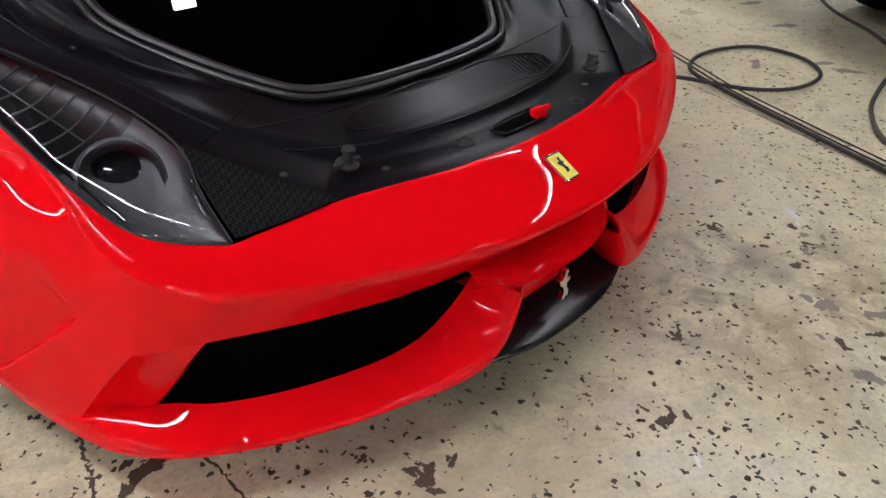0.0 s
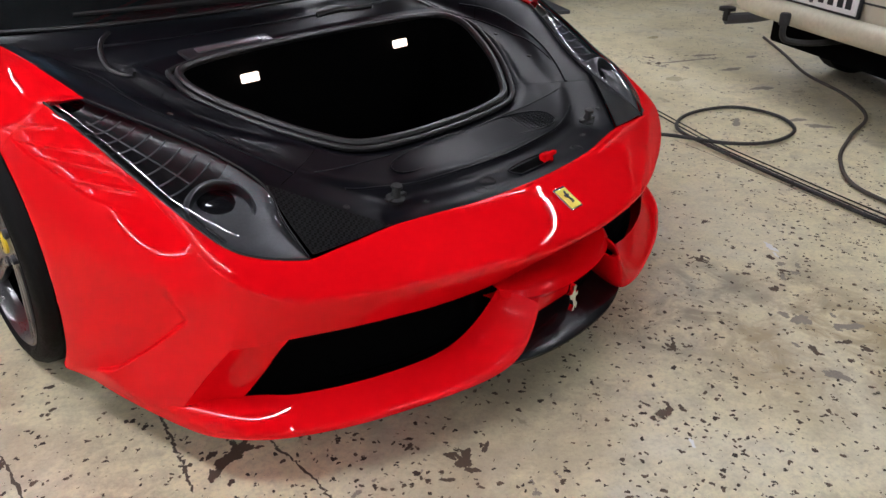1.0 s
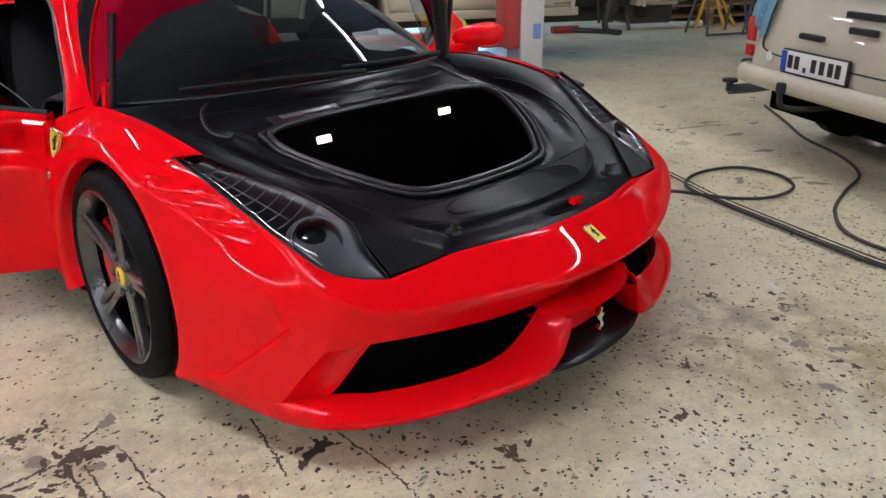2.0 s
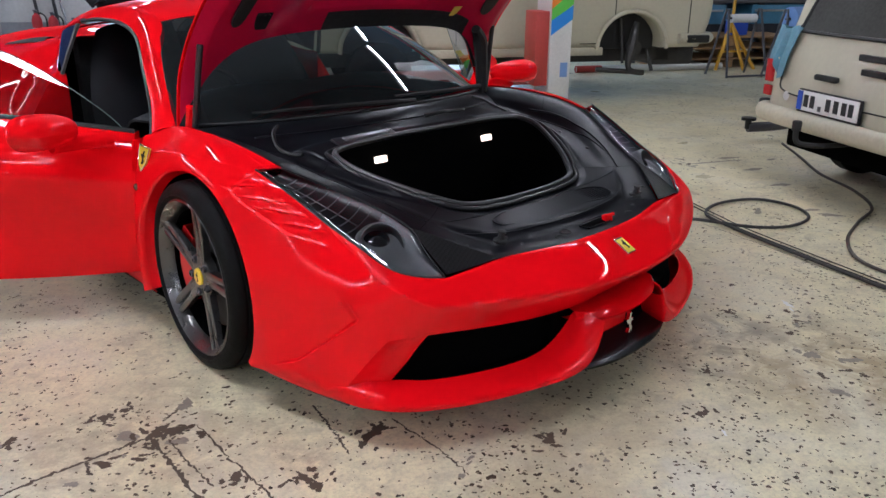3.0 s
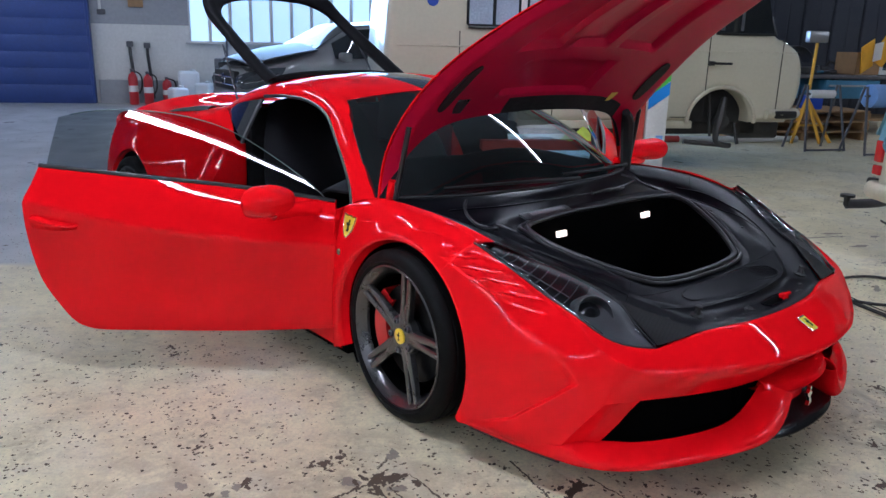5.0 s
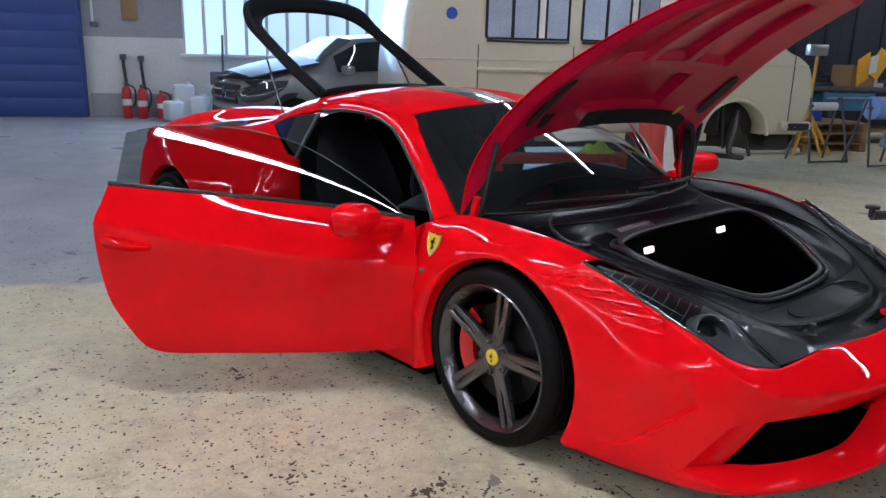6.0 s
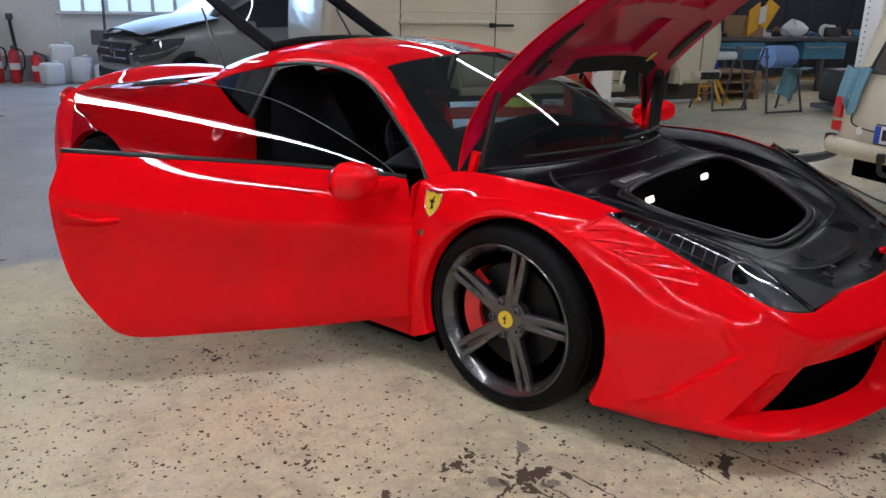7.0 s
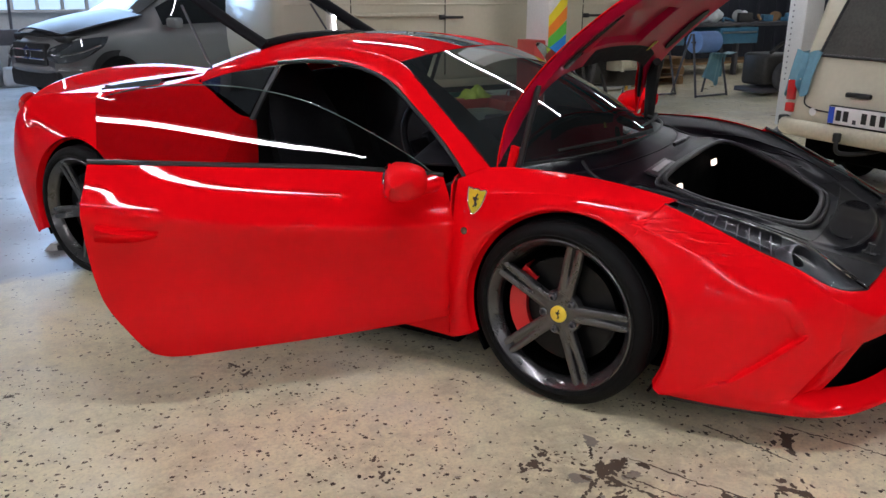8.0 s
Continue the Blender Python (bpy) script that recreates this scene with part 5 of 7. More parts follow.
for v, u, mt, lb in ((0.62, 0.36, YELLOW_PAPER, "small yellow warning sticker"), (-0.68, 0.36, SATIN_BLACK, "black warning sticker")):
    p, n = hood_at(u, abs(v))
    p2, _ = hood_at(u + 0.05, abs(v))
    t = (p2 - p) / np.linalg.norm(p2 - p)
    sx = math.copysign(1, v)
    k = 1.0 if v > 0 else 1.5
    bm = bmesh.new()
    q = [p + t * a + np.array([b, 0, 0]) - n * 0.042 for a, b in ((-0.028 * k, -0.035 * k), (-0.028 * k, 0.035 * k), (0.028 * k, 0.035 * k), (0.028 * k, -0.035 * k))]
    bm.faces.new([bm.verts.new((sx * x[0], x[1], x[2])) for x in q])
    part("sticker", bm, mt, hood, lb, thick=0.001)


# doors, built shut and swung open about their front edge
BELT = [(0.835, 0.445, 0.745), (0.842, 0.818, 0.80), (0.835, 1.238, 0.84), (0.805, 1.627, 0.872)]
D4 = [(0.918, 0.437, 0.42), (0.912, 0.818, 0.42), (0.905, 1.238, 0.43), (0.895, 1.632, 0.46)]
D5 = [(0.915, 0.437, 0.29), (0.91, 0.818, 0.28), (0.90, 1.238, 0.28), (0.892, 1.550, 0.30)]
D6 = [(0.90, 0.437, 0.225), (0.895, 0.818, 0.21), (0.885, 1.238, 0.208), (0.878, 1.43, 0.211), (0.875, 1.506, 0.236)]
# the shoulder leans out to a crease that drops towards the front, the flank below it stands upright
CREASE = [(0.922, 0.437, 0.595), (0.950, 0.818, 0.635), (0.950, 1.238, 0.690), (0.906, 1.655, 0.760)]
D2 = [(b[0] + (c[0] - b[0]) * f, (b[1] + c[1]) / 2, (b[2] + c[2]) / 2) for b, c, f in zip(BELT, CREASE, (0.64, 0.63, 0.55, 0.46))]
NEAR = [tuple(c[i] + (b[i] - c[i]) * 0.13 for i in range(3)) for b, c in zip(BELT, CREASE)]
D3 = [(c[0] + 0.004, c[1] + 0.004, c[2] - 0.028) for c in CREASE]
skin = loft([BELT, D2, NEAR, CREASE, D3, D4, D5, D6], 88, 30)
GL_TOP = [(0.825, 0.47, 0.748), (0.782, 0.545, 0.815), (0.729, 0.71, 0.922), (0.675, 0.90, 1.02), (0.642, 1.10, 1.072), (0.635, 1.30, 1.09), (0.641, 1.46, 1.083), (0.659, 1.585, 1.06)]
GL_LOW = [(0.830, 0.47, 0.74), (0.834, 0.62, 0.765), (0.835, 0.80, 0.79), (0.831, 1.0, 0.81), (0.825, 1.2, 0.825), (0.812, 1.42, 0.85), (0.80, 1.52, 0.86), (0.79, 1.60, 0.866)]
for s in (-1, 1):
    swing = Matrix.Translation((s * 0.890, 0.424, 0)) @ Matrix.Rotation(radians(-s * 52), 4, "Z") @ Matrix.Translation((-s * 0.90, -0.43, 0))
    door = part("door", moved(one(skin, s), swing), RED, car, "red door, wide open, with a frameless window", thick=0.006)
    jamb = np.array([[(0.918 - 0.02 * max(0, (z - 0.45) / 0.3) ** 2, 0.424, z), (0.88, 0.43, z), (0.80, 0.47, z), (0.70, 0.50, z)] for z in np.linspace(0.16, 0.735, 12)])
    part("door_jamb", one(jamb, s), RED, car, thick=0.004)
    inner = [[(x - 0.015 - dx, y, z) for x, y, z in row] for row, dx in ((BELT, 0.05), (D2, 0.10), (D3, 0.13), (D4, 0.12), (D5, 0.10), (D6, 0.04))]
    part("door_lining", moved(one(loft(inner, 20, 16), s), swing), LEATHER, door, "black leather door lining", thick=0.01)
    for k in (0, -1):
        part("door_edge", moved(one(loft([[row[k] for row in (BELT, D2, D3, D4, D5, D6)], [row[k] for row in inner]], 20, 4), s), swing), RED, door, thick=0.003)
    part("belt_strip", moved(tube([(s * (x - 0.008), y, z + 0.006) for x, y, z in BELT], 0.011, 30, 8), swing), RUBBER, door)
    lo, hi = cr(GL_LOW, 24), cr(GL_TOP, 24)
    both_lines = np.concatenate([lo, hi])

    def terms(q):
        y, z = q[:, 1] - 1.0, q[:, 2] - 0.8
        return np.stack([np.ones_like(y), y, z, z * z], 1)

    fit = np.linalg.lstsq(terms(both_lines), both_lines[:, 0], rcond=None)[0]
    lo[:, 0], hi[:, 0] = terms(lo) @ fit, terms(hi) @ fit
    part("door_glass", moved(one(np.array([cr([p, (p + q) / 2 + np.array([0.005, 0, 0.0]) * min(1, np.linalg.norm(q - p) / 0.2), q], 10) for p, q in zip(lo, hi)]), s), swing), TINT, door, "lightly tinted frameless door glass")
    part("glass_edge", moved(tube([(s * q[0], q[1], q[2]) for q in hi[::2]], 0.0022, 50, 6), swing), GLASS_EDGE, door, "polished glass edge")
    # handle scoop and blade
    part("handle", moved(merged(one(loft([[(0.926, 1.43, 0.668), (0.922, 1.52, 0.678), (0.905, 1.62, 0.704)], [(0.942, 1.45, 0.664), (0.964, 1.53, 0.672), (0.944, 1.625, 0.694)], [(0.924, 1.445, 0.650), (0.924, 1.53, 0.644), (0.907, 1.63, 0.650)]], 14, 8), s)), swing), RED, door, thick=0.006)
    # mirror: stalk, shell and glass
    sm = swing @ pose(s * 1.060, 0.695, 0.803, 0, 0, s * 24) @ Matrix.Scale(1.08, 4)
    shell = []
    for a in np.linspace(0, 2 * math.pi, 33):
        ca, sa = math.cos(a), math.sin(a)
        row = []
        for b in np.linspace(0.0, 1.0, 22):
            w = max(0.0, 1 - abs(2 * b - 1) ** 3.2) ** 0.5
            yy = -0.105 * ca if ca > 0 else -0.03 * ca
            row.append((s * (0.25 * (b - 0.5)), yy * w * (0.8 + 0.2 * b), 0.060 * math.copysign(abs(sa) ** 0.65, sa) * w * (0.75 + 0.3 * b) + 0.012 * (b - 0.5)))
        shell.append(row)
    mir = part("mirror", moved(one(np.array(shell)), sm), RED, door, "red mirror housing")
    part("mirror_stalk", moved(tube([(s * -0.20, -0.10, -0.055), (s * -0.12, -0.06, -0.05), (s * -0.02, -0.02, -0.045)], [0.03, 0.026, 0.03], 14, 10), sm), RED, mir)
    part("mirror_glass", moved(lathe([(0, 0), (0.002, 0.05), (-0.004, 0.054)], 24, "z"), sm @ pose(0, 0.029, 0.0, -90, 0, 0) @ Matrix.Diagonal((1.9, 0.9, 1, 1))), MIRROR, mir, "mirror glass")

# shield badges, side lamps, nose badge, horse emblem as plain shapes
SH = [(-0.5, 0.62), (-0.2, 0.57), (0.0, 0.62), (0.2, 0.57), (0.5, 0.62), (0.47, 0.2), (0.36, -0.25), (0.18, -0.55), (0, -0.72), (-0.18, -0.55), (-0.36, -0.25), (-0.47, 0.2)]
HORSE = [(-0.1, -0.42), (0.0, -0.25), (-0.05, -0.05), (-0.2, 0.05), (-0.25, 0.2), (-0.1, 0.18), (0.0, 0.28), (0.02, 0.42), (0.12, 0.46), (0.16, 0.36), (0.1, 0.3), (0.12, 0.16), (0.26, 0.18), (0.22, 0.08), (0.1, 0.04), (0.1, -0.1), (0.2, -0.22), (0.14, -0.4), (0.06, -0.3), (0.0, -0.42)]


def plate_of(pts, w, h, d, m):
    return extrude_outline([(x * w, z * h) for x, z in pts], d, m)


for s in (-1, 1):
    m = pose(s * 0.909, 0.322, 0.69, -14, 0, s * 90 - s * 2) @ pose(0, 0, 0, 0, -s * 6, 0)
    sh = part("shield_badge", plate_of(SH, 0.070, 0.068, 0.006, m), YELLOW, car, "yellow enamel shield badge", smooth=False)
    part("shield_edge", tube([tuple(m @ Vector((x * 0.070, -0.001, z * 0.068))) for x, z in SH], 0.0025, 60, 6, True), CHROME, sh)
    part("badge_figure", plate_of(HORSE, 0.048, 0.056, 0.003, m @ pose(0, -0.003, 0)), BLACK, sh, smooth=False)
    part("side_repeater", moved(lathe([(-0.004, 0.014), (0.004, 0.013), (0.008, 0.008), (0.009, 0)], 16, "x"), pose(s * 0.934, 0.352, 0.58, 0, 0, 0 if s > 0 else 180)), SMOKE, car, "small smoked side lamp")
m = pose(-0.012, -1.118, 0.506, -62, 0, 0)
nb = part("nose_badge", moved(bev_box((-0.022, -0.003, -0.034), (0.022, 0.003, 0.034), 0.002), m), CHROME, car)
part("badge_field", moved(bev_box((-0.019, -0.005, -0.031), (0.019, 0.0, 0.028), 0.001, 1), m), YELLOW, nb, "yellow enamel field")
part("badge_figure", plate_of(HORSE, 0.03, 0.042, 0.003, m @ pose(0, -0.0075, 0)), BLACK, nb, smooth=False)
part("grille_emblem", plate_of(HORSE, 0.072, 0.078, 0.012, pose(-0.02, -1.168, 0.255, -4, 0, 0)), CHROME, bumper, "polished chrome emblem", smooth=False)

# wheels
def build_wheel():
    w = part("wheel", lathe([(0.062, 0.272), (0.076, 0.280), (0.084, 0.284), (0.087, 0.278), (0.081, 0.272), (0.073, 0.266), (0.064, 0.258), (0.05, 0.250), (0.01, 0.246), (-0.10, 0.242), (-0.12, 0.26), (-0.11, 0.262)], 72, "x"), RIM_MAT, car, "dark grey five-spoke alloy wheel with a worn tyre")
    part("tyre", lathe([(-0.10, 0.255), (-0.125, 0.275), (-0.13, 0.30), (-0.12, 0.330), (-0.10, 0.341), (-0.05, 0.3440), (-0.048, 0.338), (-0.042, 0.338), (-0.04, 0.3442), (-0.004, 0.3445), (-0.003, 0.338), (0.003, 0.338), (0.004, 0.3445), (0.04, 0.3440), (0.042, 0.338), (0.048, 0.338), (0.05, 0.3430), (0.068, 0.340), (0.083, 0.329), (0.091, 0.309), (0.090, 0.300), (0.092, 0.297), (0.089, 0.292), (0.08, 0.28), (0.066, 0.26)], 96, "x"), TYRE, w, "black low-profile tyre")
    for k in range(5):
        a = radians(78 + 72 * k)
        sp = []
        for off in (-1, 1):
            g = []
            for t in np.linspace(0, 1, 9):
                rr = 0.045 + 0.225 * t
                c = off * (0.0150 + 0.0045 * max(0.0, min(1.0, (t - 0.3) / 0.4)))
                hw = 0.0150 - 0.0035 * t
                x = 0.054 + 0.020 * t ** 1.5
                dp = 0.030 - 0.008 * t
                g.append([(x - dp, rr, c - hw), (x - 0.004, rr, c - hw), (x, rr, c - hw * 0.55), (x, rr, c + hw * 0.55), (x - 0.004, rr, c + hw), (x - dp, rr, c + hw), (x - dp, rr, c - hw)])
            sp.append(one(np.array(g)))
        web = [[(0.053 + 0.020 * t ** 1.5 - 0.024 * min(1, max(0, (t - 0.36) / 0.2)), 0.045 + 0.225 * t, z * (0.014 + 0.01 * t)) for z in (-1, 0, 1)] for t in np.linspace(0, 1, 14)]
        sp.append(one(np.array(web)))
        part("spoke", moved(merged(*sp), Matrix.Rotation(a, 4, "X")), RIM_MAT, w)
        part("bolt", moved(lathe([(0.04, 0.014), (0.062, 0.014), (0.064, 0.011), (0.064, 0.007), (0.056, 0.006), (0.056, 0)], 12, "x"), Matrix.Rotation(a + radians(36), 4, "X") @ Matrix.Translation((0, 0.062, 0))), STEEL, w)
    part("hub", lathe([(0.02, 0.085), (0.048, 0.082), (0.054, 0.06), (0.056, 0.04), (0.056, 0.0)], 40, "x"), RIM_MAT, w)
    cap = part("hub_cap", lathe([(0.05, 0.031), (0.062, 0.031), (0.064, 0.028), (0.065, 0.0)], 32, "x"), YELLOW, w, "yellow hub cap")
    part("brake_disc", lathe([(-0.02, 0.08), (-0.02, 0.195), (0.004, 0.195), (0.004, 0.08), (0.02, 0.07), (0.02, 0)], 60, "x"), DISC, w, "drilled grey brake disc")
    # added near-black cup: the barrel's inner shade put into its colour
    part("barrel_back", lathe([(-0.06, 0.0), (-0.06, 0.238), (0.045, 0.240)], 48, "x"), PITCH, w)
    return w


fw = build_wheel()
fig = plate_of(HORSE, 0.035, 0.042, 0.002, pose(0.0655, 0, 0, 0, 0, 90))
part("cap_figure", fig, BLACK, fw, smooth=False)
SLIM = Matrix.Diagonal((1, 0.970, 0.970, 1))
fw.matrix_basis = pose(-0.853, -0.018, 0.330, 0, 0, 176) @ SLIM
for x, y, z, rz in ((0.85, -0.018, 0.330, -4), (-0.865, 2.57, 0.3335, 180), (0.865, 2.57, 0.3335, 0)):
    w = fw.copy()
    scene.collection.objects.link(w)
    w.parent, w.matrix_basis = car, pose(x, y, z, 40, 0, rz) @ SLIM
    for ch in fw.children:
        k = ch.copy()
        scene.collection.objects.link(k)
        k.parent = w
for s in (-1, 1):
    g = np.array([[(s * x, -0.018 + (0.208 if i else 0.150) * math.cos(t), 0.328 + (0.208 if i else 0.150) * math.sin(t)) for i, x in ((0, 0.80), (0, 0.865), (1, 0.872), (1, 0.80))] for t in np.linspace(radians(-44), radians(44), 14)])
    part("brake_caliper", one(g), CALIPER, car, "red brake caliper", thick=0.006)

# cabin
part("cabin_floor", bev_box((-0.78, 0.35, 0.14), (0.78, 1.95, 0.22), 0.02), CABIN, car)
part("firewall", bev_box((-0.76, 0.36, 0.2), (0.76, 0.42, 0.74), 0.02), CABIN, car)
part("bulkhead", bev_box((-0.56, 1.78, 0.2), (0.56, 1.86, 1.0), 0.03), CABIN, car)
dash = loft([[(0, 0.12, 0.79), (0.4, 0.2, 0.785), (0.74, 0.38, 0.765)], [(0, 0.45, 0.84), (0.4, 0.5, 0.835), (0.78, 0.55, 0.77)], [(0, 0.72, 0.82), (0.4, 0.74, 0.82), (0.79, 0.7, 0.74)], [(0, 0.78, 0.60), (0.4, 0.78, 0.58), (0.79, 0.75, 0.55)]], 14, 16)
part("dashboard", both(dash), LEATHER, car, "black leather dashboard", thick=0.01)
for s in (-1, 1):
    part("seat_base", moved(bev_box((-0.22, -0.25, -0.08), (0.22, 0.25, 0.08), 0.05, 4), pose(s * 0.36, 1.18, 0.36, 8, 0, 0)), LEATHER, car, "black leather seat base")
    back = loft([[(-0.23, 0, 0), (-0.25, 0.02, 0.3), (-0.2, 0.04, 0.52), (-0.11, 0.05, 0.72)], [(-0.12, -0.03, 0), (-0.12, -0.02, 0.3), (-0.1, 0.0, 0.55), (-0.06, 0.02, 0.75)], [(0.12, -0.03, 0), (0.12, -0.02, 0.3), (0.1, 0.0, 0.55), (0.06, 0.02, 0.75)], [(0.23, 0, 0), (0.25, 0.02, 0.3), (0.2, 0.04, 0.52), (0.11, 0.05, 0.72)]], 16, 14)
    part("seat_back", moved(one(back), pose(s * 0.36, 1.42, 0.34, -18, 0, 0)), LEATHER, car, "black leather bucket seat back", thick=0.08)
part("steering_wheel", moved(merged(tube([(0.18 * math.cos(t), 0, 0.17 * math.sin(t)) for t in np.linspace(0, 2 * math.pi, 17)[:-1]], 0.016, 48, 8, True), bev_box((-0.16, -0.02, -0.03), (0.16, 0.01, 0.03), 0.01), bev_box((-0.05, -0.03, -0.13), (0.05, 0.01, 0.05), 0.015)), pose(-0.36, 0.86, 0.76, -22, 0, 0)), LEATHER, car, "black leather steering wheel")


# the body is a little wider on the side away from the open door's gap than its nose line gives
def widen(x, y):
    r = min(1.0, max(0.0, (y + 0.9) / 1.0))
    r = r * r * (3 - 2 * r)
    return 0.05 * min(1.2, max(0.0, x / 0.75)) * (1 - r) + 0.06 * min(1.15, max(0.0, (1 + x / 0.75) / 2)) * r


for ob in car.children_recursive:
    if ob.type == "MESH" and ob.name.split(".")[0] != "wheel" and (ob.parent is None or ob.parent.name.split(".")[0] != "wheel"):
        for v in ob.data.vertices:
            v.co.x += widen(v.co.x, v.co.y)


# ---- other vehicles ----
def side_shell(outline, halfw, round_=0.06, seg=3):
    """A closed body from a side outline (x, z), rounded at its edges."""
    bm = extrude_outline(outline, 2 * halfw, pose(0, -halfw, 0))
    es = [e for e in bm.edges if abs(e.verts[0].co.y - e.verts[1].co.y) < 1e-5]
    bmesh.ops.bevel(bm, geom=es, offset=round_, segments=seg, affect="EDGES", profile=0.5)
    return bm


# cream van on the lift: x runs to its front, its near side faces the red car
van = thing("van", ROOM @ pose(4.25, 5.45, 0.20), "cream panel van without front wheels, raised on a lift", "van")
vo = cr([(-4.45, 0, 0.36), (-4.52, 0, 0.7), (-4.50, 0, 1.2), (-4.42, 0, 1.75), (-4.2, 0, 1.93), (-3.0, 0, 1.98), (-1.6, 0, 1.98), (-0.85, 0, 1.94), (-0.62, 0, 1.80), (-0.47, 0, 1.52), (-0.37, 0, 1.27), (-0.2, 0, 1.19), (-0.06, 0, 1.08), (0.0, 0, 0.86), (-0.02, 0, 0.62), (-0.12, 0, 0.36)], 60)
front = [(p[0], p[2]) for p in vo]
arch = [(-0.92 + 0.37 * math.cos(t), 0.36 + 0.36 * math.sin(t)) for t in np.linspace(0, math.pi, 16)]
arch2 = [(-3.55 + 0.38 * math.cos(t), 0.36 + 0.34 * math.sin(t)) for t in np.linspace(0, math.pi, 16)]
part("body", side_shell(front + arch + arch2, 0.93, 0.09, 4), CREAM, van)
for k, (xc) in enumerate((-0.92, -3.55)):
    ring = [(xc + 0.39 * math.cos(t), -0.935, 0.36 + 0.375 * math.sin(t)) for t in np.linspace(0, math.pi, 15)]
    part("arch_lip", tube(ring, 0.022, 40, 8), CREAM_DIRTY, van)
    part("arch_liner", bev_box((xc - 0.36, -0.7, 0.34), (xc + 0.36, 0.7, 0.70), 0.02), BLACK, van)
for x0, x1, z0, z1, nm in ((-1.10, -0.42, 1.28, 1.80, "door_window"), (-1.46, -1.17, 1.28, 1.80, "door_window"), (-2.74, -1.90, 1.28, 1.80, "side_window"), (-3.72, -2.86, 1.28, 1.80, "side_window")):
    sl = 0.15 if x1 > -0.5 else 0.0
    w = part(nm, extrude_outline([(x0 + 0.03, z0), (x1, z0), (x1 - sl, z1 - 0.03), (x1 - sl - 0.05, z1), (x0 + 0.03, z1), (x0, z1 - 0.03), (x0, z0 + 0.03)], 0.012, pose(0, -0.945, 0)), DARKGLASS, van, "side window", smooth=False)
    for a, b, mt in (((0.03, 0.30, CURTAIN), (0.34, 0.60, CURTAIN), (0.63, 0.70, WHITE), (0.73, 0.97, CURTAIN)) if nm == "side_window" else ((0.10, 0.16, STEEL), (0.42, 0.47, STEEL))):
        part("curtain", bev_box((x0 + (x1 - x0) * a, -0.9465, z0 + 0.03), (x0 + (x1 - x0) * b, -0.9455, z1 - 0.04), 0.0003, 1), mt, w)
    part("window_seal", tube([(x0 + 0.02, -0.942, z0), ((x0 + x1) / 2, -0.942, z0 - 0.004), (x1, -0.942, z0)], 0.016, 20, 6), RUBBER, w)
for x0 in (-1.13, -0.29, -2.80, -3.78):
    part("door_seam", bev_box((x0 - 0.005, -0.934, 0.42), (x0 + 0.005, -0.929, 1.24), 0.001, 1), BLACK, van)
part("seam_line", bev_box((-1.5, -0.934, 0.415), (-1.30, -0.929, 0.423), 0.001, 1), BLACK, van)
part("swage", bev_box((-4.4, -0.938, 1.09), (-0.12, -0.925, 1.105), 0.004), CREAM_DIRTY, van)
for x0 in (-0.98, -2.72):
    part("handle", merged(bev_box((x0 - 0.13, -0.985, 0.965), (x0 + 0.10, -0.965, 0.99), 0.008), bev_box((x0 - 0.15, -0.97, 0.955), (x0 - 0.09, -0.93, 1.0), 0.008)), BLACK, van, "black door handle")
part("slide_rail", bev_box((-3.80, -0.965, 0.985), (-2.88, -0.93, 1.02), 0.01), CREAM_DIRTY, van)
part("fuel_flap", moved(lathe([(0, 0), (0.006, 0.05), (0.0, 0.056)], 20, "y"), pose(-4.05, -0.93, 1.52, 180, 0, 0)), SIGN_BLUE, van)
part("reflector", bev_box((-4.12, -0.95, 0.74), (-3.95, -0.93, 0.80), 0.006), CARD, van)
part("bumper", merged(tube([(-0.42, -0.98, 0.46), (-0.22, -0.99, 0.46), (-0.03, -0.90, 0.46), (0.03, -0.5, 0.46), (0.03, 0.5, 0.46), (-0.03, 0.9, 0.46)], 0.055, 40, 10)), CREAM_DIRTY, van, "cream steel bumper")
part("bumper_pad", bev_box((-0.36, -1.05, 0.42), (-0.10, -1.02, 0.50), 0.02), RUBBER, van)
part("headlamp", moved(lathe([(0.0, 0.0), (0.02, 0.06), (0.015, 0.09), (-0.02, 0.10)], 24, "x"), pose(-0.02, -0.66, 0.74)), CHROME, van)
part("sill", bev_box((-3.15, -0.93, 0.30), (-1.24, -0.88, 0.38), 0.01), CREAM_DIRTY, van)
part("suspension", merged(tube([(-0.82, -0.80, 0.62), (-0.86, -0.82, 0.40), (-0.90, -0.85, 0.16), (-0.72, -0.82, 0.10)], [0.03, 0.055, 0.03, 0.03], 20, 8), tube([(-1.2, -0.7, 0.13), (-0.7, -0.82, 0.10)], 0.026, 8, 8), tube([(-0.98, -0.75, 0.66), (-0.95, -0.8, 0.2)], 0.016, 8, 8),
                          moved(lathe([(-0.05, 0.0), (-0.05, 0.075), (0.05, 0.075), (0.05, 0)], 24, "y"), pose(-0.84, -0.80, 0.36)), tube([(-0.62, -0.6, 0.5), (-0.55, -0.7, 0.1)], 0.02, 6, 8)), ENGINE, van, "black bare front suspension")
part("chassis", merged(bev_box((-4.2, -0.6, 0.2), (-0.3, -0.5, 0.34), 0.01), bev_box((-0.5, -0.6, 0.15), (0.0, 0.6, 0.36), 0.03)), ENGINE, van)
for s in (-0.45, 0.45):
    part("rear_wheel", moved(lathe([(-0.08, 0.18), (-0.09, 0.28), (-0.06, 0.33), (0.06, 0.33), (0.09, 0.28), (0.08, 0.18), (0.05, 0.0)], 36, "y"), pose(-3.55, s * 1.75, 0.13)), TYRE, van)
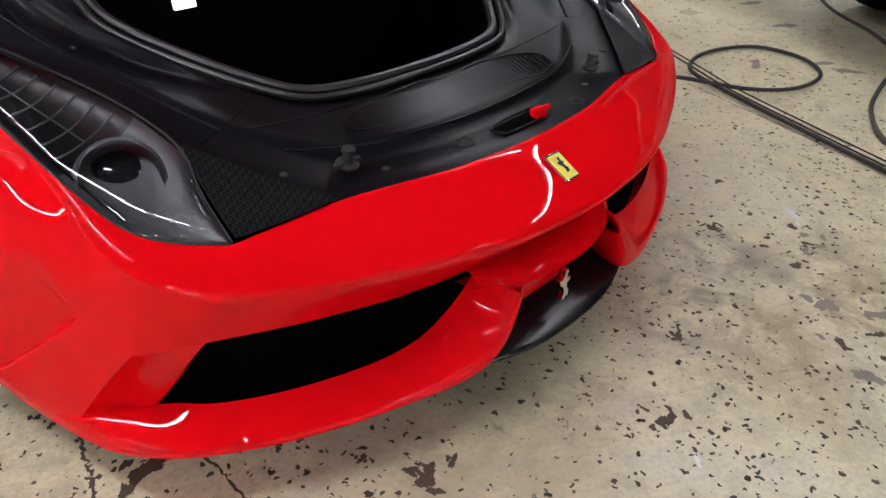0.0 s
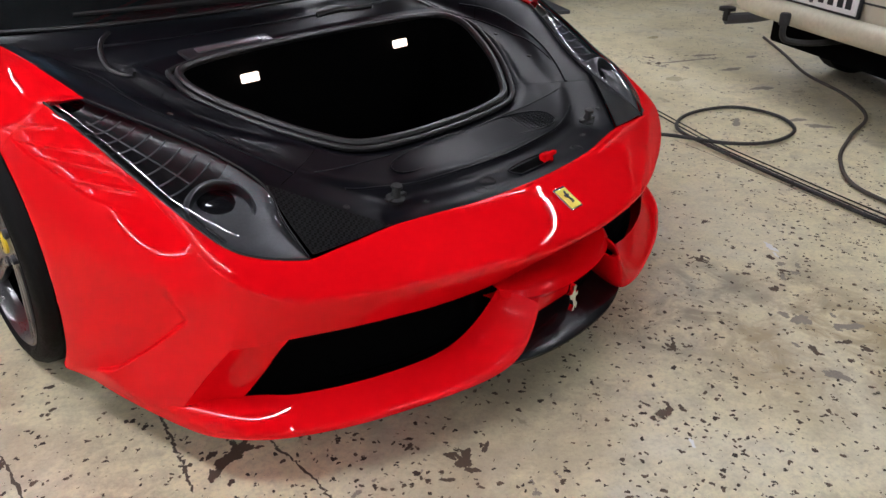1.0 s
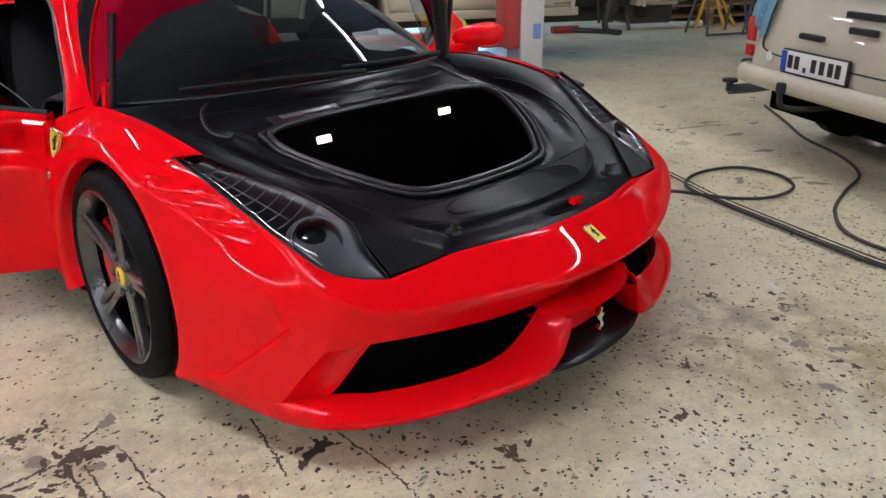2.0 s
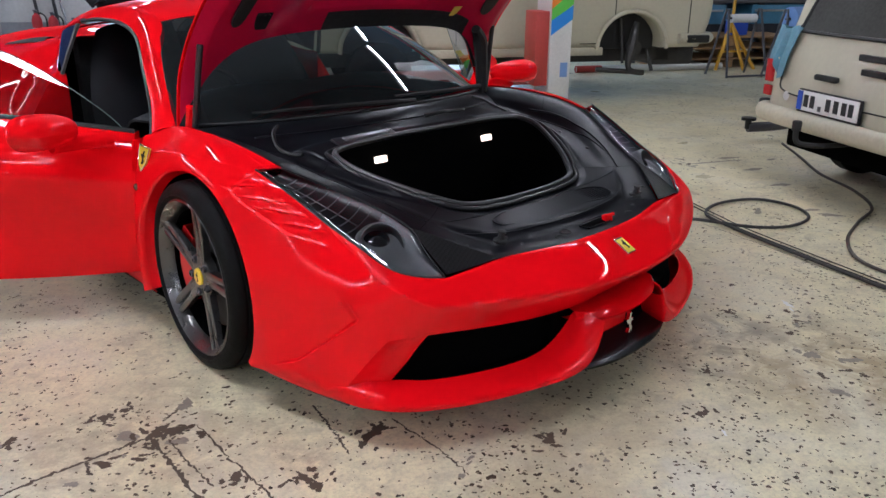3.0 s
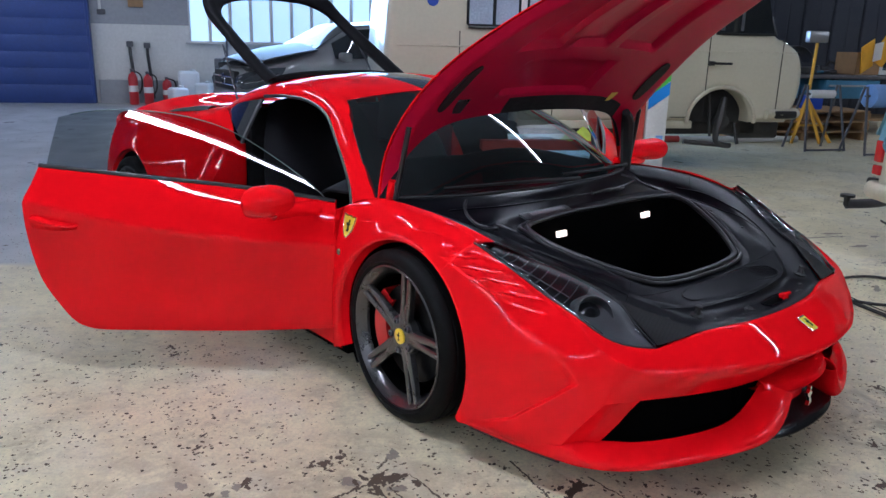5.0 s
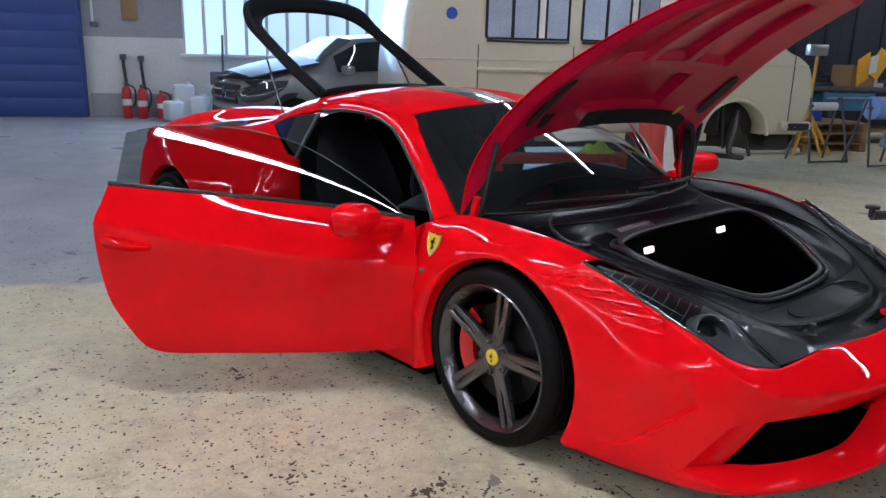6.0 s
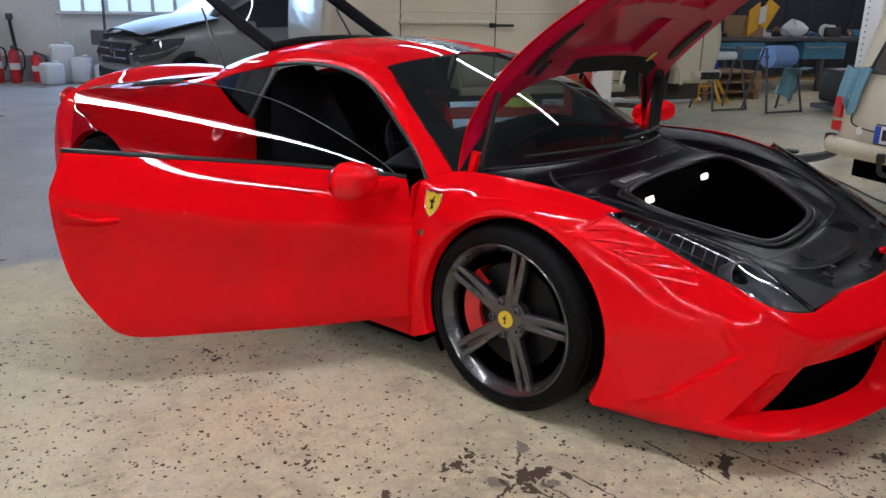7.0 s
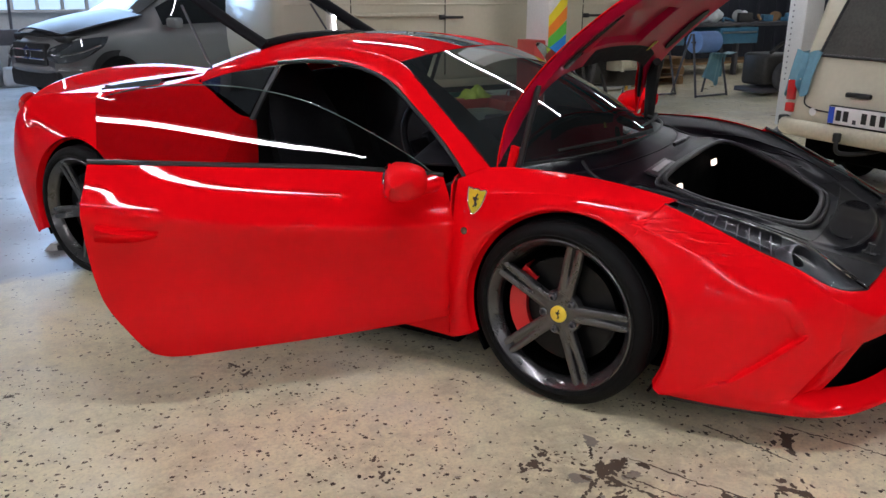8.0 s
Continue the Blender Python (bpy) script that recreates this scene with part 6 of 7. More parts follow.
part("wiper_pillar", tube([(-0.72, -0.90, 1.86), (-0.52, -0.9, 1.56), (-0.38, -0.9, 1.27)], 0.022, 12, 8), RUBBER, van)

# two-post lift column with a rainbow decal
col = thing("lift_column", ROOM @ pose(2.14, 3.9, 0), "white lift column with a red guard and rainbow decal", "lift")
part("post", bev_box((-0.02, -0.17, 0.0), (0.19, 0.2, 3.6), 0.012), WHITE, col)
part("guard", bev_box((-0.15, -0.15, 0.32), (-0.022, 0.15, 0.98), 0.01), LIFT_RED, col)
part("base_plate", bev_box((-0.2, -0.4, 0.0), (0.5, 0.4, 0.03), 0.005), STEEL, col)
part("cable_box", bev_box((0.19, -0.05, 1.0), (0.24, 0.05, 1.14), 0.008), STEEL, col)
for k, c in enumerate(((0.75, 0.62, 0.02), (0.80, 0.22, 0.02), (0.12, 0.50, 0.06), (0.03, 0.22, 0.65))):
    bm = extrude_outline([(-0.015, 1.62 - 0.10 * k - 0.13), (0.188, 1.98 - 0.13 * k - 0.26), (0.188, 2.10 - 0.13 * k - 0.26), (-0.015, 1.62 - 0.10 * k)][::-1], 0.003, pose(0, -0.174 - 0.0002 * k, -0.42))
    part("decal_band", bm, mat("decal_band", c, 0.4, var=0.06, scale=20), col, smooth=False)
part("sticker", bev_box((0.09, -0.174, 0.40), (0.16, -0.168, 0.53), 0.001, 1), PAPER_BLUE, col)
part("lift_arm", bev_box((-0.3, -0.5, 0.08), (-0.1, 0.5, 0.22), 0.02), STEEL, col)

col2 = thing("lift_column", ROOM @ pose(5.3, 3.45, 0), "white perforated lift column", "lift")
part("post", bev_box((-0.14, -0.11, 0.0), (0.14, 0.11, 3.6), 0.012), WHITE, col2)
for k in range(24):
    part("hole", bev_box((-0.145, 0.04, 0.5 + 0.06 * k), (-0.139, 0.055, 0.515 + 0.06 * k), 0.001, 1), STEEL, col2)

# cream estate car seen from behind: x runs to its front
est = thing("estate_car", ROOM @ pose(2.865, 0.80, 0.0), "cream vintage estate car with a towing hitch", "car")
eo = cr([(0.02, 0, 0.36), (0.0, 0, 0.55), (0.04, 0, 0.78), (0.11, 0, 0.98), (0.25, 0, 1.38), (0.38, 0, 1.45), (1.4, 0, 1.47), (2.0, 0, 1.42), (2.45, 0, 1.05), (3.3, 0, 0.95), (3.45, 0, 0.8), (3.45, 0, 0.36)], 44)
ea = [(2.85 + 0.30 * math.cos(t), 0.36 + 0.27 * math.sin(t)) for t in np.linspace(0, math.pi, 12)] + [(0.72 + 0.30 * math.cos(t), 0.36 + 0.27 * math.sin(t)) for t in np.linspace(0, math.pi, 12)]
part("body", side_shell([(p[0], p[2]) for p in eo] + ea, 0.80, 0.10, 4), CREAM, est)
def tail_pt(y, z, out=0.012):
    """A place on the sloping tailgate."""
    xs = np.interp(z, [0.36, 0.55, 0.78, 0.98, 1.38], [0.02, 0.0, 0.04, 0.11, 0.25])
    return (xs - out, y, z)


g = np.array([[tail_pt(y * (1 - 0.10 * (z - 1.0) / 0.36), z, 0.006) for z in np.linspace(0.97, 1.36, 8)] for y in np.linspace(-0.63, 0.63, 12)])
w = part("rear_window", one(g), HAZYGLASS, est, "hazy rear window", thick=0.008)
part("window_seal", tube([tail_pt(0.645, 0.965), tail_pt(0, 0.96), tail_pt(-0.645, 0.965)], 0.012, 20, 6), RUBBER, w)
part("window_seal", tube([tail_pt(0.645, 0.965), tail_pt(0.615, 1.15), tail_pt(0.575, 1.36)], 0.012, 20, 6), RUBBER, w)
part("tailgate_seam", tube([tail_pt(0.66, 1.0), tail_pt(0.655, 0.7), tail_pt(0.62, 0.60), tail_pt(0.3, 0.575), tail_pt(-0.66, 0.575)], 0.005, 60, 6), BLACK, est)
part("bumper", moved(tube([(0.25, 0.835, 0.0), (0.04, 0.825, 0.0), (-0.015, 0.74, 0.0), (-0.035, 0.3, 0.0), (-0.035, -0.3, 0.0), (-0.015, -0.74, 0.0)], 0.045, 40, 12), pose(0, 0, 0.435) @ Matrix.Diagonal((1, 1, 1.35, 1))), CREAM_DIRTY, est, "cream bumper")
part("bumper_end", bev_box((0.02, 0.82, 0.42), (0.09, 0.885, 0.505), 0.015), RUBBER, est)
for s in (-1, 1):
    tl = part("tail_lamp", bev_box((0.01, s * 0.765 - 0.042, 0.53), (0.08, s * 0.765 + 0.042, 0.80), 0.01), CREAM_DIRTY, est)
    part("lamp_red", bev_box((-0.012, s * 0.772 - 0.036, 0.63), (0.02, s * 0.772 + 0.036, 0.78), 0.008), TAIL, tl)
    part("lamp_lower", bev_box((-0.012, s * 0.772 - 0.036, 0.54), (0.02, s * 0.772 + 0.036, 0.61), 0.008), TAIL, tl)
    for xw in (0.72, 2.85):
        part("wheel", moved(lathe([(-0.07, 0.16), (-0.08, 0.24), (-0.05, 0.275), (0.05, 0.275), (0.08, 0.24), (0.07, 0.16), (0.04, 0.0)], 32, "y"), pose(xw, s * 0.63, 0.275)), TYRE, est)
# plain slab, near-black to paint the shade beneath the body
part("underbody", bev_box((0.16, -0.72, 0.20), (3.4, 0.72, 0.40), 0.02), PITCH, est)
part("handle", bev_box((0.0, 0.12, 0.70), (0.04, 0.31, 0.735), 0.012, 2, pose(-0.03, 0, 0)), BLACK, est, "black tailgate handle")
npl = part("plate_holder", bev_box((-0.035, -0.13, 0.493), (-0.012, 0.412, 0.636), 0.006), BLACK, est)
part("number_plate", bev_box((-0.042, -0.122, 0.508), (-0.034, 0.404, 0.628), 0.002), PLATEWHITE, npl, "white number plate")
part("plate_band", bev_box((-0.046, 0.358, 0.510), (-0.0415, 0.403, 0.626), 0.001, 1), SIGN_BLUE, npl)
for y0 in (0.325, 0.268, 0.128, 0.06, -0.008, -0.065):
    part("bar", bev_box((-0.045, y0 - 0.022, 0.532), (-0.0415, y0 + 0.018, 0.606), 0.001, 1), BLACK, npl)
part("seal", bev_box((-0.045, 0.182, 0.522), (-0.0415, 0.21, 0.552), 0.001, 1), GREY, npl)
for z0, y0, y1 in ((0.845, -0.24, 0.02), (0.77, -0.24, -0.05)):
    part("nameplate", bev_box((-0.0, y0, z0), (0.03, y1, z0 + 0.035), 0.004, 1, pose(np.interp(z0, [0.78, 0.98], [0.02, 0.11]) - 0.03, 0, 0)), BLACK, est)
part("sticker", moved(lathe([(0, 0), (0.002, 0.03)], 20, "x"), pose(-0.012, 0.56, 0.565)), WHITE, est)
part("tow_bar", merged(tube([(0.25, 0.10, 0.34), (-0.02, 0.13, 0.325), (-0.11, 0.21, 0.322), (-0.145, 0.228, 0.345), (-0.15, 0.232, 0.42)], 0.017, 24, 8), moved(lathe([(0, 0), (0, 0.027), (0.05, 0.029), (0.06, 0.024), (0.06, 0)], 16, "z"), pose(-0.15, 0.232, 0.405))), BLACK, est, "black tow bar with a capped ball")

# lift arm pad beside the estate car
arm = thing("lift_arm", ROOM @ pose(3.42, 2.47, 0), "dark steel lift arm with a round pad", "lift arm")
part("arm", merged(tube([(1.0, 0.35, 0.16), (0.35, 0.0, 0.14), (-0.05, -0.02, 0.13)], 0.04, 14, 8)), STEEL, arm)
part("pad", moved(lathe([(0.12, 0), (0.12, 0.025), (0.19, 0.025), (0.19, 0.058), (0.212, 0.058), (0.212, 0)], 24, "z"), pose(-0.05, -0.02, 0)), RUBBER, arm)

# cloth over the estate's lamp
def drape(name, m, w, fall, seed, material, label):
    rng = np.random.RandomState(seed)
    g = []
    ph = rng.rand(6) * 6
    for i in range(22):
        u = i / 21
        row = []
        for j in range(26):
            v = j / 25
            top = min(v, 0.3) / 0.3
            down = max(0, v - 0.3) / 0.7
            f = 0.04 * down * (math.sin(9 * u + ph[0]) + 0.6 * math.sin(17 * u + ph[1] + 2 * v)) + 0.006 * math.sin(30 * u + ph[2])
            row.append(((u - 0.5) * w * (1 + 0.15 * down) + 0.03 * math.sin(4 * v + ph[3]), -0.16 + 0.17 * top + 0.02 * down + f, 0.01 * math.sin(7 * u + ph[4]) - fall * down * (1 - 0.25 * abs(math.sin(3 * u + ph[5])))))
        g.append(row)
    return tagged(part(name, moved(one(np.array(g)), m), material, None, "", thick=0.006), label, name.split("_")[-1])


g = []
for a in np.linspace(0, 1, 26):
    row = []
    for b in np.linspace(0, 1, 24):
        z = 0.985 - (0.26 + 0.05 * math.sin(9 * a + 1) + 0.05 * a) * b ** 1.1
        y = 0.62 + 0.34 * a + 0.03 * b * math.sin(11 * a) + 0.05 * b * a
        out = 0.022 + 0.02 * b * math.sin(16 * a + 2 * b) + 0.008 * math.sin(31 * a + 5 * b) + 0.01 * b
        wrap = max(0.0, y - 0.80)
        row.append((np.interp(z, [0.55, 0.78, 0.98], [0.0, 0.04, 0.11]) - out + 2.2 * wrap * wrap * 4, min(y, 0.89) + 0.25 * max(0, y - 0.89), z + 0.012 * math.sin(12 * a + 3 * b)))
    g.append(row)
tagged(part("draped_cloth", moved(one(np.array(g)), ROOM @ pose(2.865, 0.80, 0.0)), CLOTH, None, thick=0.006), "crumpled teal cloth hanging over the tail lamp", "cloth")


# grey hatchback in the far corner: x runs to its front
mb = thing("hatchback_car", ROOM @ pose(-0.2, 10.0, 0, 0, 0, 203), "silver-grey hatchback with its hood ajar", "car")


def car_section(x):
    """Half width, sill, belt and roof heights along the hatchback."""
    k = [-2.2, -2.0, -1.4, -0.6, 0.3, 1.0, 1.5, 1.9, 2.12]
    return [np.interp(x, k, v) for v in ([0.70, 0.80, 0.88, 0.89, 0.89, 0.89, 0.87, 0.80, 0.62], [0.35, 0.28, 0.22, 0.2, 0.2, 0.22, 0.22, 0.22, 0.26],
                                         [0.95, 1.0, 1.02, 1.0, 0.98, 0.97, 0.93, 0.84, 0.72], [1.2, 1.42, 1.54, 1.56, 1.50, 1.16, 1.02, 0.92, 0.78])]


rows = []
for x in np.linspace(-2.2, 2.12, 44):
    w, s, b, r = car_section(x)
    rows.append(cr([(x, -w * 0.92, s), (x, -w, s + 0.2), (x, -w, b - 0.12), (x, -w * 0.95, b), (x, -w * 0.78, r - 0.08), (x, -w * 0.55, r - 0.01), (x, 0, r), (x, w * 0.55, r - 0.01), (x, w * 0.78, r - 0.08), (x, w * 0.95, b), (x, w, b - 0.12), (x, w, s + 0.2), (x, w * 0.92, s)], 44))
part("body", one(np.array(rows)), SILVER, mb, thick=0.006)
cap = rows[-1]
bm = bmesh.new()
bm.faces.new([bm.verts.new(p) for p in cap])
part("nose", bm, SILVER, mb, thick=0.006)
for s in (-1, 1):
    g = np.array([[(x, s * (car_section(x)[0] * (0.965 - 0.17 * v) + 0.012), car_section(x)[2] + 0.02 + (car_section(x)[3] - 0.10 - car_section(x)[2]) * v) for v in np.linspace(0, 1, 6)] for x in np.linspace(-1.5, 0.72, 16)])
    part("side_window", one(g), DARKGLASS, mb, thick=0.004)
    part("headlight", one(loft([[(1.48, s * 0.84, 0.87), (1.78, s * 0.80, 0.85), (1.98, s * 0.62, 0.79), (2.08, s * 0.48, 0.73)], [(1.56, s * 0.905, 0.79), (1.82, s * 0.885, 0.72), (2.06, s * 0.70, 0.66), (2.13, s * 0.50, 0.66)], [(1.62, s * 0.89, 0.74), (1.86, s * 0.84, 0.61), (2.05, s * 0.68, 0.56), (2.12, s * 0.50, 0.60)]], 14, 12) + np.array([0.03, s * 0.03, 0.0])), SMOKELENS, mb, "dark clear headlight", thick=0.01)
    part("lamp_line", tube([(1.66, s * 0.935, 0.78), (1.88, s * 0.895, 0.70), (2.09, s * 0.73, 0.65)], 0.018, 12, 6), CHROME, mb)
    for xw in (1.42, -1.28):
        ring = [(xw + 0.36 * math.cos(t), s * 0.90, 0.31 + 0.36 * math.sin(t)) for t in np.linspace(0, 2 * math.pi, 21)[:-1]]
        part("wheel", moved(lathe([(-0.10, 0.2), (-0.11, 0.28), (-0.08, 0.315), (0.08, 0.315), (0.105, 0.28), (0.09, 0.2), (0.06, 0.0)], 36, "y"), pose(xw, s * 0.82, 0.315)), TYRE, mb)
        part("arch", moved(lathe([(0.0, 0.0), (0.0, 0.37), (-0.02, 0.385)], 32, "y"), pose(xw, s * 0.885, 0.33, 0, 0, 0 if s > 0 else 180)), BLACK, mb)
    part("door_mirror", moved(bev_box((-0.08, -0.1, -0.06), (0.08, 0.1, 0.07), 0.04, 3), pose(0.62, s * 1.0, 1.02)), SILVER, mb)
part("grille", bev_box((2.06, -0.46, 0.52), (2.15, 0.46, 0.80), 0.03), BLACK, mb, "black grille")
for z in (0.60, 0.71):
    part("grille_bar", bev_box((2.14, -0.42, z - 0.012), (2.165, 0.42, z + 0.012), 0.005), CHROME, mb)
part("emblem", moved(lathe([(0, 0.075), (0.012, 0.085), (0.02, 0.08), (0.02, 0.07)], 28, "x"), pose(2.15, 0, 0.67)), CHROME, mb)
part("lower_bumper", merged(bev_box((2.02, -0.66, 0.22), (2.14, 0.66, 0.46), 0.05, 3)), BLACK, mb)
part("bumper_skin", tube([(1.78, -0.84, 0.48), (2.06, -0.62, 0.47), (2.15, 0, 0.47), (2.06, 0.62, 0.47), (1.78, 0.84, 0.48)], 0.05, 30, 8), SILVER, mb)
part("bonnet", one(loft([[(0.95, -0.76, 1.12), (0.93, 0, 1.20), (0.95, 0.76, 1.12)], [(1.5, -0.78, 1.03), (1.5, 0, 1.11), (1.5, 0.78, 1.03)], [(1.98, -0.62, 0.90), (2.08, 0, 0.97), (1.98, 0.62, 0.90)]], 14, 12)), SILVER_DULL, mb, "silver bonnet, ajar, its colour darkened against window glare", thick=0.02)
part("windscreen", one(loft([[(1.0, -0.70, 1.12), (1.08, 0, 1.14), (1.0, 0.70, 1.12)], [(0.35, -0.60, 1.46), (0.42, 0, 1.50), (0.35, 0.60, 1.46)]], 12, 8)), DARKGLASS, mb, thick=0.006)
part("cabin_gap", bev_box((1.0, -0.74, 0.80), (2.0, 0.74, 0.89), 0.03), BLACK, mb)

# fire extinguishers against the far wall
def extinguisher(m, h, label):
    th = thing("fire_extinguisher", m, label, "extinguisher", "extinguishers")
    part("cylinder", lathe([(0.0, 0.0), (0.0, 0.07), (0.02, 0.082), (h * 0.72, 0.082), (h * 0.82, 0.06), (h * 0.86, 0.03), (h * 0.9, 0.03), (h * 0.9, 0)], 28, "z"), EXT_RED, th)
    part("label", lathe([(h * 0.35, 0.0835), (h * 0.52, 0.0835)], 28, "z"), WHITE, th)
    part("valve", merged(bev_box((-0.03, -0.03, h * 0.88), (0.03, 0.03, h * 0.95), 0.01), bev_box((-0.02, -0.12, h * 0.95), (0.02, 0.03, h * 0.97), 0.006)), STEEL, th)
    part("hose", tube([(0.03, 0, h * 0.9), (0.14, 0, h * 0.8), (0.15, 0, h * 0.5), (0.1, -0.02, h * 0.3)], 0.014, 20, 8), RUBBER, th)
    return th


extinguisher(ROOM @ pose(-4.05, 12.1, 0), 0.66, "red fire extinguisher with a long hose")
extinguisher(ROOM @ pose(-3.78, 12.05, 0), 0.62, "red fire extinguisher with a white label")
extinguisher(ROOM @ pose(-3.46, 12.1, 0), 0.52, "short red fire extinguisher")
for x, z in ((-4.1, 1.02), (-3.8, 1.0)):
    h = thing("wall_pipe", ROOM @ pose(x, 12.33, 0), "dark hose hanging from a wall bracket", "hose")
    part("pipe", tube([(0, 0, z), (0.01, -0.03, z - 0.15), (0.04, -0.06, z - 0.45), (0.08, -0.12, 0.1)], 0.028, 20, 8), RUBBER, h)
    part("bracket", bev_box((-0.05, -0.05, z), (0.05, 0.06, z + 0.1), 0.01), STEEL, h)
tagged(part("wall_box", moved(bev_box((-0.13, -0.04, -0.28), (0.13, 0.0, 0.28), 0.01), ROOM @ pose(-3.95, 12.39, 2.0)), CARD, None), "brown flat panel on the grey wall", "panel")
sw = thing("wall_switch", ROOM @ pose(-4.55, 12.39, 1.62), "grey wall switch below a white conduit", "switch")
part("box", bev_box((-0.07, -0.05, -0.04), (0.07, 0.0, 0.05), 0.01), STEEL, sw)
part("conduit", bev_box((-0.045, -0.03, 0.05), (0.0, 0.0, 1.6), 0.006), WHITE, sw)

# milky canisters
def canister(x, y, w, h, rz, m0):
    ob = part("canister", merged(bev_box((-w / 2, -w / 2, 0), (w / 2, w / 2, h), 0.05, 3), moved(lathe([(h, 0.05), (h + 0.03, 0.05), (h + 0.035, 0.04), (h + 0.035, 0)], 16, "z"), pose(w * 0.2, 0, 0))), PLASTIC_MILK)
    ob.matrix_world = ROOM @ pose(x, y, 0, 0, 0, rz)
    return tagged(ob, "milky white plastic canister", "canister", "canisters")


for x, y, w, h, rz in ((-3.05, 11.95, 0.36, 0.62, 10), (-2.75, 11.8, 0.30, 0.42, -20), (-2.4, 11.7, 0.34, 0.30, 5), (-3.2, 11.6, 0.3, 0.35, 30)):
    canister(x, y, w, h, rz, 0)
st = thing("steel_stand", ROOM @ pose(-2.35, 11.9, 0), "grey steel tripod stand", "stand")
for dx, dy in ((-0.2, -0.1), (0.2, -0.1), (0.0, 0.2)):
    part("leg", tube([(0, 0, 0.75), (dx, dy, 0.0)], 0.018, 4, 8), STEEL, st)
part("pole", tube([(0, 0, 0.7), (0.02, 0, 1.5)], 0.022, 4, 8), STEEL, st)
part("head", bev_box((-0.22, -0.1, 0.62), (0.12, 0.12, 0.86), 0.02), STEEL, st)

# ---- workbench corner ----
bench = thing("workbench", ROOM @ pose(8.2, 8.3, 0), "long steel workbench with a cluttered top", "workbench")
part("top", bev_box((-3.2, -0.4, 0.86), (3.2, 0.45, 0.92), 0.01), STEEL, bench)
for x in (-3.1, -1.0, 1.1, 3.1):
    part("leg", bev_box((x - 0.04, -0.36, 0), (x + 0.04, -0.28, 0.86), 0.006), STEEL, bench)
part("lower_shelf", bev_box((-3.1, -0.3, 0.2), (3.1, 0.4, 0.24), 0.008), WOOD, bench)
for x in (-2.6, -1.2, 0.6):
    dr = part("drawer", bev_box((x, -0.40, 0.56), (x + 0.95, 0.3, 0.84), 0.01), TOOLBLUE, bench, "blue tool drawer")
    part("drawer_rail", bev_box((x + 0.05, -0.42, 0.74), (x + 0.9, -0.40, 0.77), 0.004), ALU, dr)
rng = random.Random(7)
for k in range(26):
    x = 5.1 + 6.0 * k / 26 + rng.uniform(-0.1, 0.1)
    sx, sy, sz = rng.uniform(0.06, 0.2), rng.uniform(0.06, 0.15), rng.uniform(0.05, 0.24)
    if k % 4 == 0:
        shape = moved(lathe([(-sx, 0), (-sx, sz * 0.5), (-sx * 0.6, sz * 0.5), (-sx * 0.5, sz * 0.32), (sx * 0.7, sz * 0.32), (sx, sz * 0.44), (sx, 0)], 20, "x"), pose(0, 0, sz * 0.5))
    elif k % 4 == 1:
        shape = merged(bev_box((-sx, -sy, 0), (sx, sy, sz * 0.5), 0.01, 2), bev_box((-sx * 0.4, -sy * 0.6, sz * 0.5), (sx * 0.5, sy * 0.5, sz), 0.01, 2), moved(lathe([(0, 0), (0, sy * 0.5), (sz * 0.5, sy * 0.4), (sz * 0.6, 0)], 16, "z"), pose(-sx * 0.6, 0, sz * 0.5)))
    elif k % 4 == 2:
        shape = tube([(-sx, -sy, 0.02), (-sx * 0.5, 0, sz), (sx * 0.4, sy * 0.4, sz * 0.7), (sx, -sy * 0.3, 0.02)], 0.02, 20, 8)
    else:
        shape = bev_box((-sx, -sy, 0), (sx, sy, sz), 0.012, 2)
    ob = part("workshop_part", shape, rng.choice([ENGINE, STEEL, CARD, GREY, WHITE, TOOLBLUE, ENGINE]))
    ob.matrix_world = ROOM @ pose(x, 8.3 + rng.uniform(-0.2, 0.2), 0.922, 0, 0, rng.uniform(-40, 40))
    tagged(ob, "dusty machine part lying on the workbench", "part", "bench clutter")
grl = thing("car_grille", ROOM @ pose(6.2, 8.45, 0.93, -12, 0, 0), "old chrome car grille leaning on the bench", "grille")
part("frame", tube([(-0.45, 0, 0.05), (0.45, 0, 0.05), (0.47, 0, 0.4), (0.3, 0, 0.5), (-0.3, 0, 0.5), (-0.47, 0, 0.4)], 0.02, 60, 8, True), CHROME, grl)
for k in range(7):
    part("grille_slat", bev_box((-0.42, -0.01, 0.09 + 0.055 * k), (0.42, 0.01, 0.105 + 0.055 * k), 0.003, 1), CHROME, grl)
bx = thing("cardboard_box", ROOM @ pose(7.72, 8.2, 0.922, 0, 0, 12), "brown cardboard box with open amber flaps", "box")
part("box", merged(bev_box((-0.26, -0.2, 0), (-0.25, 0.2, 0.34), 0.002, 1), bev_box((0.25, -0.2, 0), (0.26, 0.2, 0.34), 0.002, 1), bev_box((-0.26, -0.2, 0), (0.26, -0.19, 0.34), 0.002, 1), bev_box((-0.26, 0.19, 0), (0.26, 0.2, 0.34), 0.002, 1), bev_box((-0.26, -0.2, 0), (0.26, 0.2, 0.01), 0.002, 1)), CARD, bx)
part("amber_sheet", bev_box((-0.14, -0.01, -0.28), (0.14, 0.01, 0.26), 0.004, 1, pose(-0.12, -0.26, 0.27, 18, -28, 0)), AMBER, bx, "amber card sheet")
part("amber_sheet", bev_box((-0.16, -0.01, -0.2), (0.16, 0.01, 0.22), 0.004, 1, pose(0.22, -0.26, 0.36, 14, 24, 0)), AMBER, bx, "amber card sheet")
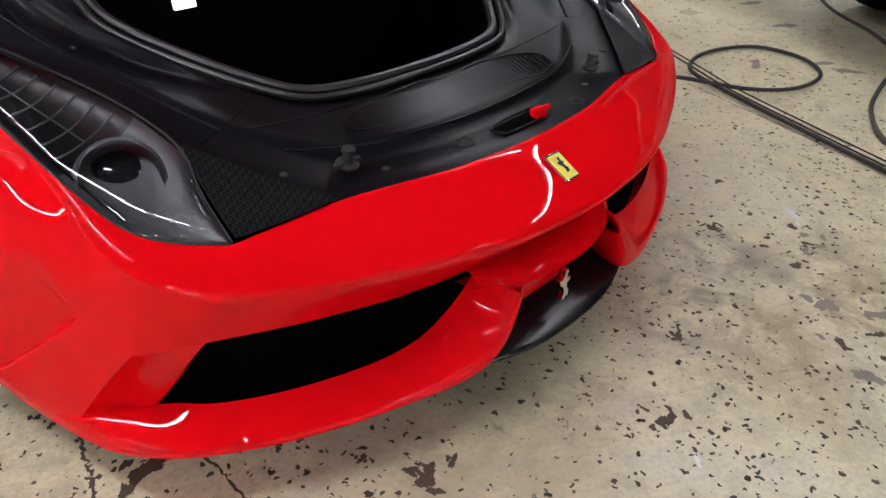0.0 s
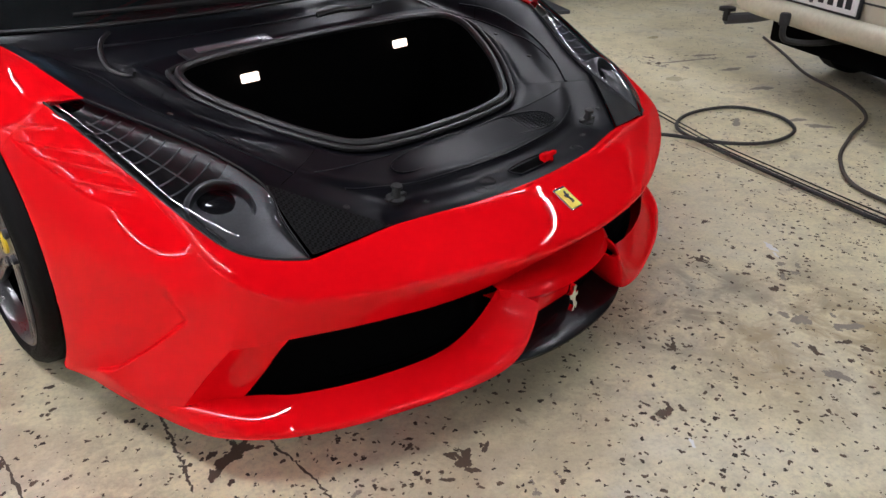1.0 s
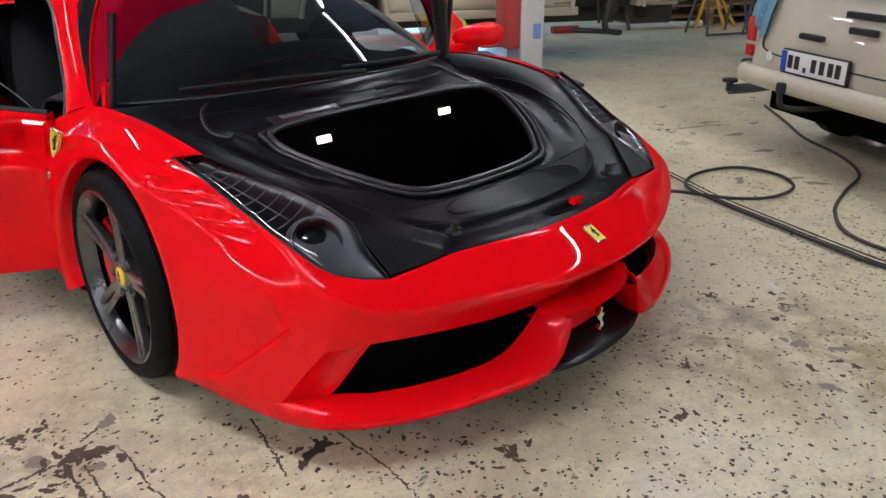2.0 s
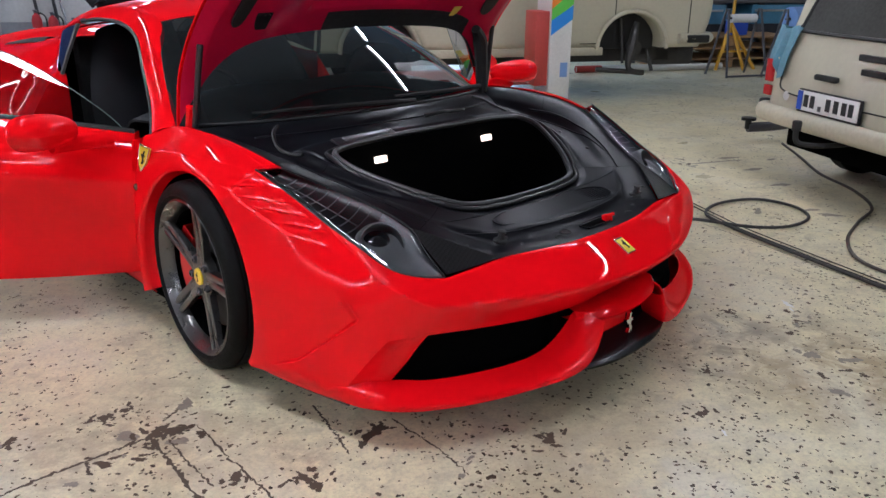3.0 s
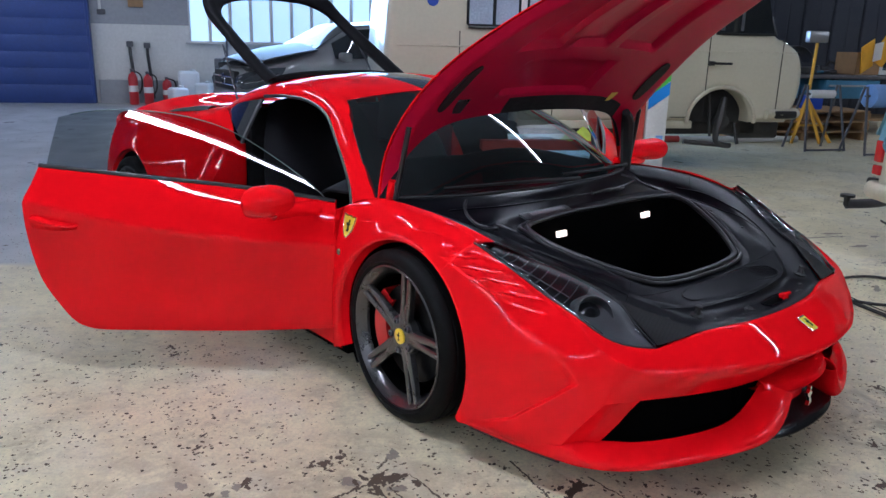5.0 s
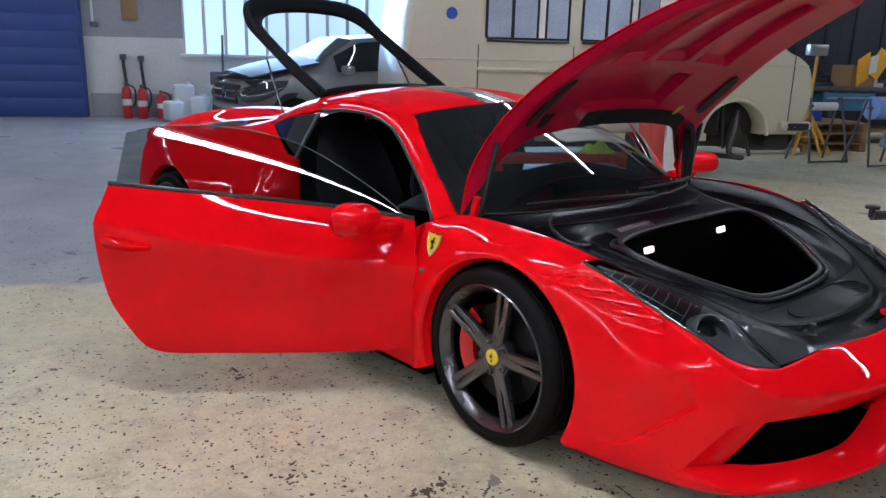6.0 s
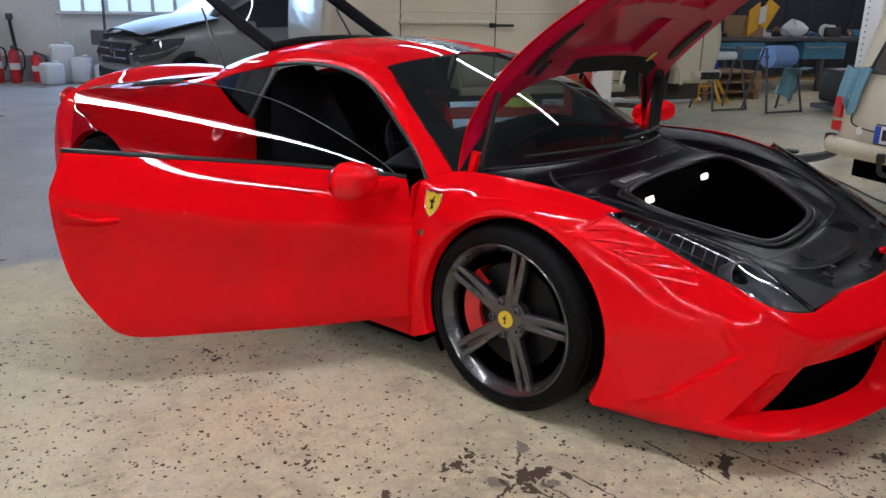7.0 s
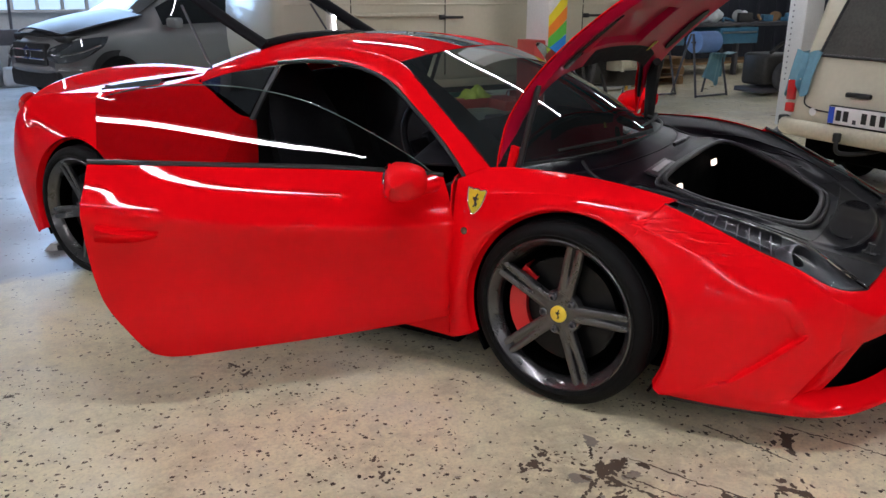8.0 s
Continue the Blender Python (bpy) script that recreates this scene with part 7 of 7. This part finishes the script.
part("white_sheet", bev_box((-0.09, -0.008, -0.14), (0.09, 0.008, 0.14), 0.003, 1, pose(0.06, -0.29, 0.36, 10, -12, 0)), WHITE, bx)
tr = thing("tyre_arch", ROOM @ pose(6.75, 8.5, 0.92), "dusty grey fender arch on the bench", "fender")
part("shell", one(np.array([[(0.3 * math.cos(t), y, 0.32 * math.sin(t) + 0.1) for y in (-0.15, 0.0, 0.15)] for t in np.linspace(0.2, math.pi - 0.1, 18)])), GREY, tr, thick=0.008)

# paper roll trestles, yellow axle stand, bag
def trestle(x, y, z, wid, roll_r, mat_roll, label, kind):
    th = thing("roll_stand", ROOM @ pose(x, y, 0, 0, 0, 4), label, "stand", "roll stands")
    for s in (-1, 1):
        part("leg", tube([(s * wid / 2, -0.02, z + 0.12), (s * (wid / 2 + 0.06), -0.22, 0.0)], 0.016, 4, 8), STEEL, th)
        part("leg", tube([(s * wid / 2, 0.02, z + 0.12), (s * (wid / 2 + 0.06), 0.24, 0.0)], 0.016, 4, 8), STEEL, th)
    part("foot_bar", tube([(-wid / 2 - 0.06, -0.22, 0.02), (wid / 2 + 0.06, -0.22, 0.02)], 0.014, 4, 8), STEEL, th)
    part("axle", tube([(-wid / 2, 0, z), (wid / 2, 0, z)], 0.012, 4, 8), STEEL, th)
    part("paper_roll", moved(lathe([(-wid / 2 + 0.06, 0.03), (-wid / 2 + 0.06, roll_r), (wid / 2 - 0.06, roll_r), (wid / 2 - 0.06, 0.03)], 36, "x"), pose(0, 0, z)), mat_roll, th, kind)
    return th


trestle(5.82, 6.35, 0.74, 0.50, 0.055, WHITE, "black steel stand with a thin white paper roll", "white paper roll")
trestle(6.42, 5.95, 0.75, 0.54, 0.15, PAPER_BLUE, "black steel stand with a thick blue paper roll", "blue paper roll")
stn = thing("axle_stand", ROOM @ pose(6.15, 7.1, 0), "yellow steel stand with a long post", "stand")
for dx, dy in ((-0.3, -0.2), (0.32, -0.2), (0.0, 0.3), (0.1, -0.28)):
    part("leg", tube([(0, 0, 0.62), (dx, dy, 0.0)], 0.024, 4, 8), YEL, stn)
part("post", tube([(0, 0, 0.5), (0.03, 0, 1.42)], 0.022, 4, 8), YEL, stn)
part("saddle", bev_box((-0.14, -0.06, 1.40), (0.16, 0.06, 1.56), 0.02), ALU, stn)
part("brace", tube([(-0.17, -0.12, 0.25), (0.18, -0.12, 0.25)], 0.016, 4, 8), YEL, stn)
bag = drape("plastic_bag", ROOM @ pose(6.58, 5.82, 0.60, 0, 0, 10), 0.42, 0.46, 9, FILM, "blue crumpled plastic sheet hanging from the roll stand")
tagged(part("blue_crate", moved(bev_box((-0.12, -0.12, 0.0), (0.12, 0.12, 0.2), 0.02), ROOM @ pose(6.5, 7.5, 0.436)), SIGN_BLUE, None), "dark blue plastic crate on a pallet", "crate")
pal = thing("pallet", ROOM @ pose(6.4, 7.6, 0), "stack of brown wooden pallets", "pallet")
for z in (0.0, 0.15, 0.3):
    for k in range(6):
        part("board", bev_box((-1.2, -0.4 + 0.15 * k, z + 0.11), (0.9, -0.29 + 0.15 * k, z + 0.135), 0.003, 1), WOOD, pal)
    for x in (-1.2, -0.2, 0.8):
        part("block", bev_box((x, -0.42, z), (x + 0.1, 0.46, z + 0.11), 0.004, 1), WOOD, pal)
eng = thing("engine_block", ROOM @ pose(7.35, 5.6, 0), "oily engine on a low dolly beside the bench", "engine")
part("block", bev_box((-0.28, -0.22, 0.15), (0.28, 0.22, 0.6), 0.06, 3), ENGINE, eng)
part("flywheel", moved(lathe([(-0.04, 0), (-0.04, 0.2), (0.04, 0.2), (0.05, 0.12), (0.06, 0)], 32, "y"), pose(0.05, -0.28, 0.28, 180, 0, 0)), STEEL, eng)
part("dolly", bev_box((-0.35, -0.25, 0.05), (0.35, 0.25, 0.12), 0.01), STEEL, eng)
part("hose", tube([(-0.2, -0.2, 0.6), (-0.05, -0.3, 0.75), (0.2, -0.25, 0.62), (0.3, -0.1, 0.4)], 0.025, 20, 8), RUBBER, eng)
bar_ = tagged(part("barrier_pole", moved(lathe([(-1.1, 0), (-1.1, 0.045), (1.1, 0.045), (1.1, 0)], 16, "x"), ROOM @ pose(4.9, 7.0, 0.05)), WHITE, None), "white round pole lying on the floor", "pole")
part("red_band", moved(lathe([(-1.12, 0.047), (-0.75, 0.047)], 16, "x"), pose(0, 0, 0)), LIFT_RED, bar_).matrix_basis = ROOM @ pose(4.9, 7.0, 0.05)
tagged(part("green_bin", moved(lathe([(0, 0), (0, 0.22), (0.6, 0.28), (0.62, 0.27), (0.6, 0.26)], 24, "z"), ROOM @ pose(3.3, 7.4, 0)), mat("green_plastic", (0.03, 0.10, 0.06), 0.5, var=0.1, scale=5), None), "dark green plastic bin behind the van", "bin")

# hoses on the floor
H1 = [(1.50, -2.05, 0.014), (1.57, -1.52, 0.014), (1.63, -1.34, 0.014), (1.75, -1.03, 0.014), (1.90, -0.66, 0.016), (2.02, -0.44, 0.02), (2.30, -0.38, 0.014), (2.55, -0.50, 0.014), (2.56, -0.72, 0.014), (2.40, -0.87, 0.014), (2.15, -0.86, 0.016), (1.97, -0.72, 0.022), (1.83, -0.45, 0.036), (1.62, -0.2, 0.03), (1.35, 0.0, 0.014), (1.0, 0.1, 0.014)]
tagged(part("air_hose", tube(H1, 0.009, 160, 8), HOSE), "black rubber air hose looped on the floor", "hose")
H2 = [(4.3, 0.05, 0.012), (3.9, -0.25, 0.012), (3.49, -0.54, 0.012), (3.2, -0.85, 0.012), (2.87, -1.06, 0.012), (2.5, -1.10, 0.012), (2.13, -1.17, 0.012), (1.84, -1.345, 0.012), (1.72, -1.75, 0.012), (1.7, -2.1, 0.012)]
tagged(part("air_hose", tube(H2, 0.009, 120, 8), mat("grey_hose", (0.06, 0.05, 0.042), 0.6, var=0.2, scale=20)), "thin brown-grey hose winding over the floor", "hose")


# marks on the floor: cracks in the paint and oil spots
CRACK = mat("dark_crack", (0.09, 0.066, 0.044), 0.8, var=0.3, scale=30)
OIL = mat("oil_spot", (0.085, 0.058, 0.036), 0.7, var=0.35, scale=25)
WORN = mat("bare_patch", (0.26, 0.225, 0.175), 0.55, var=0.3, scale=14)
floor_ob = bpy.data.objects["floor"]
rng = np.random.RandomState(4)


def on_floor(name, bm, material, label=""):
    ob = part(name, bm, material, None, label, smooth=False)
    ob.parent = floor_ob
    ob.matrix_parent_inverse = floor_ob.matrix_world.inverted()
    return ob


def crack(pts, w):
    """A ragged thin break in the paint along pts."""
    p = cr([(x, y, 0) for x, y in pts], max(12, 14 * len(pts)))
    p[1:-1, :2] += rng.normal(0, 0.0028, (len(p) - 2, 2))
    bm, row = bmesh.new(), []
    for i in range(len(p)):
        d = p[min(i + 1, len(p) - 1)] - p[max(i - 1, 0)]
        n = np.array([-d[1], d[0], 0]) / (np.linalg.norm(d) + 1e-9)
        k = 0.6 * w * (0.3 + 0.9 * rng.rand()) * (1 if 0 < i < len(p) - 1 else 0.2)
        row.append([bm.verts.new(p[i] + n * k + np.array([0, 0, 0.0008])), bm.verts.new(p[i] - n * k + np.array([0, 0, 0.0008]))])
    for a, b in zip(row[:-1], row[1:]):
        bm.faces.new((a[0], b[0], b[1], a[1]))
    on_floor("floor_crack", bm, CRACK)


def spot(x, y, r, stretch, turn, material, name, z=0.0012):
    """A ragged flat stain."""
    ph = rng.rand(4) * 6.3
    bm, vs = bmesh.new(), []
    for t in np.linspace(0, 2 * math.pi, 41)[:-1]:
        k = r * (1 + 0.30 * math.sin(2 * t + ph[0]) + 0.16 * math.sin(3 * t + ph[1]) + 0.10 * math.sin(7 * t + ph[2]) + 0.07 * math.sin(11 * t + ph[3]) + 0.06 * rng.randn())
        a, b = k * math.cos(t) * stretch, k * math.sin(t)
        vs.append(bm.verts.new((x + a * math.cos(turn) - b * math.sin(turn), y + a * math.sin(turn) + b * math.cos(turn), z)))
    mid = bm.verts.new((x, y, z))
    for a, b in zip(vs, vs[1:] + vs[:1]):
        bm.faces.new((a, b, mid))
    on_floor(name, bm, material)


for pts, w in (([(-2.0, -0.27), (-1.653, -0.282), (-1.528, -0.282), (-1.398, -0.293), (-1.302, -0.296), (-1.229, -0.312), (-1.108, -0.342)], 0.011), ([(-1.177, -0.249), (-1.125, -0.225), (-1.078, -0.198)], 0.008), ([(-1.43, -0.29), (-1.44, -0.33), (-1.45, -0.36)], 0.010),
               ([(-1.248, -0.335), (-1.264, -0.481), (-1.285, -0.646), (-1.31, -0.80)], 0.013), ([(-1.108, -0.342), (-1.13, -0.55), (-1.145, -0.789), (-1.17, -0.95)], 0.007), ([(-1.209, -0.353), (-1.225, -0.50), (-1.231, -0.652)], 0.006),
               ([(-0.79, -0.50), (-0.802, -0.556), (-0.84, -0.68), (-0.876, -0.794)], 0.008), ([(-0.66, -0.74), (-0.664, -0.787), (-0.678, -0.98), (-0.705, -1.11)], 0.006),
               ([(1.9, -0.49), (1.76, -0.95), (1.58, -1.51)], 0.005), ([(2.02, -0.42), (1.86, -0.93), (1.66, -1.58)], 0.004)):
    crack(pts, w)
for x, y, r, st, tn in ((-0.40, -1.16, 0.032, 1.5, 0.3), (-0.768, -0.761, 0.036, 1.5, 0.4), (-0.721, -0.752, 0.024, 1.6, 0.2), (-1.215, -0.290, 0.036, 2.0, 0.3), (-1.181, -0.315, 0.030, 1.8, 0.1), (-1.15, -0.335, 0.022, 2.4, 0.2), (-1.25, -0.345, 0.026, 1.5, 1.2), (0.06, -1.42, 0.028, 1.5, 0.2), (0.33, -1.30, 0.018, 1.8, 0.8),
                        (-1.296, -0.102, 0.028, 1.5, 0.3), (-1.23, -0.103, 0.022, 1.4, 0.4), (-1.334, -0.083, 0.014, 1.6, 0.9), (-1.166, -0.654, 0.026, 1.7, 0.2), (-1.034, -0.797, 0.028, 1.6, 2.0), (-1.032, -0.852, 0.026, 1.8, 0.5), (-1.577, 0.268, 0.018, 1.6, 0.2), (-1.519, 0.339, 0.014, 2.0, 0.4),
                        (-1.264, 1.186, 0.016, 3.0, 1.5), (-1.292, 1.093, 0.018, 2.2, 0.2), (0.86, -1.12, 0.02, 1.6, 0.5), (1.15, -1.0, 0.014, 2.4, 0.4)):
    spot(x, y, r * 0.52, st, tn, OIL, "oil_spot")
    for k in range(5):
        spot(x + rng.normal(0, r * 0.7), y + rng.normal(0, r * 0.5), r * (0.14 + 0.2 * rng.rand()), 1 + rng.rand(), rng.rand() * 3, OIL, "oil_spot", 0.0013 + 0.00008 * k)
    for k in range(6):
        spot(x + rng.normal(0, r * 1.6), y + rng.normal(0, r * 1.1), r * (0.10 + 0.22 * rng.rand()), 1 + rng.rand(), rng.rand() * 3, OIL, "oil_spot", 0.0006 + 0.0001 * k)
for x, y, r, st, tn in ((-1.30, -0.30, 0.16, 1.8, 0.2), (-1.7, -0.05, 0.15, 1.7, 0.1), (0.72, -1.6, 0.17, 1.4, 0.4), (0.95, -1.35, 0.10, 1.6, 0.9), (3.14, 0.25, 0.2, 1.8, 0.3), (-0.62, -1.08, 0.09, 1.8, 0.6), (-0.30, -1.32, 0.07, 2.0, 0.2)):
    for k in range(16):
        spot(x + rng.normal(0, r * st * 0.5), y + rng.normal(0, r * 0.5), r * (0.03 + 0.10 * rng.rand() ** 2), 1 + rng.rand(), rng.rand() * 3, WORN if k % 2 else OIL, "bare_patch" if k % 2 else "oil_spot", 0.0004 + 0.00005 * k)

# red swing arm of the lift beside the van's sill, with a rag on it
part("swing_arm", merged(bev_box((-1.45, 0.42, 0.30), (-0.25, 0.56, 0.40), 0.012), bev_box((-0.30, 0.10, 0.30), (-0.02, 0.56, 0.40), 0.012)), LIFT_RED, col, "red lift arm")
RAG = mat("lime_cloth", (0.50, 0.62, 0.08), 0.9, var=0.2, scale=14, bump=0.5, bscale=120)
g = np.array([[(0.17 * u * (1 + 0.2 * math.sin(5 * v + 2)), 0.075 * v + 0.01 * math.sin(9 * u), 0.10 * max(0.0, 1 - u * u) * max(0.0, 1 - v * v) * (0.7 + 0.35 * math.sin(7 * u + 3 * v) + 0.25 * math.sin(13 * v + 5 * u)) - 0.03 * max(0.0, abs(v) - 0.8)) for v in np.linspace(-1, 1, 22)] for u in np.linspace(-1, 1, 30)])
tagged(part("rag", moved(one(g), ROOM @ pose(1.72, 4.39, 0.405)), RAG, None, thick=0.005), "crumpled lime green cloth on the red lift arm", "cloth")

# a white rubbish bag among the parts on the bench, paint flakes on the floor
g = np.array([[(0.24 * math.cos(a) * math.sin(b) * (1 + 0.18 * math.sin(5 * a + 3 * b) + 0.10 * math.sin(11 * a - 4 * b)), 0.16 * math.sin(a) * math.sin(b) * (1 + 0.12 * math.sin(7 * a)), 0.12 + 0.14 * math.cos(b) * (1 + 0.2 * math.sin(4 * a + 2) + 0.12 * math.sin(9 * a))) for b in np.linspace(0.05, math.pi - 0.6, 14)] for a in np.linspace(0, 2 * math.pi, 33)])
tagged(part("plastic_bag", moved(one(g), ROOM @ pose(8.75, 8.15, 0.918)), PLASTIC_MILK, None), "crumpled white plastic bag on the workbench", "bag")
for x, y, r in ((1.11, -1.27, 0.012), (1.13, -1.25, 0.008), (1.07, -1.30, 0.007), (0.0, -1.52, 0.006)):
    spot(x, y, r, 2.2, 0.9, PLATEWHITE, "paint_flake", 0.002)

for off, rad in ((0.05, 0.0035), (0.085, 0.003)):
    pts = [(x + off, y - 0.3 * off, rad + 0.001) for x, y, z in H1[:6]] + [(2.35 + off, 0.12, rad + 0.001), (2.7 + off, 0.75, rad + 0.001)]
    tagged(part("thin_hose", tube(pts, rad, 80, 8), HOSE), "thin dark hose lying beside the air hose", "hose")

# small chock on the bare floor behind the sports car's rear wheel
chock = thing("wheel_chock", pose(-0.70, 3.12, 0.0, 0, 0, -58), "small white wheel chock with a dark end", "chock")
part("wedge", extrude_outline([(-0.055, 0.0), (0.02, 0.0), (0.02, 0.04), (-0.01, 0.045)], 0.06, pose(0, -0.03, 0)), WHITE, chock, smooth=False)
part("end_block", bev_box((0.021, -0.03, 0.0), (0.06, 0.03, 0.03), 0.004), BLACK, chock)

# brown drips and streaks beside the estate car
for x, y, r, st, tn in ((3.35, 0.155, 0.016, 12, -0.52), (3.54, 0.15, 0.022, 4, -0.4), (3.33, -0.14, 0.026, 3, -0.6), (3.73, -0.10, 0.02, 2.5, -0.5), (2.60, -0.81, 0.022, 2.5, -0.8), (2.58, -0.93, 0.02, 4, -1.0), (2.35, -0.60, 0.02, 3, 0.2), (3.05, -0.45, 0.03, 2.2, -0.3)):
    spot(x, y, r, st, tn, WORN, "bare_patch")
